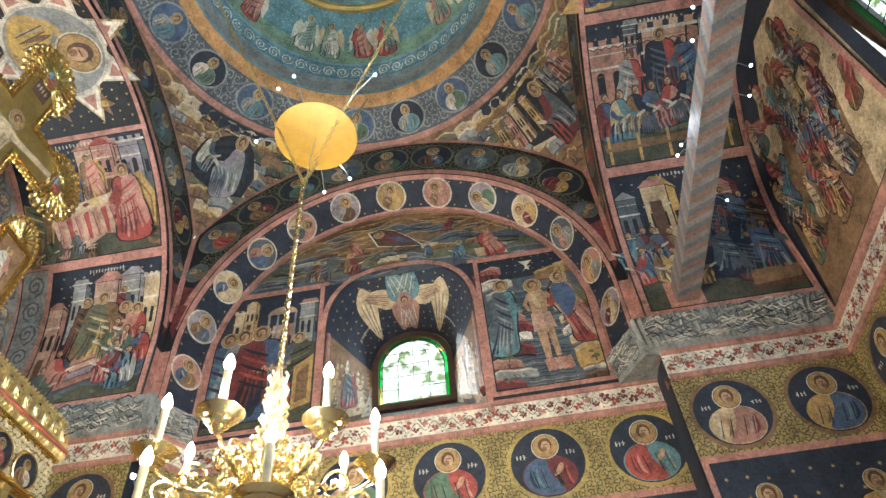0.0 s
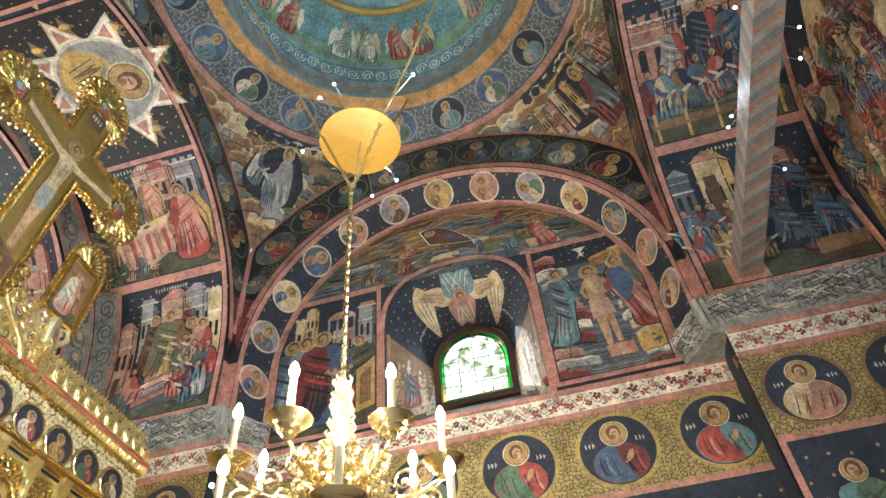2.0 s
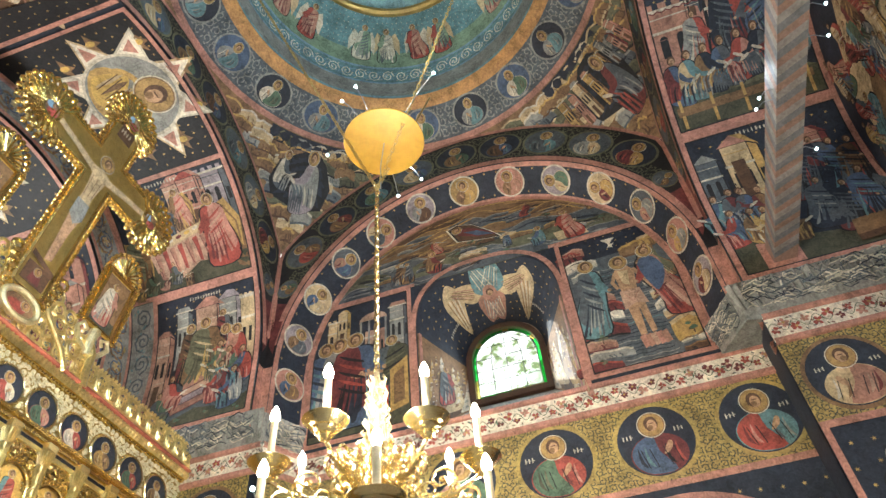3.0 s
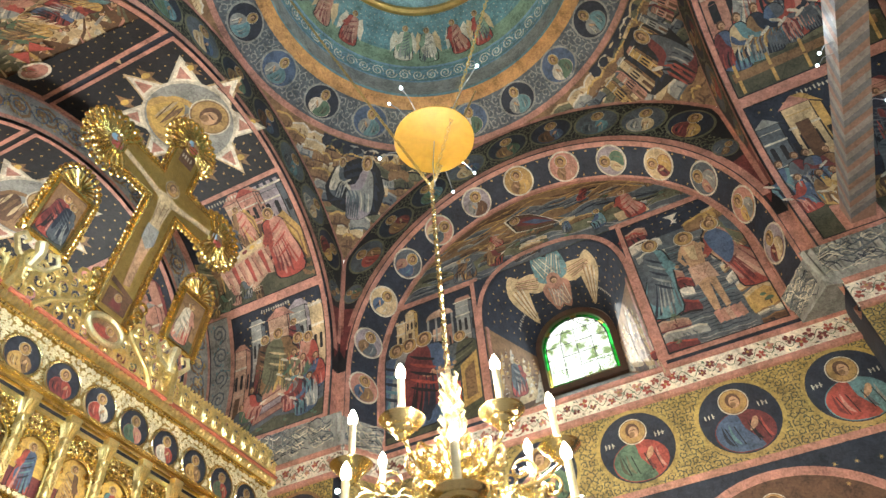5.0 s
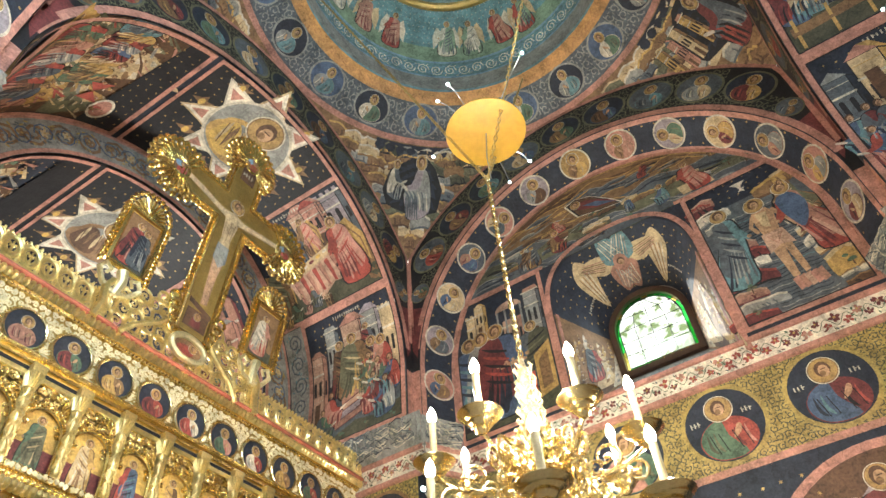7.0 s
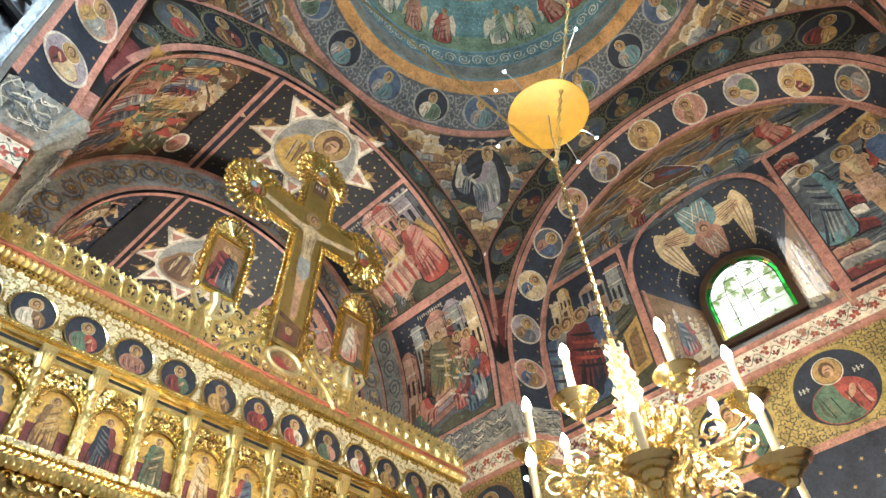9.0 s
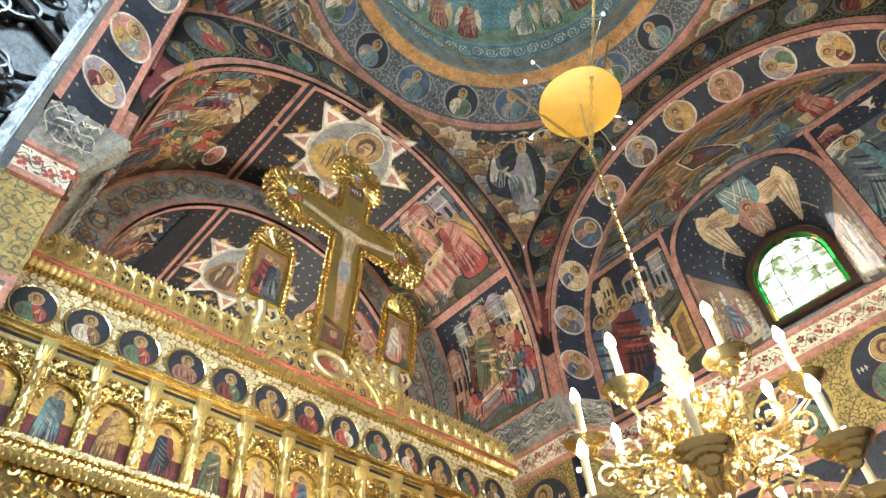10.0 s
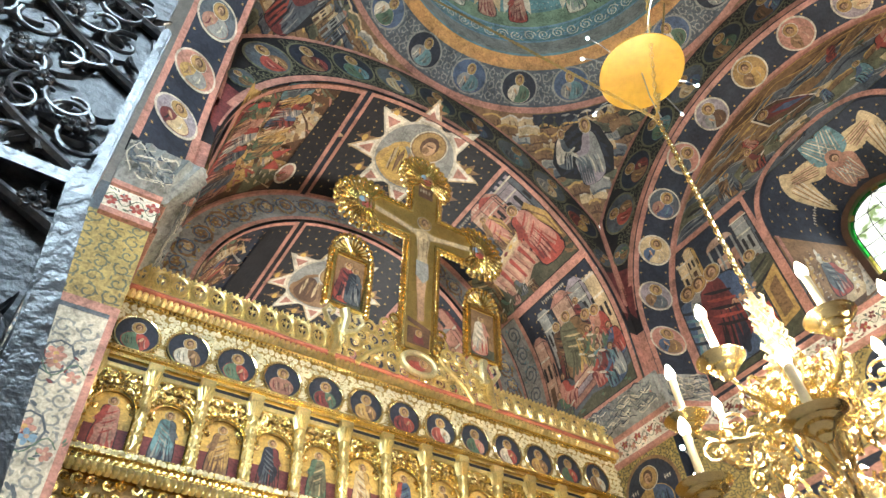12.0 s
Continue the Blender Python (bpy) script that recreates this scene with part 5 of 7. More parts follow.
for x, z in ((1.23, 7.34), (.64, 7.16), (-.50, 7.26), (-.66, 7.20), (.9, 7.22), (1.05, 7.46), (.1, 7.56)):
    lun.bush(x, z, .12, 9)
lun.build("fresco", wall_south, "hilly nativity landscape filling the lunette")

fr = Fresco(lambda u, v, off=0.0: south_face(-u, v, off), 42)   # u to the west
# scene to the east of the niche
u0, u1 = -3.06, -1.85
fr.rect(u0, u1, 5.28, 7.08, "navy", 0)
fr.rect(u0, u1, 5.28, 5.62, "moss", 1)
fr.poly([(u0, 5.28), (u1, 5.28), (u1, 5.60), (-2.3, 5.70), (u0, 5.62)], "moss", 1.2)
fr.house(-2.86, 6.25, .20, .62, "sand", "ochre", "sand", 2, 1)
fr.house(-2.74, 6.55, .12, .42, "sand", "ochre", "sand", 3, 0)
fr.house(-2.40, 6.00, .18, .70, "pink", "rose", "rose", 3, 0)
fr.ell(-2.30, 6.76, .17, .11, "pink", 4)
fr.rect(-2.46, -2.14, 6.60, 6.76, "navy", 4.4)
for k in range(4):
    fr.rect(-2.46 + .10 * k, -2.435 + .10 * k, 6.36, 6.76, "grey", 4.8)
fr.house(-2.10, 6.12, .17, .74, "grey", "slate", "rose", 4, 2)
for x, h, r, m, wd in ((-2.88, 1.18, "lilac", "blue", 1.35), (-2.72, 1.20, "teal", "grey", 1.1), (-2.53, 1.22, "blue", "wine", 1.35)):
    fr.robed(x, 5.44, h, r, m, 6 + (x > -2.6), True, .02, wd)
fr.robed(-1.99, 5.62, .86, "slate", "moss", 6, True, -.10, 1.5, -1)
fr.quad((-2.50, 5.98), (-2.18, 5.98), (-2.18, 6.03), (-2.50, 6.03), "skin", 9, 2, 1)
fr.poly([(-2.10, 5.46), (-1.90, 5.52), (-1.90, 6.12), (-2.10, 5.98)], "ochre", 10)
fr.poly([(-2.06, 5.54), (-1.94, 5.58), (-1.94, 6.00), (-2.06, 5.90)], "umber", 10.5)
fr.quad((-2.34, 5.44), (-2.12, 5.46), (-2.12, 5.80), (-2.34, 5.76), "red", 9, 2, 2)
fr.edging(u0, u1 + .02, 5.26, 7.1, .05)
# scene to the west of the niche
u0, u1 = -.12, 1.06
fr.rect(u0, u1, 5.28, 7.08, "slate", 0)
fr.rect(u0, u1, 6.75, 7.08, "navy", 0.5)
fr.stars(u0 + .1, u1 - .2, 6.80, 7.06, .10, 1, .014)
for i in range(30):
    z = 5.34 + i * .042
    wob = .03 * math.sin(i * 1.7)
    fr.line([(u0 + .34 + wob + .1 * t, z + .008 * math.sin(9 * t + i)) for t in span(0, 5, 10)], .009, fr.rng.choice(("grey", "navy", "navy", "teal")), 1)
for x, z, w, h, m in ((.00, 6.72, .28, .20, "wine"), (.06, 6.82, .22, .14, "rose"), (.10, 6.60, .34, .16, "pale"), (.12, 6.45, .30, .14, "grey"), (.24, 6.10, .20, .14, "rose"), (.28, 5.96, .22, .15, "wine"), (.27, 5.86, .20, .13, "white"), (.14, 5.66, .46, .20, "wine"), (.02, 5.54, .40, .14, "rose"), (.10, 5.40, .50, .15, "grey"), (.0, 5.30, .44, .13, "wine"),
                        (.70, 6.62, .34, .22, "umber"), (.92, 6.68, .34, .24, "ochre"), (.74, 6.36, .20, .16, "sand"), (.76, 6.18, .22, .16, "pale"), (.80, 6.00, .24, .16, "sand"), (.78, 5.84, .20, .14, "pale"), (.88, 5.72, .30, .16, "sand"), (.92, 5.42, .34, .32, "ochre"), (.90, 5.40, .24, .16, "pale"), (.94, 5.30, .30, .10, "brown")):
    fr.ledge(x, z, w, h, m, 2 + .03 * z)
fr.robed(.08, 5.74, 1.04, "teal", "slate", 6, True, .06, .78)
fr.robed(.90, 6.25, .54, "umber", "olive", 5, True, -.2, 1.2, -1)
fr.robed(.94, 5.78, 1.00, "red", "rose", 6.4, True, -.17, .85, -1)
fr.soft([(.66, 6.50), (.80, 6.58), (.90, 6.40), (.84, 6.18), (.74, 6.12)], "blue", 9)
# pale bare shape with a rosy cloth
fr.poly([(.42, 6.50), (.40, 6.44), (.42, 6.20), (.42, 6.05), (.46, 5.62), (.52, 5.62), (.53, 6.0), (.57, 5.62), (.62, 5.64), (.60, 6.05), (.58, 6.22), (.61, 6.44), (.56, 6.52)], "skin", 8)
fr.line([(.60, 6.47), (.66, 6.34), (.73, 6.17)], .045, "skin", 8.2)
fr.line([(.42, 6.47), (.36, 6.34), (.40, 6.24)], .040, "skin", 8.2)
fr.poly([(.44, 6.48), (.46, 6.30), (.52, 6.26), (.55, 6.46)], "sand", 8.4)
fr.poly([(.40, 6.20), (.60, 6.20), (.64, 5.98), (.52, 6.02), (.40, 5.96)], "pink", 8.6)
fr.line([(.44, 6.16), (.50, 6.04), (.58, 6.16)], .010, "rose", 9)
fr.head(.48, 6.59, .062, 8.5, True, 0, 1.6)
for k in range(5):
    fr.poly([(.46 + .05 * k, 5.46), (.52 + .05 * k, 5.48), (.50 + .05 * k, 5.62), (.44 + .05 * k, 5.60)], ("coral", "rose", "pink")[k % 3], 9)
fr.poly([(.38, 6.98), (.54, 6.98), (.48, 6.92), (.47, 6.84), (.44, 6.92)], "pale", 6)
fr.star(.468, 6.87, .05, "white", 7, 4)
fr.bush(.93, 5.50, .13, 7)
fr.bush(.10, 5.62, .11, 7)
fr.bush(.05, 5.36, .09, 7)
fr.edging(u0, u1, 5.26, 7.1, .05)
fr.build("fresco", wall_south, "baptism by a rocky river and presentation before a temple")
# coral outline round the niche and along the arch
ed = Fresco(lambda u, v, off=0.0: south_face(NY + u, v, off), 43)
ol = niche_outline(0.84, 5.10, 6.37, 7.23)
ed.line(ol, .06, "coral", 12)
ed.line([(CY - NY - arch_half(z, 2.05), z) for z in span(5.3, ZS, 4)] + [(CY - NY + 2.05 * math.sin(a), ZS + 2.05 * math.cos(a)) for a in span(-1.57, 1.57, 40)] + [(CY - NY + 2.05, z) for z in span(ZS, 5.3, 4)], .05, "coral", 12)
ed.line([(CY - NY - 2.0, 7.1), (-.8, 7.1)], .05, "coral", 11)
ed.line([(CY - NY + 1.9, 7.1), (.8, 7.1)], .05, "coral", 11)
ed.build("painted_border", wall_south, "coral painted lines")
# inside of the niche: starry head with a six-winged shape, painted jambs, grey scrolls on the sill
def niche_head(u, v, off=0.0):
    """u across the vaulted head, v from the window out to the wall."""
    half, spring, top, d = (0.47 + 0.34 * v), 6.34, 6.86 + 0.33 * v, 1 - v
    t = max(-1.0, min(1.0, u))
    y = half * math.sin(t * 1.5708)
    z = niche_top(y, half, spring, top)
    return Vector((SOUTH + (GLASS_X - SOUTH) * d, NY - y * (1 - off / half), z - off))


nf = Fresco(lambda u, v, off=0.0: niche_head(u / .95, v / .9, off), 44)
nf.stars(-.9, .9, .04, .86, .105, 1, .016)


def wing(fr, x, y, length, ang, width, mats, layer):
    """A feathered wing: a long leaf with rows of strokes."""
    ca, sa = math.cos(ang), math.sin(ang)
    pts = [(0, -.12), (.25, -.5), (.6, -.42), (1.0, 0), (.6, .35), (.25, .5), (0, .15)]
    fr.soft([(x + length * p * ca - width * q * sa, y + length * p * sa + width * q * ca) for p, q in pts], mats[0], layer)
    for k in range(6):
        q = -.36 + .14 * k
        fr.line([(x + length * .25 * ca - width * q * .8 * sa, y + length * .25 * sa + width * q * .8 * ca), (x + length * (.9 - .3 * abs(q)) * ca - width * q * .5 * sa, y + length * (.9 - .3 * abs(q)) * sa + width * q * .5 * ca)], .011, mats[1 + k % 2], layer + 1)


for s_ in (-1, 1):
    wing(nf, s_ * .07, .46, .46, math.pi / 2 - s_ * 1.05, .26, ("sand", "rose", "umber"), 2)
    wing(nf, s_ * .40, .78, .72, -math.pi / 2 + s_ * .10, .24, ("sand", "umber", "pale"), 3)
    wing(nf, s_ * .02, .46, .44, math.pi / 2 + s_ * .28, .30, ("teal", "grey", "pale"), 4)
    wing(nf, -s_ * .02, .50, .44, -math.pi / 2 + s_ * .25, .30, ("rose", "grey", "pale"), 5)
nf.ell(0, .48, .08, .12, "rose", 7)
nf.head(0, .50, .05, 8, False)
nf.letters(-.75, .30, .26, .04, 3, 8)
nf.letters(.5, .30, .26, .04, 3, 8)
nf.build("fresco", niche_ob, "six-winged shape on starry dark blue")


def jamb(side):
    def fn(u, v, off=0.0):
        """u from the wall (0) to the window (0.86), v from the sill up."""
        d = u / .86
        z0, z1 = 5.12 + .68 * d, 6.40 - .04 * d
        return Vector((SOUTH + (GLASS_X - SOUTH) * d, NY + side * (.81 - .34 * d - off), z0 + (z1 - z0) * v / 1.25))
    return fn


for side in (-1, 1):
    jf = Fresco(jamb(side), 46 + side)
    jf.rect(0, .86, 0, 1.25, "umber", 0.5)
    for k in range(9):
        jf.hill(.1 + .09 * k, .05 + .1 * (k % 4), .34, .75 + .06 * (k % 3), ("sand", "ochre", "umber", "pale", "brown")[k % 5], 1 + k % 3)
    if side > 0:
        jf.robed(.42, .30, .66, "red", "slate", 6, True)
    jf.rect(0, .05, 0, 1.25, "coral", 8)
    jf.build("fresco", niche_ob, "ochre rocks painted on the jamb")
sl = Fresco(lambda u, v, off=0.0: Vector((SOUTH + (GLASS_X - SOUTH) * v / .86, NY + u * (1 - .42 * v / .86), 5.12 + .68 * v / .86 + off)), 48)
sl.scroll(-.78, .03, 1.56, .38, ("slate", "pale"), 6, 1, .02, None)
sl.scroll(-.74, .42, 1.48, .38, ("slate", "pale"), 6, 1, .02, None)
sl.build("vine_scroll", niche_ob, "dark and pale scrolls on the grey sill")
# saints' band under the floral strip
sb = Fresco(lambda u, v, off=0.0: south_face(-u, v, off), 45)
sb.rect(-3.05, 1.52, 4.18, 4.93, "leafgold", 0)
sb.arabesque(-3.05, 1.52, 4.18, 4.93, .075, "moss", 1, 1.15)
sb.rect(-3.05, 1.52, 4.12, 4.18, "coral", 2)
sb.rect(-3.05, 1.52, 2.0, 4.12, "navy", 0)
sb.stars(-3.0, 1.40, 2.6, 4.1, .16, 1, .02)
for x in (-1.9, .30):
    sb.ell(x, 3.0, 1.03, 1.03, "brown", 1.6, 0, 48)
    sb.line([(x + 1.02 * math.cos(a), 3.0 + 1.02 * math.sin(a)) for a in span(0, math.pi, 30)], .07, "coral", 3)
    for k, (q, z) in enumerate(((-.55, 3.42), (.55, 3.42), (-.28, 3.62), (.30, 3.62))):
        sb.head(x + q, z, .055, 3 + k * .2, True, 0, 1.5)
    sb.soft([(x - .5, 3.2), (x - .34, 3.56), (x, 3.80), (x + .34, 3.56), (x + .5, 3.2), (x, 2.9)], "lilac", 4)
    sb.robed(x - .05, 2.75, 1.18, "red", "wine", 5, True, 0, 1.3)
sb.build("ornament_band", wall_south, "dark curls on gold above starry blue")
for k in range(5):
    fr = Fresco(lambda u, v, off=0.0: south_face(-u, v, off), 50 + k)
    rb = ("wine", "green", "red", "wine", "teal")[k]
    fr.bust(-2.31 + 0.862 * k, 4.545, .355, 3, rb, ("teal", "coral", "green", "blue", "red")[k], "navy", "leafgold")
    fr.build("medallion", wall_south, "round saint medallion, dark blue with gold halo")

# the same band on the piers beside the bays and on the west wall
for bi, (p, q, n) in enumerate((((CX + R1 + .13, CY + HALF), (CX + R1 + .13, ICON_Y + .05), 1), ((CX + R1 + .13, WEST_WALL), (CX + R1 + .13, -1.41), 2), ((.3, WEST_WALL), (CX + R1 + .13, WEST_WALL), 5), ((SOUTH, -1.52), (CX + R1 + .13, -1.41), 0), ((SOUTH, 3.06), (CX + R1 + .13, 3.28), 0))):
    le, fn = along(p, q)
    holder = tagged(Shape().grid(lambda u, v: fn(u, v, .006), span(0, le, 4), (2.0, BAND0 - .05)).build("saints_band", PAINT["navy"], smooth=False), "painted band of saint medallions under the floral strip", "wall", kind="structure")
    fr = Fresco(lambda u, v, off=0.0: fn(u, v, off + .006), 300 + bi)
    fr.rect(0, le, 4.18, BAND0 - .04, "leafgold", 0)
    fr.arabesque(0, le, 4.18, BAND0 - .05, .075, "moss", 1, 1.15)
    fr.rect(0, le, 4.12, 4.18, "coral", 2)
    fr.rect(0, .05, 2.0, 4.12, "coral", 2)
    fr.rect(le - .05, le, 2.0, 4.12, "coral", 2)
    fr.stars(.05, le - .05, 2.6, 4.1, .16, 1, .02)
    for k in range(n):
        fr.robed(le * (k + .5) / n, 2.9, 1.05, *any_two(fr.rng), layer=3, halo=True, wide=1.2)
    fr.build("ornament_band", holder, "dark curls on gold above starry blue")
    for k in range(n):
        f2 = Fresco(lambda u, v, off=0.0: fn(u, v, off + .006), 310 + k)
        f2.bust(le * (k + .5) / n, 4.53, min(.335, le / n * .46), 3, *any_two(f2.rng), "navy", "umber")
        f2.build("medallion", holder, "round saint medallion, dark blue with gold halo")

# arch soffits: round portraits
for side in ("south", "north"):
    fn = soffit(side)
    fr = Fresco(lambda u, v, off=0.0: fn(u, v / .47, off), 60)
    for s0, s1 in ((-QV - .62, QV + .62),):
        fr.rect(s0, s1, 0.0, .06, "coral", 2, .12)
        fr.rect(s0, s1, .415, .47, "coral", 2, .12)
    for k in range(-26, 27):
        for w in (.09, .38):
            fr.star(k * .155 + (.07 if w > .2 else 0), w, .018, "ochre", 1)
    fr.build("painted_border", SOFF[side], "coral lines and small stars")
    n = 13
    for k in range(n):
        s = (k - (n - 1) / 2) * 0.615
        aa = min(abs(s) / R1, math.pi / 2)
        turn = math.atan2((1 if s > 0 else -1) * math.sin(aa), -math.cos(aa)) if aa < .5 else math.copysign(math.pi / 2, s)
        f2 = Fresco(bent(lambda u, v, off=0.0: fn(u, v / .47, off), s, .235, turn=turn), 70 + k)
        f2.bust(0, 0, .197, 3, *any_two(f2.rng), ("coral", "lilac", "sand", "slate", "coral", "lilac", "halo")[k % 7], "pale", 1.0, False, True)
        f2.build("medallion", SOFF[side], "round portrait medallion with pale rim")

# upright arch bands: oval portraits on dark brown
for side in ("south", "north", "east", "west"):
    fn = arch_face(side)
    fr = Fresco(lambda u, v, off=0.0: fn(u / 2.61, v, off), 80)
    for a0, a1 in zip(span(-1.45, 1.45, 60), span(-1.45, 1.45, 60)[1:]):
        for r_in, r_out, mat in ((R1 + .0, R1 + .075, "coral"), ("o", "o", "coral")):
            if r_in == "o":
                oa, ob_ = (min(R2, HALF / max(abs(math.sin(a)), 1e-6)) for a in (a0, a1))
                if min(oa, ob_) < R1 + .12:
                    continue
                fr.quad((a0 * 2.61, oa - .055), (a1 * 2.61, ob_ - .055), (a1 * 2.61, ob_), (a0 * 2.61, oa), mat, 2, 1, 1)
            else:
                fr.quad((a0 * 2.61, r_in), (a1 * 2.61, r_in), (a1 * 2.61, r_out), (a0 * 2.61, r_out), mat, 2, 1, 1)
    fr.arabesque(-2.9, 2.9, R1 + .08, R1 + .28, .10, "olive", 1, 1.2)
    fr.arabesque(-2.0, 2.0, R2 - .27, R2 - .07, .10, "olive", 1, 1.2)
    for k in (-1, 1):
        fr.poly([(k * 2.61 * a_, r_) for a_, r_ in ((1.20, R1 + .02), (1.20, R1 + .24), (1.32, R1 + .15), (1.45, R1 + .09), (1.5, R1 + .02))], "wine", 1.4)
    fr.build("painted_border", FACES[side], "coral lines and olive arabesque")
    for k in range(-6, 7):
        a = k * .222
        edge = min(R2, HALF / max(abs(math.sin(a)), 1e-6))
        w = edge - R1 - .12
        if w < .15:
            continue
        f2 = Fresco(bent(lambda u, v, off=0.0: fn(u / 2.61, v, off), a * 2.61, (R1 + edge) / 2), 90 + k)
        f2.bust(0, 0, min(.235, w * .5), 3, *any_two(f2.rng), f2.rng.choice(("navy", "navy", "slate")), "olive", 1.2, False)
        f2.build("medallion", FACES[side], "oval prophet portrait on dark blue")

# pendentives, ring of ovals and the dome
for k, ph in enumerate((45, 135, 225, 315)):
    p0 = radians(ph)
    fr = Fresco(lambda u, v, off=0.0: sphere(p0 - u / 2.7, 2.85 - v, off), 110 + k)
    g = fr.rng
    for row in range(12):
        v = .40 - .075 * row
        rho = 2.85 - v
        room = (math.pi / 4 - math.acos(min(1, HALF / rho))) * 2.7 - .07
        if room < .06:
            continue
        n = max(1, round(2 * room / .26))
        for i in range(n):
            x = -room + (i + .5) * 2 * room / n
            fr.ledge(x + g.uniform(-.03, .03), v - .09, 2 * room / n * 1.08, .12, g.choice(("umber", "sand", "slate", "umber", "moss", "grey", "olive")), 1 + row * .3)
    fr.rect(-.62, .62, .33, .46, "navy", .8)
    fr.stars(-.6, .6, .36, .46, .10, 1.0, .013)
    for q, r in ((.84, "black"), (.76, "navy")):
        fr.poly([(-.46 * q, .0), (-.40 * q, .22 * q), (-.22, .30 * q), (-.05, .40 * q), (.16, .41 * q), (.33 * q, .30 * q), (.44 * q, .05), (.36 * q, -.14), (.05, -.22 * q), (-.3, -.15 * q)], r, 6 + (q < 1))
    if k % 2:
        town(fr, -.62, 0, -.08, .40, 4, 8)
        town(fr, .15, .7, .05, .28, 4, 8)
        fr.seated(.16, -.28, .58, "wine", "slate", 11, -1)
    else:
        fr.seated(.10, -.20, .58, "lilac", "grey", 9, -1)
        fr.seated(-.26, -.06, .36, "slate", "pale", 9, 1)
        fr.ell(-.30, -.14, .05, .02, "umber", 9)
    fr.build("fresco", pend, "seated evangelist shape before a dark cave and hills")
rf = Fresco(lambda u, v, off=0.0: sphere(u / 2.12, v, off), 120)
rf.rect(0, 2 * math.pi * 2.12, 1.92, 2.33, "slate", 1, .16)
rf.rect(0, 2 * math.pi * 2.12, 2.32, 2.38, "coral", 2, .12)
rf.rect(0, 2 * math.pi * 2.12, 1.87, 1.94, "orange", 2, .12)
rf.arabesque(0, 2 * math.pi * 2.12, 1.96, 2.30, .12, "grey", 2)
rf.build("painted_ring", pend, "blue-grey ring with coral edge")
for k in range(20):
    f2 = Fresco(bent(lambda u, v, off=0.0: sphere(u / 2.12, v, off), (k + .5) * 2 * math.pi * 2.12 / 20, 2.12, 1, -1), 130 + k)
    f2.bust(0, 0, .185, 4, *("grey", "teal") if k % 3 else ("pale", "green"), "navy" if k % 2 else "blue", "grey", 1.3, False)
    f2.build("medallion", pend, "oval portrait on blue under the dome")
df = Fresco(lambda u, v, off=0.0: dome(u / 1.8, v, off), 150)
W = 2 * math.pi * 1.8
df.rect(0, W, .05, .36, "grey", 0, .12)
df.rect(0, W, .39, .68, "teal", 0, .12)
df.scroll(0, .40, W, .26, ("white", "skyblue"), 60, 1, .016, None)
df.scroll(.09, .41, W, .24, ("skyblue", "pale"), 60, 1, .014, None)
df.rect(0, W, .36, .39, "skyblue", 1, .12)
df.rect(0, W, .68, .71, "skyblue", 1, .12)
df.rect(0, W, .72, .98, "meadow", 0, .12)
df.rect(0, W, .98, 1.60, "teal", 0, .12)
df.stars(0, W, 1.0, 1.62, .085, 1, .012, "pale")
g = df.rng
for k in range(26):
    x = (k + .5) * W / 26 + g.uniform(-.06, .06)
    if k % 7 == 3:
        continue
    df.robed(x, .80 + .05 * g.random(), .60, g.choice(("pale", "rose", "meadow", "red", "pale")), g.choice(("pale", "meadow", "rose", "white")), 4, True, g.uniform(-.08, .08), 1.15)
    for s in (-1, 1):
        df.poly([(x + s * .04, 1.22), (x + s * .15, 1.32), (x + s * .21, 1.16), (x + s * .20, .94), (x + s * .12, 1.06)], "sand" if k % 2 else "pale", 3)
df.build("fresco", drum, "winged robed shapes in a ring on starry blue-green")

# north pier: gilded arabesque panel over a floral panel
pf = Fresco(lambda u, v, off=0.0: Vector((u, CY + HALF - 0.07 - off, v)), 160)
pf.rect(-.3, .23, 4.25, 4.93, "leafgold", 0)
pf.arabesque(-.3, .23, 4.25, 4.93, .12, "olive", 1)
pf.rect(-.3, .23, 4.19, 4.25, "coral", 2)
pf.rect(-.3, .19, 2.0, 4.19, "pale", 0)
pf.rect(.19, .23, 2.0, 4.19, "coral", 2)
pf.rect(-.3, .19, 4.16, 4.19, "slate", 2)
for k in range(5):
    f3 = bent(pf.fn, .06, 2.2 + .42 * k)
    q = Fresco(f3, 161 + k)
    q.scroll(-.17, -.17, .26, .30, ("slate", "slate"), 1, 2, .012, ("coral", "skyblue", "red"))
    q.scroll(-.34, -.02, .2, .24, ("slate", "slate"), 1, 2, .010, ("coral", "skyblue"))
    q.scroll(-.34, -.26, .2, .22, ("slate", "green"), 1, 2, .010, ("pink", "skyblue"))
    q.arabesque(-.36, .12, -.21, .21, .12, "grey", 1)
    q.floral(-.36, .12, -.20, .0, 3, ("coral", "skyblue", "rose"))
    q.build("floral_vine", SOFF["north"], "red and blue flowers on curling stems")
pf.build("ornament_panel", SOFF["north"], "gilded arabesque above a white floral panel")
pn = Shape().box(-.6, .23, CY + HALF - .07, CY + HALF + .1, 0, 5.2)
tagged(pn.build("wall_pier_north", PAINT["slate"], smooth=False), "painted west face of the north pier", "wall", kind="structure")


# ---- windows ----
def outline_arch(half, bottom, spring, n=16):
    return [(-half, bottom), (-half, (bottom + spring) / 2)] + [(-half * math.cos(a), spring + half * math.sin(a)) for a in span(0, math.pi, n)] + [(half, (bottom + spring) / 2), (half, bottom), (0, bottom)]


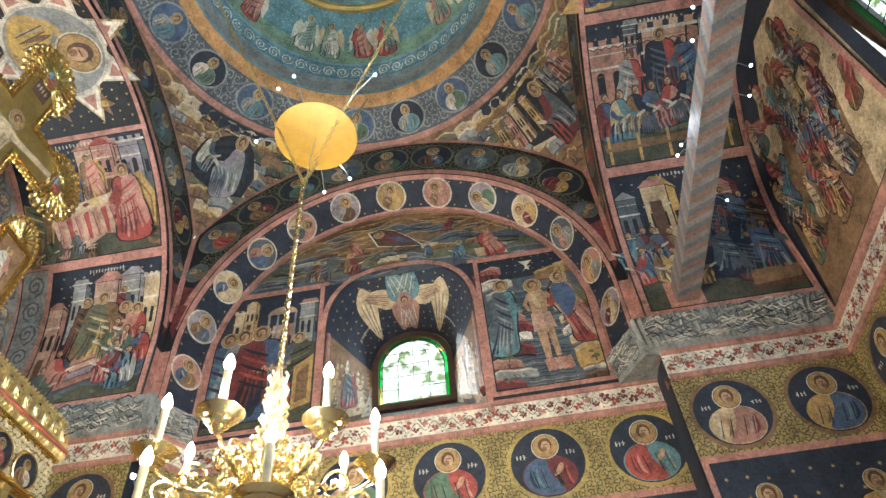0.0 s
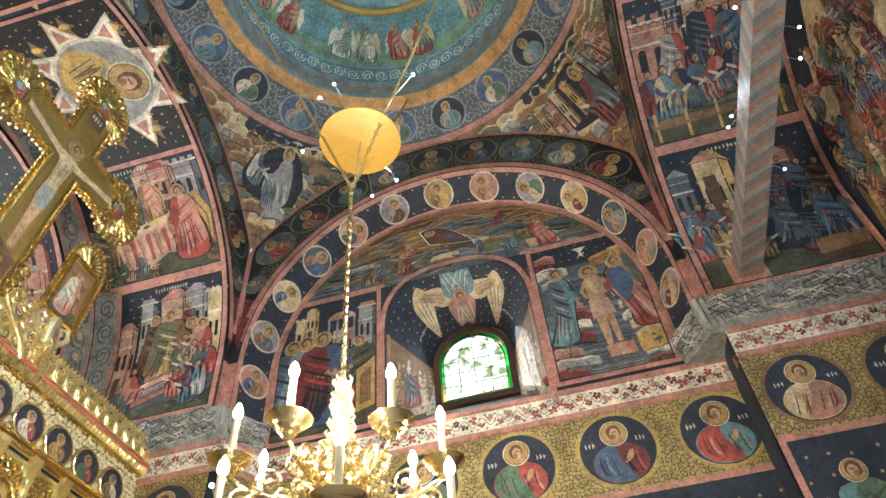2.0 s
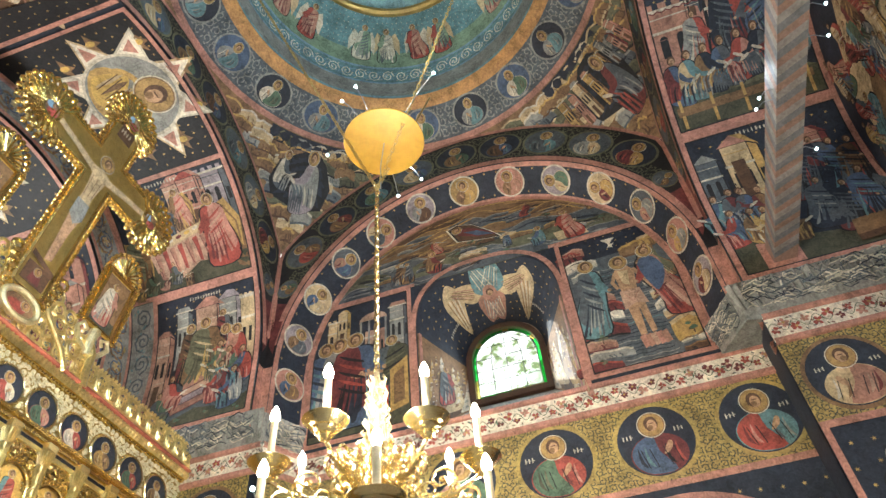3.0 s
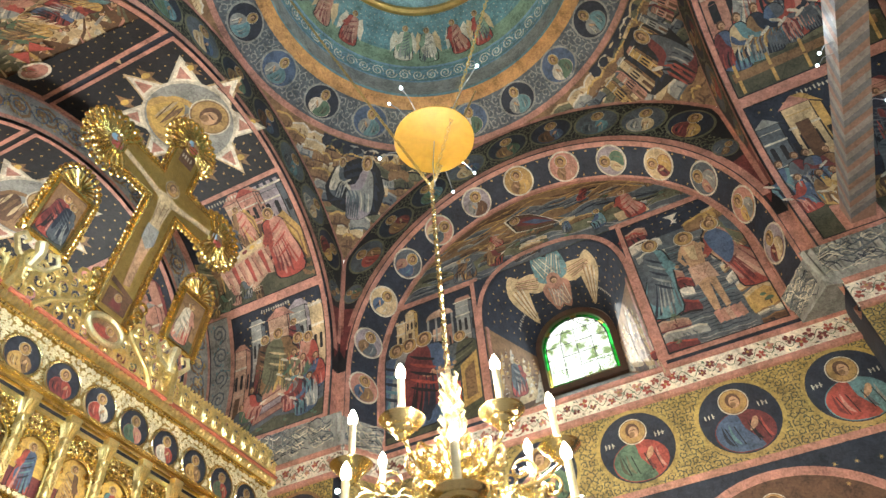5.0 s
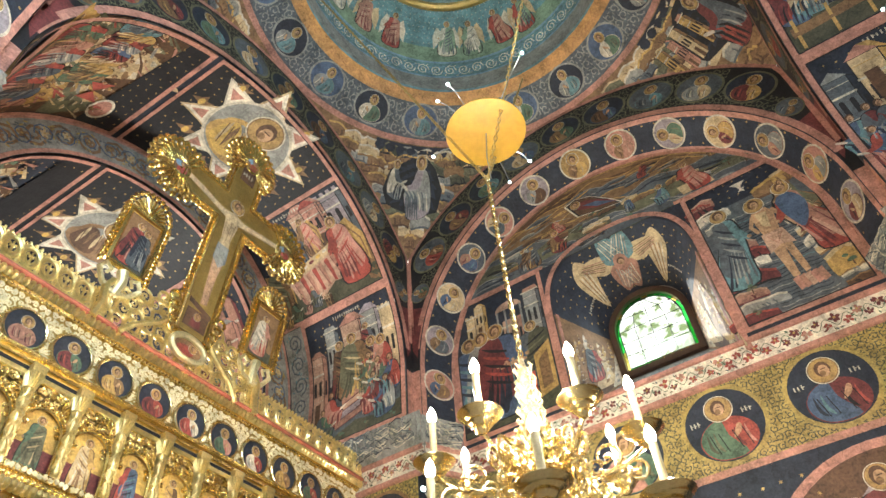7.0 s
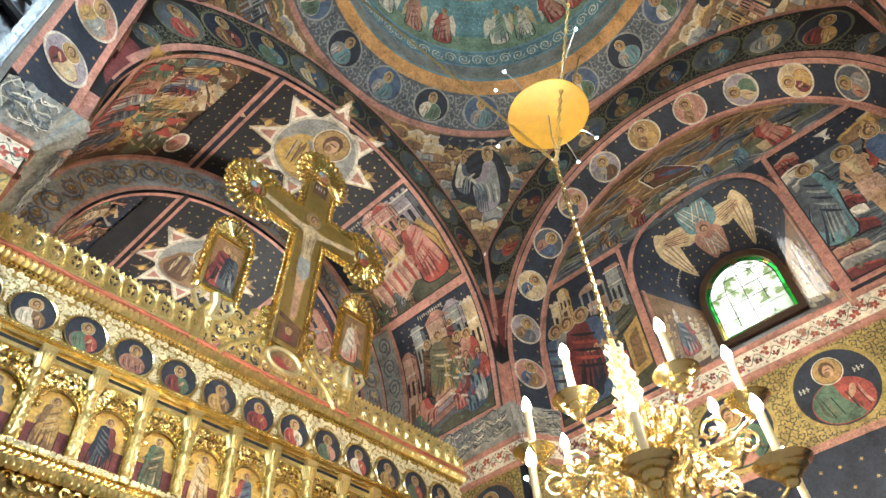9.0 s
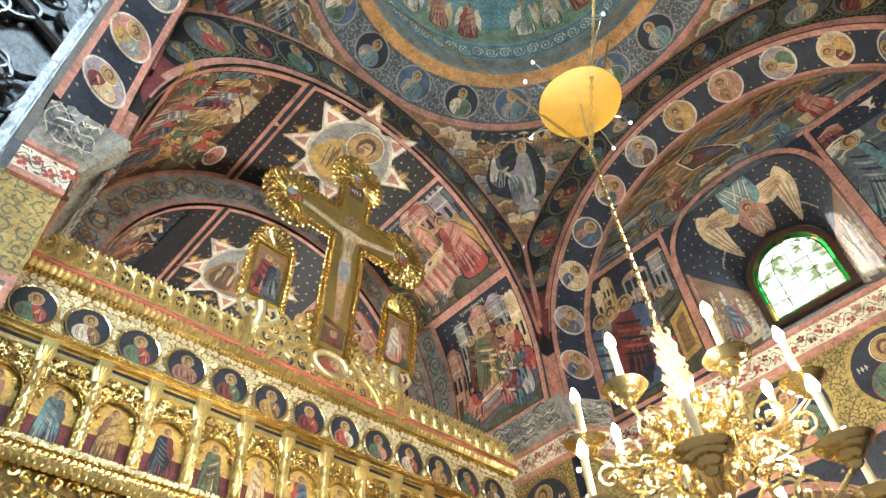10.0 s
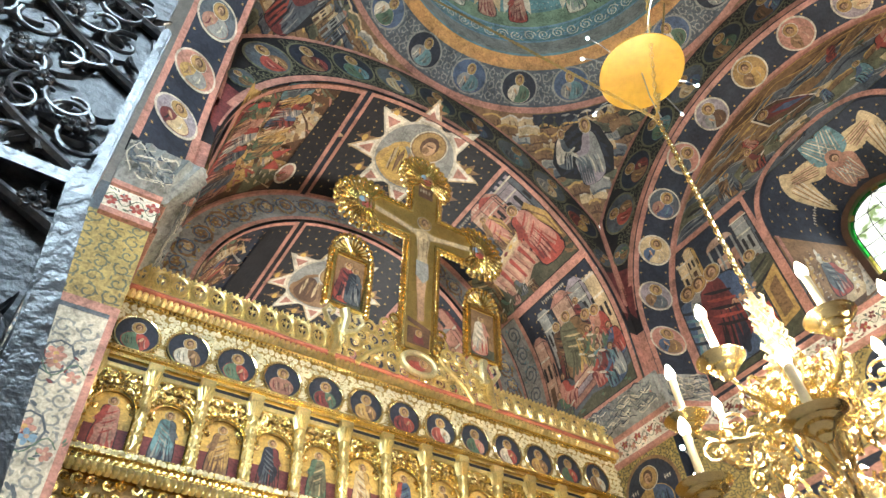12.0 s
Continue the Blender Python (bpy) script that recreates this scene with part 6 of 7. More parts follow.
def arched_window(name, put, half, bottom, spring, label, frame_w=0.07):
    """put(u, z, d): place of a point of the window plane, d metres outwards."""
    win = empty(name, label, "window", "structure")
    a, b = outline_arch(half + frame_w, bottom - frame_w, spring), outline_arch(half, bottom, spring)
    k, sh = len(a), Shape()
    rings = [[put(u, z, d) for u, z in ring] for ring, d in ((a, 0.06), (a, -0.05), (b, -0.05), (b, 0.06))]
    sh.add([p for r in rings for p in r], [(j * k + i, j * k + (i + 1) % k, ((j + 1) % 4) * k + (i + 1) % k, ((j + 1) % 4) * k + i) for j in range(4) for i in range(k)])
    sh.build("window_frame", WOOD_DARK, win, "dark brown arched wooden frame")
    far = outline_arch(half + frame_w + .16, bottom - frame_w - .10, spring + .02)
    sh = Shape()
    rings = [[put(u, z, d) for u, z in ring] for ring, d in ((a, 0.02), (far, 0.02), (far, 0.06), (a, 0.06))]
    sh.add([p for r in rings for p in r], [(j * k + i, j * k + (i + 1) % k, ((j + 1) % 4) * k + (i + 1) % k, ((j + 1) % 4) * k + i) for j in range(4) for i in range(k)])
    sh.build("window_surround", WALLPAINT, win, "plaster round the frame")
    inner = outline_arch(half * 0.90, bottom + half * 0.10, spring)
    rng = random.Random(5)
    for i in range(k):
        j = (i + 1) % k
        sh = Shape().add([put(*b[i], 0), put(*b[j], 0), put(*inner[j], 0), put(*inner[i], 0)], [(0, 1, 2, 3)])
        pane = sh.build("pane", PANE_AMBER if i % 5 == 0 else PANE_GREEN, win, smooth=False)
        pane.visible_shadow = False
    lead = Shape()
    lead.tube([put(u, z, -.005) for u, z in inner], 0.006, 5, closed=True)
    for i in range(k):
        lead.tube([put(*b[i], -.005), put(*inner[i], -.005)], 0.004, 4)
    rows, cols_ = 5, 4
    iz = span(bottom + half * .10, spring + half * .90, rows)
    for r in range(rows):
        z0, z1 = iz[r], iz[r + 1]

        def wid(z):
            return half * .90 if z <= spring else half * math.sqrt(max(0.0, .90 ** 2 - ((z - spring) / half) ** 2))
        for c in range(cols_):
            q = [(-1 + 2 * (c + e) / cols_) for e in (0, 1)]
            sh = Shape().add([put(q[0] * wid(z0), z0, 0), put(q[1] * wid(z0), z0, 0), put(q[1] * wid(z1) + 1e-4, z1, 0), put(q[0] * wid(z1) - 1e-4, z1, 0)], [(0, 1, 2, 3)])
            pane = sh.build("pane", PANE_CLEAR, win, smooth=False)
            pane.visible_shadow = False
            lead.tube([put(q[1] * wid(z0), z0, -.005), put(q[1] * wid(z1), z1, -.005)], 0.0055, 4)
        lead.tube([put(-wid(z1), z1, -.005), put(wid(z1), z1, -.005)], 0.0055, 4)
    lead.build("lead_strip", LEAD, win, "dark lead strips")
    return win


arched_window("window_1", lambda u, z, d: Vector((GLASS_X + d, NY - u, z)), 0.40, 5.88, 6.38, "small arched stained-glass window, clear with green border")
arched_window("window_2", lambda u, z, d: Vector(((WX0 + WX1) / 2 + u, WEST_WALL - 0.12 - d, z)), 0.30, WZ0 + 0.08, WZ1 - .4, "bright arched window in the west wall", 0.05)
for place, name in (((14.0, 2.0, 12.0), "backdrop"), ((2.4, -14.0, 13.0), "backdrop")):
    m = bpy.data.materials.get("bright_sky_and_leaves")
    if not m:
        m = bpy.data.materials.new("bright_sky_and_leaves")
        m.use_nodes = True
        n, l = m.node_tree.nodes, m.node_tree.links
        nz, rp, em = n.new("ShaderNodeTexNoise"), n.new("ShaderNodeValToRGB"), n.new("ShaderNodeEmission")
        nz.inputs["Scale"].default_value, nz.inputs["Detail"].default_value = 3.4, 3
        rp.color_ramp.elements[0].position, rp.color_ramp.elements[0].color = 0.40, (0.13, 0.19, 0.05, 1)
        rp.color_ramp.elements[1].position, rp.color_ramp.elements[1].color = 0.56, (1.0, 1.0, 0.97, 1)
        co = n.new("ShaderNodeTexCoord")
        l.new(co.outputs["Object"], nz.inputs["Vector"])
        l.new(nz.outputs[0], rp.inputs[0])
        l.new(rp.outputs[0], em.inputs[0])
        em.inputs[1].default_value = 2.2
        l.new(em.outputs[0], n["Material Output"].inputs[0])
    sh = Shape()
    if place[0] > 5:
        sh.add([(place[0], -8, 2), (place[0], 12, 2), (place[0], 12, 22), (place[0], -8, 22)], [(0, 1, 2, 3)])
    else:
        sh.add([(-8, place[1], 2), (12, place[1], 2), (12, place[1], 45), (-8, place[1], 45)], [(0, 1, 2, 3)])
    bd = tagged(sh.build(name, m, smooth=False), "bright sky and leaves outside the window", "backdrop", kind="structure")
    bd.visible_shadow = False


# ---- altar screen ----
def spiral(cx, cz, r, turns, start, k=16, hand=1, y=0.0):
    return [(cx + r * (1 - .85 * t) * math.cos(start + hand * 6.283 * turns * t), y, cz + r * (1 - .85 * t) * math.sin(start + hand * 6.283 * turns * t)) for t in span(0, 1, k)]


def scroll_pair(sh, cx, z0, w, h, thick, y):
    """Two mirrored spirals with a leaf between, as one piece of carved openwork."""
    for s in (-1, 1):
        sh.tube([(cx + s * (x - cx), yy, z) for x, yy, z in spiral(cx + w * .25, z0 + h * .45, w * .21, 1.35, math.pi, 16, -1, y)], lambda t: thick * (1.25 - .6 * t), 5)
        sh.tube([(cx + s * w * .04, y, z0), (cx + s * w * .12, y - .01, z0 + h * .12), (cx + s * w * .3, y, z0 + h * .06), (cx + s * w * .46, y, z0 + h * .3)], thick, 5)
        sh.tube([(cx + s * w * .48, y, z0 + h * .1), (cx + s * w * .47, y - .01, z0 + h * .55), (cx + s * w * .36, y, z0 + h * .85), (cx + s * w * .2, y, z0 + h * .95)], lambda t: thick * (1.2 - .7 * t), 5)
        sh.ball((cx + s * w * .25, y - .008, z0 + h * .45), thick * 1.5, 6)
    sh.tube([(cx, y, z0), (cx, y - .012, z0 + h * .5), (cx, y, z0 + h * 1.02)], lambda t: thick * (1.6 - 1.0 * abs(t - .4)), 5)
    sh.ball((cx, y, z0 + h * 1.02), thick * 1.4, 6)


def filigree(sh, x0, x1, z0, z1, cell, y, thick, rng, clear=lambda x, z: True):
    nx, nz = max(1, round((x1 - x0) / cell)), max(1, round((z1 - z0) / cell))
    for i in range(nx):
        for j in range(nz):
            cx, cz = x0 + (i + .5 + .22 * (-1) ** j) * (x1 - x0) / nx + rng.uniform(-.1, .1) * cell, z0 + (j + .5) * (z1 - z0) / nz
            if not clear(cx, cz):
                continue
            sh.tube(spiral(cx, cz, cell * .46, 1.3, rng.uniform(0, 6.28), 9, rng.choice((-1, 1)), y + rng.uniform(-.006, .004)), lambda t: thick * (1.3 - .6 * t), 4)


screen = empty("altar_screen", "tall gilded carved wooden altar screen with rows of icons", "altar screen", place=(0, 0, 0))
SX0, SX1 = 0.25, 5.09
# backing carries the shade of the carving's gaps in its colour
Shape().box(SX0, SX1, ICON_Y + 0.03, ICON_Y + 0.14, 0, 5.06).build("body", GOLD_DEEP, screen, "gilded timber backing", False)
sh = Shape().box(SX0, SX1, ICON_Y - .060, ICON_Y + .12, 5.066, 5.112)
sh.tube([(SX0, ICON_Y - .061, 5.089), (SX1, ICON_Y - .061, 5.089)], .018, 8)
sh.build("red_moulding", CORAL_GLOSS, screen, "coral painted moulding", False)
sh = Shape()
prof = [(.02, 4.985), (-.008, 4.988), (-.014, 5.0), (-.022, 5.02), (-.030, 5.04), (-.040, 5.064), (.0, 5.065)]
sh.grid(lambda x, k: Vector((x, ICON_Y + prof[k][0], prof[k][1])), (SX0, SX1), range(len(prof)))
sh.build("cornice", GOLD, screen)


def tongues(name, z0, z1, y0, y1, pitch, label):
    """A row of overlapping rounded tongues that hang from a moulding."""
    row = Shape()
    for i in range(int((SX1 - SX0) / pitch)):
        x = SX0 + (i + .5) * pitch
        row.tube([(x, y0, z0), (x, y0 - .004, z0 - (z0 - z1) * .4), (x, y1, z1 + .004), (x, y1 + .004, z1)], lambda t: pitch * (.40 + .14 * math.sin(math.pi * min(1, t + .15))), 7)
        row.ball((x + pitch / 2, (y0 + y1) / 2 - .012, (z0 + z1) / 2 - .012), pitch * .2, 5)
    return tagged(row.build(name, GOLD_LIT, screen, label), kind="stuff")


tongues("scalloped_moulding", 5.060, 5.010, ICON_Y - .050, ICON_Y - .036, .044, "row of small gilded tongues")
sh = Shape()
for i in range(150):
    sh.ball((SX0 + .016 + i * .0321, ICON_Y - .016, 4.992), .012, 5)
tagged(sh.build("beading", GOLD_BRIGHT, screen, "row of small gilded beads"), kind="stuff")
rng = random.Random(3)
PITCH, N = 0.3585, 13
RX = [0.44 + PITCH * i for i in range(N)]
RX = [x for x in RX if x < SX1 - .1]
fil = Shape()
for i, x in enumerate(RX):
    ring = Shape().tube([(x + .150 * math.cos(a), ICON_Y - .012, 4.73 + .150 * math.sin(a)) for a in span(0, 6.2832, 28)[:-1]], .011, 6, closed=True)
    for q in range(44):
        a = q * 2 * math.pi / 44
        ring.ball((x + .166 * math.cos(a), ICON_Y - .004, 4.73 + .166 * math.sin(a)), .0085, 5)
    fr_ob = ring.build("roundel", GOLD_BRIGHT, screen, "round icon with gilded frame")
    f = Fresco(lambda u, v, off=0.0: Vector((x + u, ICON_Y - .004 - off * .5, 4.73 + v)), 200 + i)
    f.bust(0, 0, .145, 1, ("red", "umber", "red", "rose", "green", "umber", "red", "pale", "coral", "red", "umber", "red", "pale")[i % 13], ("green", "pale", "green", "rose", "wine", "ochre", "wine", "red", "green", "pale", "ochre", "green", "umber")[i % 13], "navy", "navy", 1.0, False)
    f.build("icon_painting", fr_ob)
    for s in (-1, 1):
        for dz in (.135, -.135):
            fil.tube(spiral(x + s * .152, 4.73 + dz, .042, 1.3, rng.uniform(0, 6), 10, s, ICON_Y + .012), lambda t: .006 * (1.3 - .6 * t), 5)
            fil.tube(spiral(x + s * .168, 4.73 + dz * .42, .03, 1.2, rng.uniform(0, 6), 9, -s, ICON_Y + .012), lambda t: .0055 * (1.3 - .6 * t), 5)
filigree(fil, SX0, SX1, 4.585, 4.985, .052, ICON_Y + .010, .0075, rng, lambda x, z: min(math.hypot(x - c, z - 4.73) for c in RX) > .168)
tagged(fil.build("filigree", LACE, screen, "cream and gold openwork between the roundels"), kind="stuff")
Shape().box(SX0, SX1, ICON_Y + .018, ICON_Y + .029, 4.58, 4.985).build("backing_panel", GOLD_PLATE, screen, "dull gold ground of the roundel band", False)
sh = Shape()
sh.box(SX0, SX1, ICON_Y - .055, ICON_Y + .03, 4.545, 4.58).box(SX0, SX1, ICON_Y - .035, ICON_Y + .03, 4.51, 4.545)
for i in range(160):
    sh.ball((SX0 + .015 + i * .0302, ICON_Y - .055, 4.562), .011, 5)
sh.build("cornice", GOLD, screen, "gilded beaded cornice", True)
# apostle niches with columns
col_prof = [(.032, 3.83), (.036, 3.86), (.024, 3.875), (.022, 3.90), (.026, 3.96), (.021, 4.02), (.026, 4.10), (.021, 4.17), (.025, 4.24), (.022, 4.31), (.028, 4.33), (.024, 4.35), (.036, 4.40), (.043, 4.43), (.043, 4.455)]
col = None
for i in range(N + 1):
    x = RX[0] - PITCH / 2 + PITCH * i
    if x > SX1:
        continue
    if col is None:
        sh = Shape().lathe(col_prof, 10)
        sh.box(-.048, .048, -.048, .048, 4.455, 4.51)
        for q in (-1, 1):
            for e in (0.0, 2.1, 4.2):
                sh.tube([(.031 * math.cos(q * a + e), .031 * math.sin(q * a + e), 3.88 + .45 * a / 9.4) for a in span(0, 9.4, 26)], .0075, 5)
        for j in range(48):
            a = j * 1.25
            sh.ball((.036 * math.cos(a), .036 * math.sin(a), 3.89 + j * .0092), .0085, 5)
        for j in range(16):
            a = j * .3927
            sh.tube([(.034 * math.cos(a), .034 * math.sin(a), 4.345), (.046 * math.cos(a), .046 * math.sin(a), 4.40), (.058 * math.cos(a), .058 * math.sin(a), 4.44), (.050 * math.cos(a), .050 * math.sin(a), 4.455)], .008, 5)
        col = sh.build("column", GOLD_LIT, screen)
        col.location = (x, ICON_Y - .02, 0)
    else:
        c2 = new("column", col.data)
        c2.parent = screen
        c2.location = (x, ICON_Y - .02, 0)
for i, x in enumerate(RX):
    w = PITCH / 2 - .035
    sh = Shape()
    arc = [(x - w, 3.86), (x - w, 4.05)] + [(x - w * math.cos(a), 4.13 + w * 1.02 * math.sin(a)) for a in span(0, math.pi, 14)] + [(x + w, 4.05), (x + w, 3.86)]
    sh.tube([(u, ICON_Y - .005, v) for u, v in arc], .013, 6)
    for u, v in arc[2:-2]:
        sh.ball((x + (u - x) * 1.13, ICON_Y - .012, 4.13 + (v - 4.13) * 1.13), .0165, 6)
    for u, v in [p for p in arc if p[1] > 4.04]:
        sh.ball((x + (u - x) * 1.30, ICON_Y + .008, 4.13 + (v - 4.13) * 1.30), .011, 5)
    for k in range(5):
        for s in (-1, 1):
            sh.tube(spiral(x + s * (.055 + .024 * k), 4.40 - .028 * k * (k > 1), .026, 1.2, rng.uniform(0, 6), 9, s, ICON_Y + .01), lambda t: .008 * (1.3 - .6 * t), 4)
    sh.tube(spiral(x, 4.385, .03, 1.3, 1.5, 9, 1, ICON_Y + .005), .008, 5)
    filigree(sh, x - w - .02, x + w + .02, 4.28, 4.455, .042, ICON_Y + .016, .009, rng)
    filigree(sh, x - w - .03, x - w + .05, 4.13, 4.30, .040, ICON_Y + .016, .009, rng)
    filigree(sh, x + w - .05, x + w + .03, 4.13, 4.30, .040, ICON_Y + .016, .009, rng)
    nich = sh.build("icon_niche", GOLD, screen, "arched gilded icon niche with an apostle panel")
    f = Fresco(lambda u, v, off=0.0: Vector((x + u, ICON_Y + .028 - off * .6, v)), 230 + i)
    top = [(w * math.cos(a), 4.13 + w * math.sin(a)) for a in span(0, math.pi, 12)]
    f.poly([(-w, 4.0), (w, 4.0)] + top, "gold", 1)
    f.rect(-w, w, 3.84, 4.03, "wine", 2)
    f.robed(0, 3.87, .385, ("red", "slate", "umber", "wine", "green", "ochre", "red", "brown", "teal", "red", "umber", "blue", "red")[i % 13], ("coral", "teal", "ochre", "navy", "olive", "sand", "blue", "ochre", "red", "wine", "ochre", "red", "green")[i % 13], 4, True, 0, 1.0, 1 if i % 2 else -1)
    f.build("icon_painting", nich, "painted gold and dark red icon panel")
    Shape().box(x - w - .03, x + w + .03, ICON_Y - .006, ICON_Y + .029, 4.440, 4.509).build("frieze", GOLD_LIT, screen, "", False)
    Shape().box(x - w + .012, x + w - .012, ICON_Y - .012, ICON_Y - .0065, 4.470, 4.494).build("dark_strip", PAINT["black"], screen, "dark strip above the niche", False)
sh = Shape()
sh.box(SX0, SX1, ICON_Y - .09, ICON_Y + .03, 3.79, 3.835).box(SX0, SX1, ICON_Y - .06, ICON_Y + .03, 3.75, 3.79).box(SX0, SX1, ICON_Y - .03, ICON_Y + .03, 3.70, 3.75)
for i in range(120):
    sh.ball((SX0 + .02 + i * .0405, ICON_Y - .065, 3.77), .015, 5)
sh.build("ledge", GOLD, screen, "projecting gilded ledge under the niches")
tongues("scalloped_moulding", 3.745, 3.695, ICON_Y - .055, ICON_Y - .030, .042, "row of small gilded tongues")
sh = Shape()
filigree(sh, SX0, SX1, 3.792, 3.834, .036, ICON_Y - .094, .0065, rng)
tagged(sh.build("filigree", LACE, screen, "pale lace along the ledge"), kind="stuff")
sh = Shape()
filigree(sh, SX0, SX1, 3.30, 3.70, .082, ICON_Y, .010, rng)
tagged(sh.build("filigree", GOLD, screen, "dense gilded scrollwork under the ledge"), kind="stuff")
# crest
unit = Shape()
UW = .1425
for c in (-UW / 2, UW / 2):
    unit.tube([(c + .060 * math.cos(w), .0, .085 + .070 * math.sin(w)) for w in span(0, 6.2832, 18)[:-1]], .0155, 6, closed=True)
    unit.tube([(c, -.006, .015), (c, -.012, .06), (c, -.006, .125)], lambda t: .011 * (1.2 - .6 * t), 5)
    for s in (-1, 1):
        unit.tube([(c + s * x, -.004, z) for x, z in ((.0, .035), (.030, .055), (.040, .085), (.028, .108), (.012, .10), (.016, .085))], lambda t: .0095 * (1.2 - .5 * t), 5)
        unit.tube([(c + s * x, .0, z) for x, z in ((.066, .0), (.060, .03), (.070, .06))], .010, 5)
        unit.tube([(c + s * x, .0, z) for x, z in ((.070, .10), (.060, .15), (.040, .175), (.020, .165), (.028, .150))], lambda t: .0115 * (1.2 - .5 * t), 5)
        unit.ball((c + s * .045, -.006, .178), .013, 6)
    unit.ball((c, -.004, .178), .017, 6)
    unit.ball((c + UW / 2, -.004, .165), .012, 6)
    unit.ball((c, -.014, .085), .013, 6)
unit.box(-.1425, .1425, -.012, .012, -.012, .006)
unit_me = None
xs = [SX0 + .15 + .285 * k for k in range(6)] + [SX1 - .15 - .285 * k for k in range(6)]
for x in xs:
    if unit_me is None:
        ob = unit.build("crest_piece", GOLD_LIT, screen, "openwork gilded scroll crest")
        unit_me = ob.data
    else:
        ob = new("crest_piece", unit_me)
        ob.parent = screen
    ob.location = (x, ICON_Y - .045, 5.124)
    ob.scale = (1, 1, 1.22)
mid = Shape()
rng = random.Random(12)
for row, (z, half, r) in enumerate(((5.17, .82, .070), (5.29, .80, .068), (5.41, .72, .066), (5.52, .54, .062), (5.62, .36, .058), (5.71, .24, .052))):
    n = int(2 * half / (r * 1.75))
    for k in range(n):
        x = CX - half + (k + .5) * 2 * half / n
        y = ICON_Y - .05 + rng.uniform(-.015, .015)
        mid.tube([(x + r * .95 * math.cos(w), y, z + r * 1.05 * math.sin(w)) for w in span(0, 6.2832, 14)[:-1]], .0150, 6, closed=True)
        mid.tube(spiral(x, z, r * .55, 1.1, rng.uniform(0, 6), 10, rng.choice((-1, 1)), y), lambda t: .009 * (1.2 - .6 * t), 5)
        for q in range(4):
            a = rng.uniform(0, 6.28)
            mid.ball((x + r * .95 * math.cos(a), y - .012, z + r * .95 * math.sin(a)), .013, 6)
for s in (-1, 1):
    mid.tube([(CX + s * .83, ICON_Y - .06, 5.07), (CX + s * .80, ICON_Y - .075, 5.22), (CX + s * .82, ICON_Y - .07, 5.36), (CX + s * .77, ICON_Y - .06, 5.47), (CX + s * .70, ICON_Y - .06, 5.50), (CX + s * .67, ICON_Y - .06, 5.45), (CX + s * .71, ICON_Y - .06, 5.42)], lambda t: .038 - .02 * t, 8)
    mid.tube([(CX + s * .60, ICON_Y - .06, 5.07), (CX + s * .5, ICON_Y - .075, 5.2), (CX + s * .3, ICON_Y - .07, 5.36), (CX + s * .15, ICON_Y - .06, 5.56)], lambda t: .03 - .012 * t, 8)
mid.build("crest_centre", GOLD_LIT, screen, "tall gilded scrollwork below the cross")
oval = Shape().tube([(CX + .17 * math.cos(a), ICON_Y - .10, 5.26 + .11 * math.sin(a)) for a in span(0, 6.2832, 24)[:-1]], .028, 7, closed=True)
ov = oval.build("oval_icon", GOLD_PALE, screen, "small oval icon in a gilded frame")
f = Fresco(lambda u, v, off=0.0: Vector((CX + u, ICON_Y - .085 - off, 5.26 + v)), 260)
f.ell(0, 0, .16, .10, "umber", 1)
f.ell(-.02, -.02, .09, .05, "red", 2)
f.head(.05, .02, .025, 3)
f.build("icon_painting", ov)

# crucifix on the screen, leaning forward
LEAN = radians(8.5)


def leaning(u, v, w=0.0):
    """u to the south, v up along the leaning plane, w towards the nave."""
    return Vector((CX + u, ICON_Y - .02 - math.sin(LEAN) * v - math.cos(LEAN) * w, 5.3 + math.cos(LEAN) * v - math.sin(LEAN) * w))


def beads(sh, pts, r, step, w):
    for (a, b), (c, d) in zip(pts, pts[1:]):
        n = max(1, round(math.hypot(c - a, d - b) / step))
        for k in range(n):
            sh.ball(leaning(a + (c - a) * k / n, b + (d - b) * k / n, w), r, 6)


cross = empty("crucifix", "large gilded crucifix with rosette ends standing on the altar screen", "crucifix")
CV, AW, S_ = 1.58, 0.165, 0.155
outline = [(-S_, .12), (-S_, CV - AW), (-.64, CV - AW), (-.64, CV + AW), (-S_, CV + AW), (-S_, CV + .66), (S_, CV + .66), (S_, CV + AW), (.64, CV + AW), (.64, CV - AW), (S_, CV - AW), (S_, .12)]
sh = Shape()
for a, b, c, d in ((-S_, S_, .12, CV + .66), (-.64, -S_, CV - AW, CV + AW), (S_, .64, CV - AW, CV + AW)):
    p = [leaning(u, v, w) for w in (0, .04) for u, v in ((a, c), (b, c), (b, d), (a, d))]
    sh.add(p, [(3, 2, 1, 0), (4, 5, 6, 7), (0, 1, 5, 4), (1, 2, 6, 5), (2, 3, 7, 6), (3, 0, 4, 7)])
sh.build("cross_body", GOLD_PLATE, cross, "engraved dull gold cross board", False)
sh = Shape()
big = [(u + (.045 if u > 0 else -.045), v + (.045 if (abs(u) > .5 and v > CV) or v > CV + .6 else (-.045 if abs(u) > .5 else (.045 if v > CV else -.045)))) for u, v in outline]
sh.tube([leaning(u, v, .035) for u, v in outline + outline[:1]], .022, 6)
beads(sh, big + big[:1], .026, .05, .03)
sh.build("beaded_edge", GOLD, cross, "beaded gilded edge")
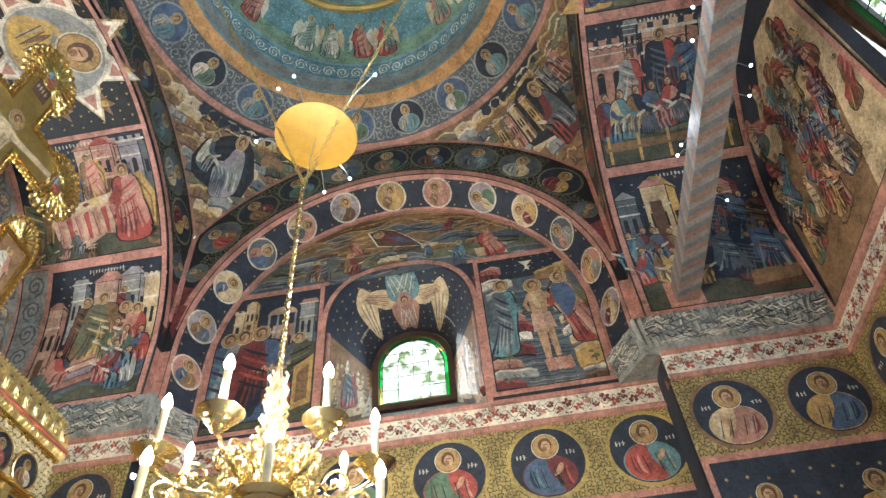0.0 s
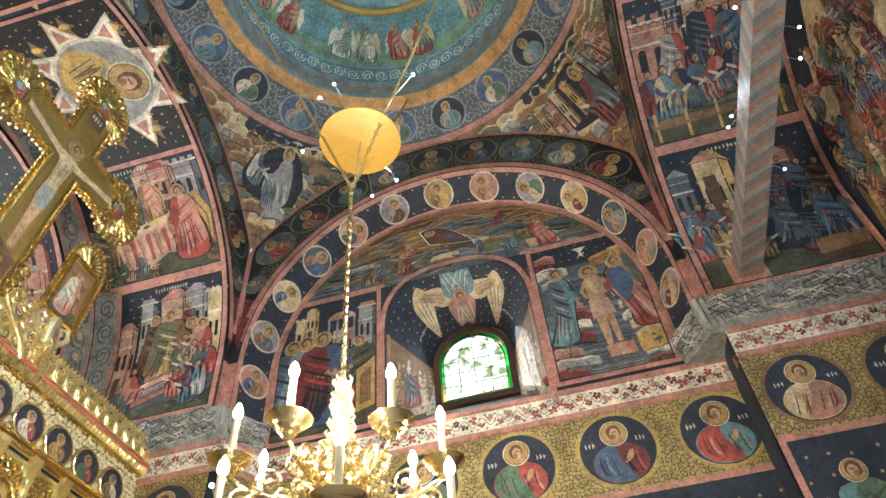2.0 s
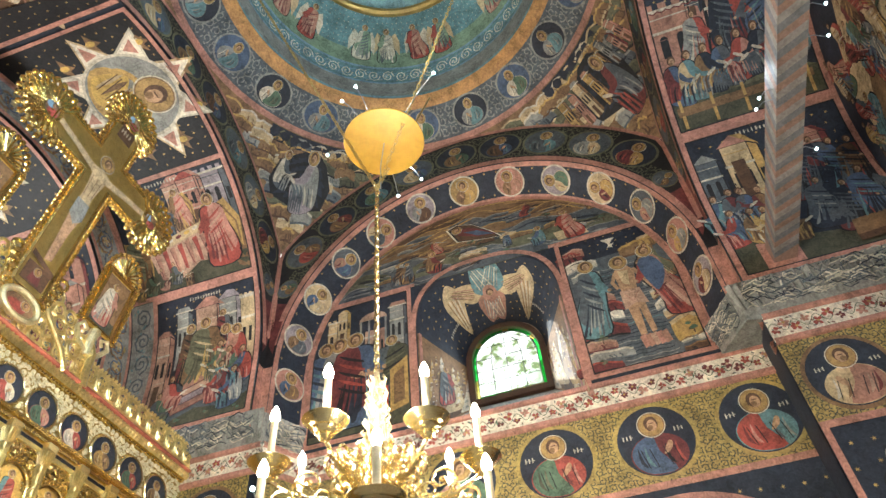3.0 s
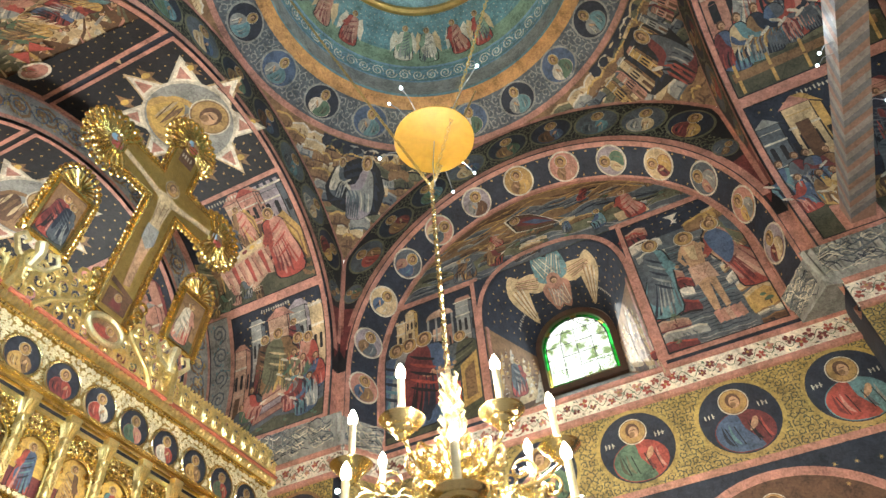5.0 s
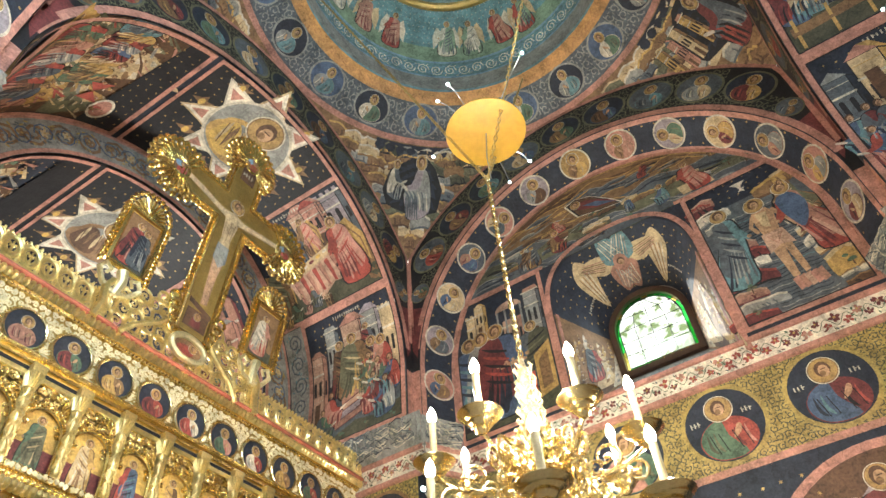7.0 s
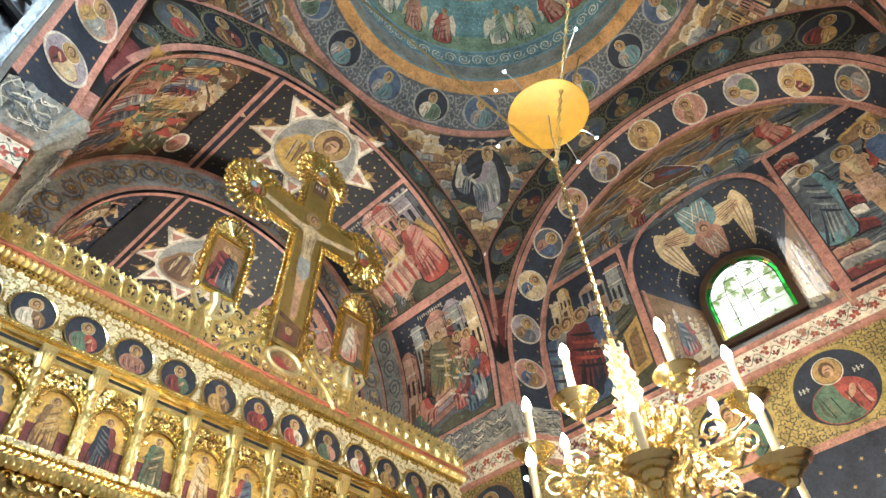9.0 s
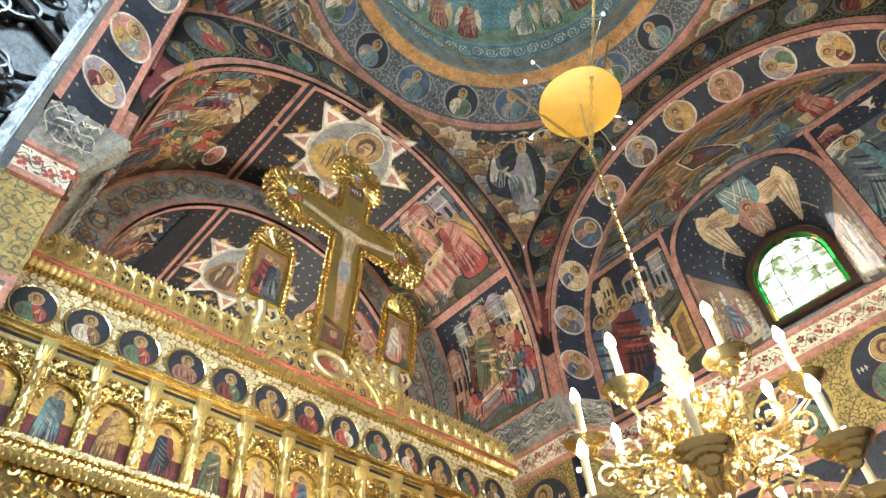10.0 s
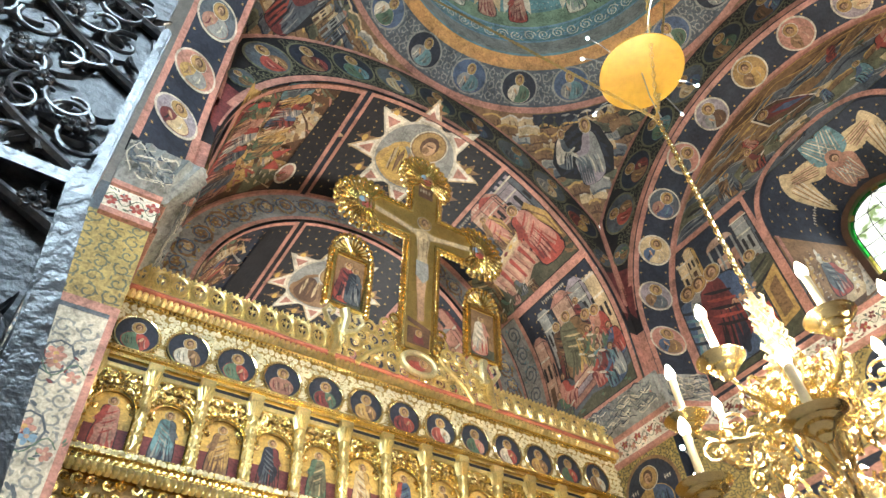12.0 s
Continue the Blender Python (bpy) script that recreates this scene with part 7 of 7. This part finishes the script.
for u, v in ((-.69, CV), (.69, CV), (0, CV + .70)):
    sh = Shape()
    a0 = math.atan2(v - CV, u)
    for k in range(-9, 10):
        a = a0 + k * .245
        for rr, th in ((.22, .020), (.28, .017)):
            loop = [leaning(u + .085 * math.cos(a) + (rr - .08) * .55 * (1 - math.cos(t)) * math.cos(a) - .034 * math.sin(t) * math.sin(a), v + .085 * math.sin(a) + (rr - .08) * .55 * (1 - math.cos(t)) * math.sin(a) + .034 * math.sin(t) * math.cos(a), .03 + (.02 if rr > .22 else 0)) for t in span(0, 6.2832, 12)[:-1]]
            sh.tube(loop, th * .8, 5, closed=True)
        sh.ball(leaning(u + .315 * math.cos(a), v + .315 * math.sin(a), .03), .030, 6)
        sh.ball(leaning(u + .265 * math.cos(a + .12), v + .265 * math.sin(a + .12), .045), .022, 6)
    sh.tube([leaning(u + .10 * math.cos(t), v + .10 * math.sin(t), .04) for t in span(0, 6.2832, 20)[:-1]], .022, 6, closed=True)
    ro = sh.build("rosette", GOLD, cross, "gilded rosette of looped rays")
    f = Fresco(lambda p, q, off=0.0: leaning(u + p, v + q, .042 + off), 270)
    f.ell(0, 0, .10, .10, "umber", 1)
    f.ell(.02, -.03, .055, .045, "red", 2)
    f.ell(-.03, .03, .04, .035, "skyblue", 2)
    f.head(.0, .03, .022, 3, False)
    f.build("icon_painting", ro)
f = Fresco(lambda p, q, off=0.0: leaning(p, q, .042 + off), 271)
f.poly([(-.60, CV + .03), (-.4, CV - .0), (-.12, CV - .05), (0, CV - .02), (.12, CV - .05), (.4, CV - .0), (.60, CV + .03), (.60, CV - .03), (.4, CV - .06), (.085, CV - .13), (.055, CV - .36), (.065, CV - .50), (-.060, CV - .50), (-.055, CV - .36), (-.085, CV - .13), (-.4, CV - .06), (-.60, CV - .03)], "sand", 2)
f.poly([(-.07, CV - .44), (.07, CV - .44), (.085, CV - .62), (.02, CV - .70), (-.07, CV - .62)], "grey", 3)
f.poly([(-.065, CV - .6), (.065, CV - .6), (.045, CV - .85), (.05, CV - 1.12), (-.02, CV - 1.14), (-.04, CV - .85)], "skin", 2)
f.poly([(-.13, CV - 1.12), (.13, CV - 1.20), (.13, CV - 1.25), (-.13, CV - 1.17)], "brown", 3)
for q in (-.06, .0, .05):
    f.line([(q, CV - .45), (q + .015, CV - .6)], .008, "grey", 4)
    f.line([(q, CV - .15), (q * .8, CV - .38)], .006, "umber", 4)
f.head(.0, CV + .06, .05, 4, True)
f.rect(-.09, .09, CV + .42, CV + .62, "brown", 2)
f.letters(-.07, CV + .49, .14, .06, 3, 4)
f.rect(-.12, .12, .18, .36, "brown", 2)
f.poly([(-.06, .20), (.06, .20), (.045, .28), (-.04, .29)], "wine", 3)
f.head(.0, .30, .022, 4, True)
f.build("icon_painting", cross, "pale plain figure shape on gold")
for s in (-1, 1):
    for k in range(5):
        Shape().tube([leaning(s * (.17 + .02 * k) + .05 * math.cos(t), .10 + .07 * k + .045 * math.sin(t), .04) for t in span(0, 6.28, 9)[:-1]], .015, 5, closed=True).build("foot_scroll", GOLD, cross)

# framed icons either side of the cross
for s, robe in ((-1, "red"), (1, "coral")):
    ic = empty("framed_icon", "arched gilded icon with beaded rays beside the crucifix", "icon", group="icons beside the crucifix")
    cu, v0, v1, hw = s * .74, .30, .86, .165
    sh = Shape()
    path = [(cu - hw, v0), (cu - hw, v1), (cu + hw, v1), (cu + hw, v0), (cu - hw, v0)]
    sh.tube([leaning(a, b, .03) for a, b in path], .03, 6)
    for k in range(13):
        a = math.pi * k / 12
        sh.tube([leaning(cu + .03 * math.cos(a), v1 + .03 + .03 * math.sin(a), .03), leaning(cu + .17 * math.cos(a), v1 + .03 + .19 * math.sin(a), .03)], .012, 5)
        sh.ball(leaning(cu + .205 * math.cos(a), v1 + .03 + .225 * math.sin(a), .03), .026, 6)
    beads(sh, [(cu - hw - .05, v0 - .02), (cu - hw - .05, v1 + .05)], .025, .05, .03)
    beads(sh, [(cu + hw + .05, v0 - .02), (cu + hw + .05, v1 + .05)], .025, .05, .03)
    beads(sh, [(cu - hw, v1 + .03), (cu + hw, v1 + .03)], .016, .034, .03)
    sh.build("frame", GOLD, ic, "beaded gilded frame with fan top")
    sh = Shape()
    p = [leaning(a, b, w) for w in (0, .02) for a, b in ((cu - hw, v0), (cu + hw, v0), (cu + hw, v1), (cu - hw, v1))]
    sh.add(p, [(3, 2, 1, 0), (4, 5, 6, 7), (0, 1, 5, 4), (1, 2, 6, 5), (2, 3, 7, 6), (3, 0, 4, 7)])
    pts = [leaning(cu + .17 * math.cos(a), v1 + .03 + .19 * math.sin(a), .012) for a in span(0, math.pi, 14)]
    sh.add([leaning(cu, v1 + .03, .012), *pts], [(0, i + 1, i + 2) for i in range(14)])
    sh.build("board", GOLD_PALE, ic, "", False)
    f = Fresco(lambda a, b, off=0.0: leaning(cu + a, b, .022 + off), 280 + s)
    f.rect(-hw + .025, hw - .025, v0 + .025, v1 - .02, "umber", 1)
    f.rect(-hw + .025, hw - .025, v0 + .025, v0 + .13, "moss", 2)
    f.robed(-.03, v0 + .06, .44, robe, "wine" if s < 0 else "pale", 3, True, .02, 1.15)
    if s < 0:
        f.robed(.05, v0 + .06, .40, "slate", "navy", 5, True)
    f.build("icon_painting", ic)
    sh = Shape()
    sh.tube([leaning(cu, v0 - .03, .03), leaning(cu - s * .02, v0 - .12, .05), leaning(cu, v0 - .26, .04)], lambda t: .05 - .02 * t, 8)
    for q in (-1, 1):
        sh.tube([leaning(cu + q * x_, z_, .035) for x_, z_ in ((.02, .06), (.12, .1), (.19, .2), (.15, .27), (.09, .24), (.12, .19))], lambda t: .028 - .014 * t, 6)
    sh.build("bracket", GOLD_PALE, ic, "scrolled gilded bracket")


# ---- chandelier, its chains, the yellow disc ----
def chain_mesh(sh, a, b, pitch, r, th):
    a, b = Vector(a), Vector(b)
    d = (b - a).normalized()
    s = d.orthogonal().normalized()
    t = d.cross(s)
    n = round((b - a).length / pitch)
    for i in range(n):
        c = a + (b - a) * (i + .5) / n
        q = s if i % 2 else t
        sh.tube([c + d * pitch * .68 * math.cos(w) + q * r * math.sin(w) for w in span(0, 6.2832, 8)[:-1]], th, 4, closed=True)


lamp = empty("chandelier", "large brass chandelier with two tiers of lit candle bulbs", "chandelier", place=(CHAND[0], CHAND[1], 0))
stem = [(.0, 2.30), (.03, 2.32), (.05, 2.36), (.02, 2.42), (.09, 2.50), (.13, 2.60), (.10, 2.70), (.04, 2.76), (.06, 2.82), (.11, 2.90), (.11, 2.96), (.05, 3.02), (.035, 3.10), (.06, 3.14), (.07, 3.20), (.04, 3.26), (.03, 3.40), (.025, 3.5)]
Shape().lathe(stem, 20).build("stem", GOLD_BRIGHT, lamp, "turned brass baluster stem")
fol = Shape()
rng = random.Random(21)
for k in range(70):
    a, z = rng.uniform(0, 6.28), rng.uniform(3.28, 3.62)
    r = .045 * (1 - .55 * (z - 3.28) / .34)
    c = Vector((r * math.cos(a), r * math.sin(a), z))
    fol.tube([c * 1.0, c + Vector((.02 * math.cos(a + 1), .02 * math.sin(a + 1), .012)), c + Vector((.03 * math.cos(a + .5), .03 * math.sin(a + .5), .03)), c + Vector((.018 * math.cos(a), .018 * math.sin(a), .05))], lambda t: .012 * (1.2 - t), 5)
fol.lathe([(.03, 3.26), (.045, 3.33), (.03, 3.50), (.022, 3.62), (.012, 3.70)], 10)
fol.build("foliage_finial", FINIAL, lamp, "pale gilded leaf finial below the chain")


def candle_arm(r, z_cup, drop, scale=1.0):
    """One arm in its own place along +x; returns the meshes with names."""
    arm = Shape()
    arm.tube([(.05, 0, z_cup - drop * .3), (.12 * scale, 0, z_cup - drop * .75), (r * .45, 0, z_cup - drop), (r * .75, 0, z_cup - drop * .9), (r * .97, 0, z_cup - drop * .5), (r, 0, z_cup - .02)], lambda t: .012 - .003 * t, 7)
    arm.tube([(x, 0, z) for x, _, z in spiral(r * .62, z_cup - drop * .45, .075 * scale, 1.5, 4.2, 18, 1)], lambda t: .008 * (1.2 - .5 * t), 6)
    arm.tube([(x, 0, z) for x, _, z in spiral(r * .34, z_cup - drop * .55, .07 * scale, 1.5, 5.2, 18, -1)], lambda t: .008 * (1.2 - .5 * t), 6)
    arm.tube([(x, 0, z) for x, _, z in spiral(r * .86, z_cup - drop * 1.12, .055 * scale, 1.4, 2.2, 16, -1)], lambda t: .0075 * (1.2 - .5 * t), 6)
    arm.tube([(x, .012, z) for x, _, z in spiral(r * .5, z_cup - drop * 1.35, .07 * scale, 1.4, 1.2, 16, 1)], lambda t: .0075 * (1.2 - .5 * t), 6)
    for x, z in ((r * .62, z_cup - drop * .45), (r * .34, z_cup - drop * .55), (r * .86, z_cup - drop * 1.12)):
        arm.ball((x, 0, z), .014, 8)
    for x, z, sg in ((r * .72, z_cup - drop * .72, 1), (r * .5, z_cup - drop * .8, -1), (r * .22, z_cup - drop * .2, 1)):
        arm.tube(spiral(x, z, .04 * scale, 1.3, 1.0 + x * 9, 14, sg, .02 * sg), lambda t: .006 * (1.2 - .5 * t), 5)
    cup = Shape().lathe([(.008, z_cup - .085), (.020, z_cup - .08), (.030, z_cup - .068), (.026, z_cup - .056), (.046, z_cup - .048), (.054, z_cup - .036), (.052, z_cup - .028), (.072 * scale, z_cup - .018), (.078 * scale, z_cup - .006), (.090 * scale, z_cup), (.096 * scale, z_cup + .008), (.088 * scale, z_cup + .013), (.03, z_cup + .008), (.025, z_cup + .03), (.018, z_cup + .034)], 24, (r, 0, 0))
    wax = Shape().lathe([(.0185, z_cup + .03), (.0165, z_cup + .05), (.0155, z_cup + .12), (.0165, z_cup + .208), (.012, z_cup + .214)], 12, (r, 0, 0))
    bulb = Shape().lathe([(.010, z_cup + .210), (.020, z_cup + .226), (.022, z_cup + .246), (.014, z_cup + .272), (.003, z_cup + .292)], 12, (r, 0, 0))
    return (("arm", arm, GOLD_BRIGHT, "curled brass arm"), ("drip_cup", cup, GOLD_BRIGHT, "brass drip cup"), ("candle", wax, CANDLE, "white candle sleeve"), ("bulb", bulb, FLAME, "lit flame-shaped bulb"))


for n, r, z, drop, sc, off in ((7, .47, 3.14, .15, 1.0, 180 / 7), (7, .56, 2.735, .16, 1.1, 0.0)):
    meshes = [(nm, s.build(nm, m, None, lb), lb) for nm, s, m, lb in candle_arm(r, z, drop, sc)]
    for i in range(n):
        a = radians(off + 360 * i / n) + FACE_ON
        m = Matrix.Rotation(a, 4, "Z")
        own = {}
        for nm, ob, lb in meshes:
            o = ob if i == 0 else new(nm, ob.data)
            o.parent = lamp if nm == "arm" else own["arm"]
            o.matrix_local = m if nm == "arm" else Matrix.Identity(4)
            if i:
                tagged(o, lb)
            own[nm] = o
for rr, z, s in ((.15, 3.10, .06), (.19, 2.95, .07), (.24, 2.80, .08), (.12, 3.20, .045)):
    me = None
    for i in range(10):
        if me is None:
            ob = Shape().tube(spiral(rr, z, s, 1.4, 1.3, 14, 1), lambda t: .009 * (1.2 - .5 * t), 5).build("inner_scroll", GOLD_BRIGHT, lamp)
            me = ob.data
        else:
            ob = new("inner_scroll", me)
            ob.parent = lamp
        ob.matrix_local = Matrix.Rotation(i * math.pi / 5 + rr * 3, 4, "Z")
RING = Vector((CHAND[0], CHAND[1], 5.19))
ch = Shape()
for s in (-1, 1):
    chain_mesh(ch, (s * .02, s * .012, 3.70), (s * .004, s * .002, 5.17), .036, .0120, .0050)
ch.tube([(.03 * math.cos(w), 0, 5.19 + .03 * math.sin(w)) for w in span(0, 6.2832, 14)[:-1]], .005, 5, closed=True)
ch.build("chain", GOLD_BRIGHT, lamp, "double brass chain")
for deg in (4, 120, 248):
    a = radians(deg)
    top = Vector((CX + 1.86 * math.cos(a), CY + 1.86 * math.sin(a), 9.44))
    ch = Shape()
    chain_mesh(ch, RING - lamp.location, top - lamp.location, .040, .0105, .0045)
    ch.tube([top - lamp.location + Vector((0, 0, .0)), top - lamp.location + Vector((.02 * math.cos(a), .02 * math.sin(a), .03)), top - lamp.location + Vector((.08 * math.cos(a), .08 * math.sin(a), .02))], .012, 6)
    ch.build("chain", GOLD_PLATE, lamp, "thin chain up to the foot of the dome")


def led_spot(name, label, group, place, foot, glow_dir):
    """A small LED lamp on a bent rod: foot is where the rod is fixed."""
    place, foot = Vector(place), Vector(foot)
    th = empty(name, label, "spotlight", group=group, place=place)
    z = Vector(glow_dir).normalized()
    q = z.to_track_quat("Z", "Y").to_matrix()
    Shape().lathe([(.004, -.04), (.009, -.036), (.012, -.015), (.012, 0), (.011, .006)], 12, (0, 0, 0), 0, q).build("housing", ROD, th, "small metal lamp head")
    Shape().ball(z * .012, .0095, 8).build("lens", LED, th, "bright LED lens")
    mid = (foot - place) * .5 + Vector((0, 0, .03))
    Shape().tube([-z * .045, mid, foot - place], .0034, 5).build("rod", IRON, th, "thin bent rod")
    return th


disc = empty("reflector_disc", "round yellow sheet hung horizontally above the chandelier", "reflector disc", place=(2.64, 1.03, SPOT_Z))
Shape().lathe([(.0, -.006), (.28, -.006), (.290, -.003), (.290, .003), (.28, .006), (.0, .006)], 64).build("sheet", DISC_MAT, disc, "yellow painted round sheet")
Shape().tube([(.285 * math.cos(w), .285 * math.sin(w), 0) for w in span(0, 6.2832, 64)[:-1]], .006, 5, closed=True).build("rim", DISC_MAT, disc)
Shape().tube([(0, 0, -.006), (-.02, .02, -.3), (-.02, .02, -.55)], .004, 5).build("hanger", IRON, disc, "thin hanging rod")
for x, y in ((2.15, 1.04), (2.22, 1.17), (2.59, 1.45), (3.045, 0.89), (3.13, 1.11), (2.24, 0.515)):
    d = Vector((x - 2.64, y - 1.03, 0)).normalized()
    led_spot("spotlight", "small bright LED spotlight on a thin rod at the yellow disc", "disc spotlights", (x, y, SPOT_Z), (2.64 + d.x * .27, 1.03 + d.y * .27, SPOT_Z), (d.x * .3 - .5, d.y * .3 - .2, -1.0))

led_spot("spotlight", "small cyan-white LED spotlight clamped to a chandelier arm", "chandelier spotlight", (2.232, 1.452, 2.98), (2.205, 1.375, 2.76), (-.75, -.45, -.45))

# ---- tie beam across the west bay ----
beam = empty("tie_beam", "painted wooden tie beam with grey and red zigzag stripes", "beam")
BY, BW, BZ = -1.79, 0.10, 5.63
sh = Shape()
n = 66
x0, x1 = CX - R1 - .02, CX + R1 + .02
ring = [(-BW, 0), (BW, 0), (BW, .2), (-BW, .2)]
shift = [0, .11, 0, .11]
for i in range(n):
    for f in range(4):
        (a, za), (b, zb) = ring[f], ring[(f + 1) % 4]
        sa, sb = shift[f], shift[(f + 1) % 4]
        w = (x1 - x0 - .2) / n
        xa = x0 + i * w
        sh.add([(xa + sa, BY + a, BZ + za), (xa + w + sa, BY + a, BZ + za), (xa + w + sb, BY + b, BZ + zb), (xa + sb, BY + b, BZ + zb)], [(0, 1, 2, 3)], i % 3)
sh.box(x1 - .22, x1, BY - BW + .001, BY + BW - .001, BZ + .001, BZ + .199, 0)
sh.build("timber", [BEAM_A, BEAM_B, BEAM_C], beam, "zigzag painted timber", False)
Shape().box(x1 - .03, x1 + .0, BY - .16, BY + .16, BZ - .07, BZ + .26).build("wall_plate", PAINT["coral"], beam, "coral painted square where it meets the vault", False)
for x, y in BEAM_SPOTS:
    s = 1 if y > BY else -1
    led_spot("spotlight", "small bright LED spotlight clamped to the tie beam", "beam spotlights", (x, y + s * .05, 5.62), (x + .02, BY + s * BW, 5.70), (-.6, s * .2 + .3, -.8))

# ---- black carved canopy beside the camera ----
canopy = empty("carved_canopy", "glossy black carved wooden canopy with openwork leaves", "canopy", place=(0, 0, 0))
KY, KX = 1.30, -0.062
post = Shape()


def lean_post(sh, low_x, high_x, z0, z1, wide, y0, y1):
    """A squared post whose foot stands further out than its head."""
    b = .007
    for d, e in ((0, b), (b, 0)):
        sh.add([(x + q, y, z) for z, x in ((z0, low_x), (z1, high_x)) for y in (y0 + d - b, y1) for q in (-wide + e, -e)], [(0, 1, 3, 2), (4, 6, 7, 5), (0, 4, 5, 1), (2, 3, 7, 6), (0, 2, 6, 4), (1, 5, 7, 3)])


lean_post(post, .03, KX - .004, 2.05, 3.00, .062, KY - .020, KY + .07)
lean_post(post, KX + .001, KX + .001, 2.97, 3.80, .030, KY - .012, KY + .06)
post.box(-1.1, KX + .0, KY - .016, KY + .06, 2.945, 2.985)
post.box(-.031, .03, KY - .02, KY + .07, 0, 2.05)
post.build("frame", WOOD_BLACK, canopy, "black lacquered posts and rails", False)
Shape().box(-1.15, KX - .03, KY + .030, KY + .060, 1.3, 4.1).build("back_board", WOOD_BOARD, canopy, "black board behind the carving", False)
rng = random.Random(31)


def arc(a, b, bow, n=14):
    """A bowed line from a to b in the plane of the carving."""
    (x0_, z0_), (x1_, z1_) = a, b
    return [(x0_ + (x1_ - x0_) * t - (z1_ - z0_) * bow * 4 * t * (1 - t), z0_ + (z1_ - z0_) * t + (x1_ - x0_) * bow * 4 * t * (1 - t)) for t in span(0, 1, n)]


def stem(sh, pts, r, y=0.0):
    sh.tube([(min(KX - .012, x), KY + .012 - y, z) for x, z in pts], lambda t: r * (1.15 - .45 * t), 7, flat=.9)


def carved_flower(sh, x, z, r):
    """Petals cupped round a raised heart."""
    x, turn = min(KX - .012 - r, x), rng.uniform(0, 6.28)
    for k in range(6):
        a = turn + k * 1.047
        sh.lathe([(.001, -.012), (r * .34, -.004), (r * .40, .006), (r * .22, .013), (.001, .010)], 9, (x + r * .62 * math.cos(a), KY + .004, z + r * .62 * math.sin(a)), 0, Matrix.Rotation(math.pi / 2, 3, "X"))
    sh.ball((x, KY - .008, z), r * .30, 8)


def carved_leaf(sh, x, z, length, ang, width):
    """A curling leaf with a raised rib."""
    ca, sa, bow = math.cos(ang), math.sin(ang), rng.choice((-.5, .5))
    rows = []
    for t in span(0, 1, 8):
        px, pz = x + length * (t * ca - bow * t * t * sa), z + length * (t * sa + bow * t * t * ca)
        w = width * math.sin(math.pi * min(1, t * .92 + .06)) + .001
        rows.append([Vector((min(KX - .012, px - q * w * sa), KY + .022 - h_ - .012 * t, pz + q * w * ca)) for q, h_ in ((-1, .0), (-.5, .012), (0, .004), (.5, .012), (1, .0))])
    sh.add([p for r in rows for p in r], [(a * 5 + b, a * 5 + b + 1, a * 5 + b + 6, a * 5 + b + 5) for a in range(8) for b in range(4)])


for tier, z_off in enumerate((0.0, -.98)):
    carve = Shape()
    for a, b, bow, r in (((-.085, 2.99), (-.62, 3.42), .04, .017), ((-.085, 3.78), (-.62, 4.02), -.02, .017), ((-.085, 3.44), (-.56, 3.86), .05, .015), ((-.10, 3.10), (-.10, 3.74), -.06, .011),
                         ((-.36, 3.00), (-.80, 3.60), .10, .014), ((-.62, 3.05), (-1.02, 3.70), .10, .014)):
        stem(carve, [(x, z + z_off) for x, z in arc(a, b, bow)], r)
    for k in range(46):
        x, z = -.12 - .92 * rng.random(), 3.02 + 1.0 * rng.random()
        a = rng.uniform(0, 6.28)
        stem(carve, [(x + .075 * (1 - .75 * t) * math.cos(a + 5.6 * t), z + z_off + .075 * (1 - .75 * t) * math.sin(a + 5.6 * t)) for t in span(0, 1, 14)], .0085, .004)
        carved_leaf(carve, x, z + z_off, rng.uniform(.07, .11), a + 1.2, rng.uniform(.012, .020))
        carved_leaf(carve, x + .03, z + z_off - .03, rng.uniform(.06, .09), a + 3.4, rng.uniform(.010, .018))
        if k % 2 == 0:
            carved_flower(carve, x + .06 * math.cos(a), z + z_off + .06 * math.sin(a), rng.uniform(.026, .040))
    carve.build("carving", WOOD_BLACK, canopy, "openwork leaf and scroll carving")
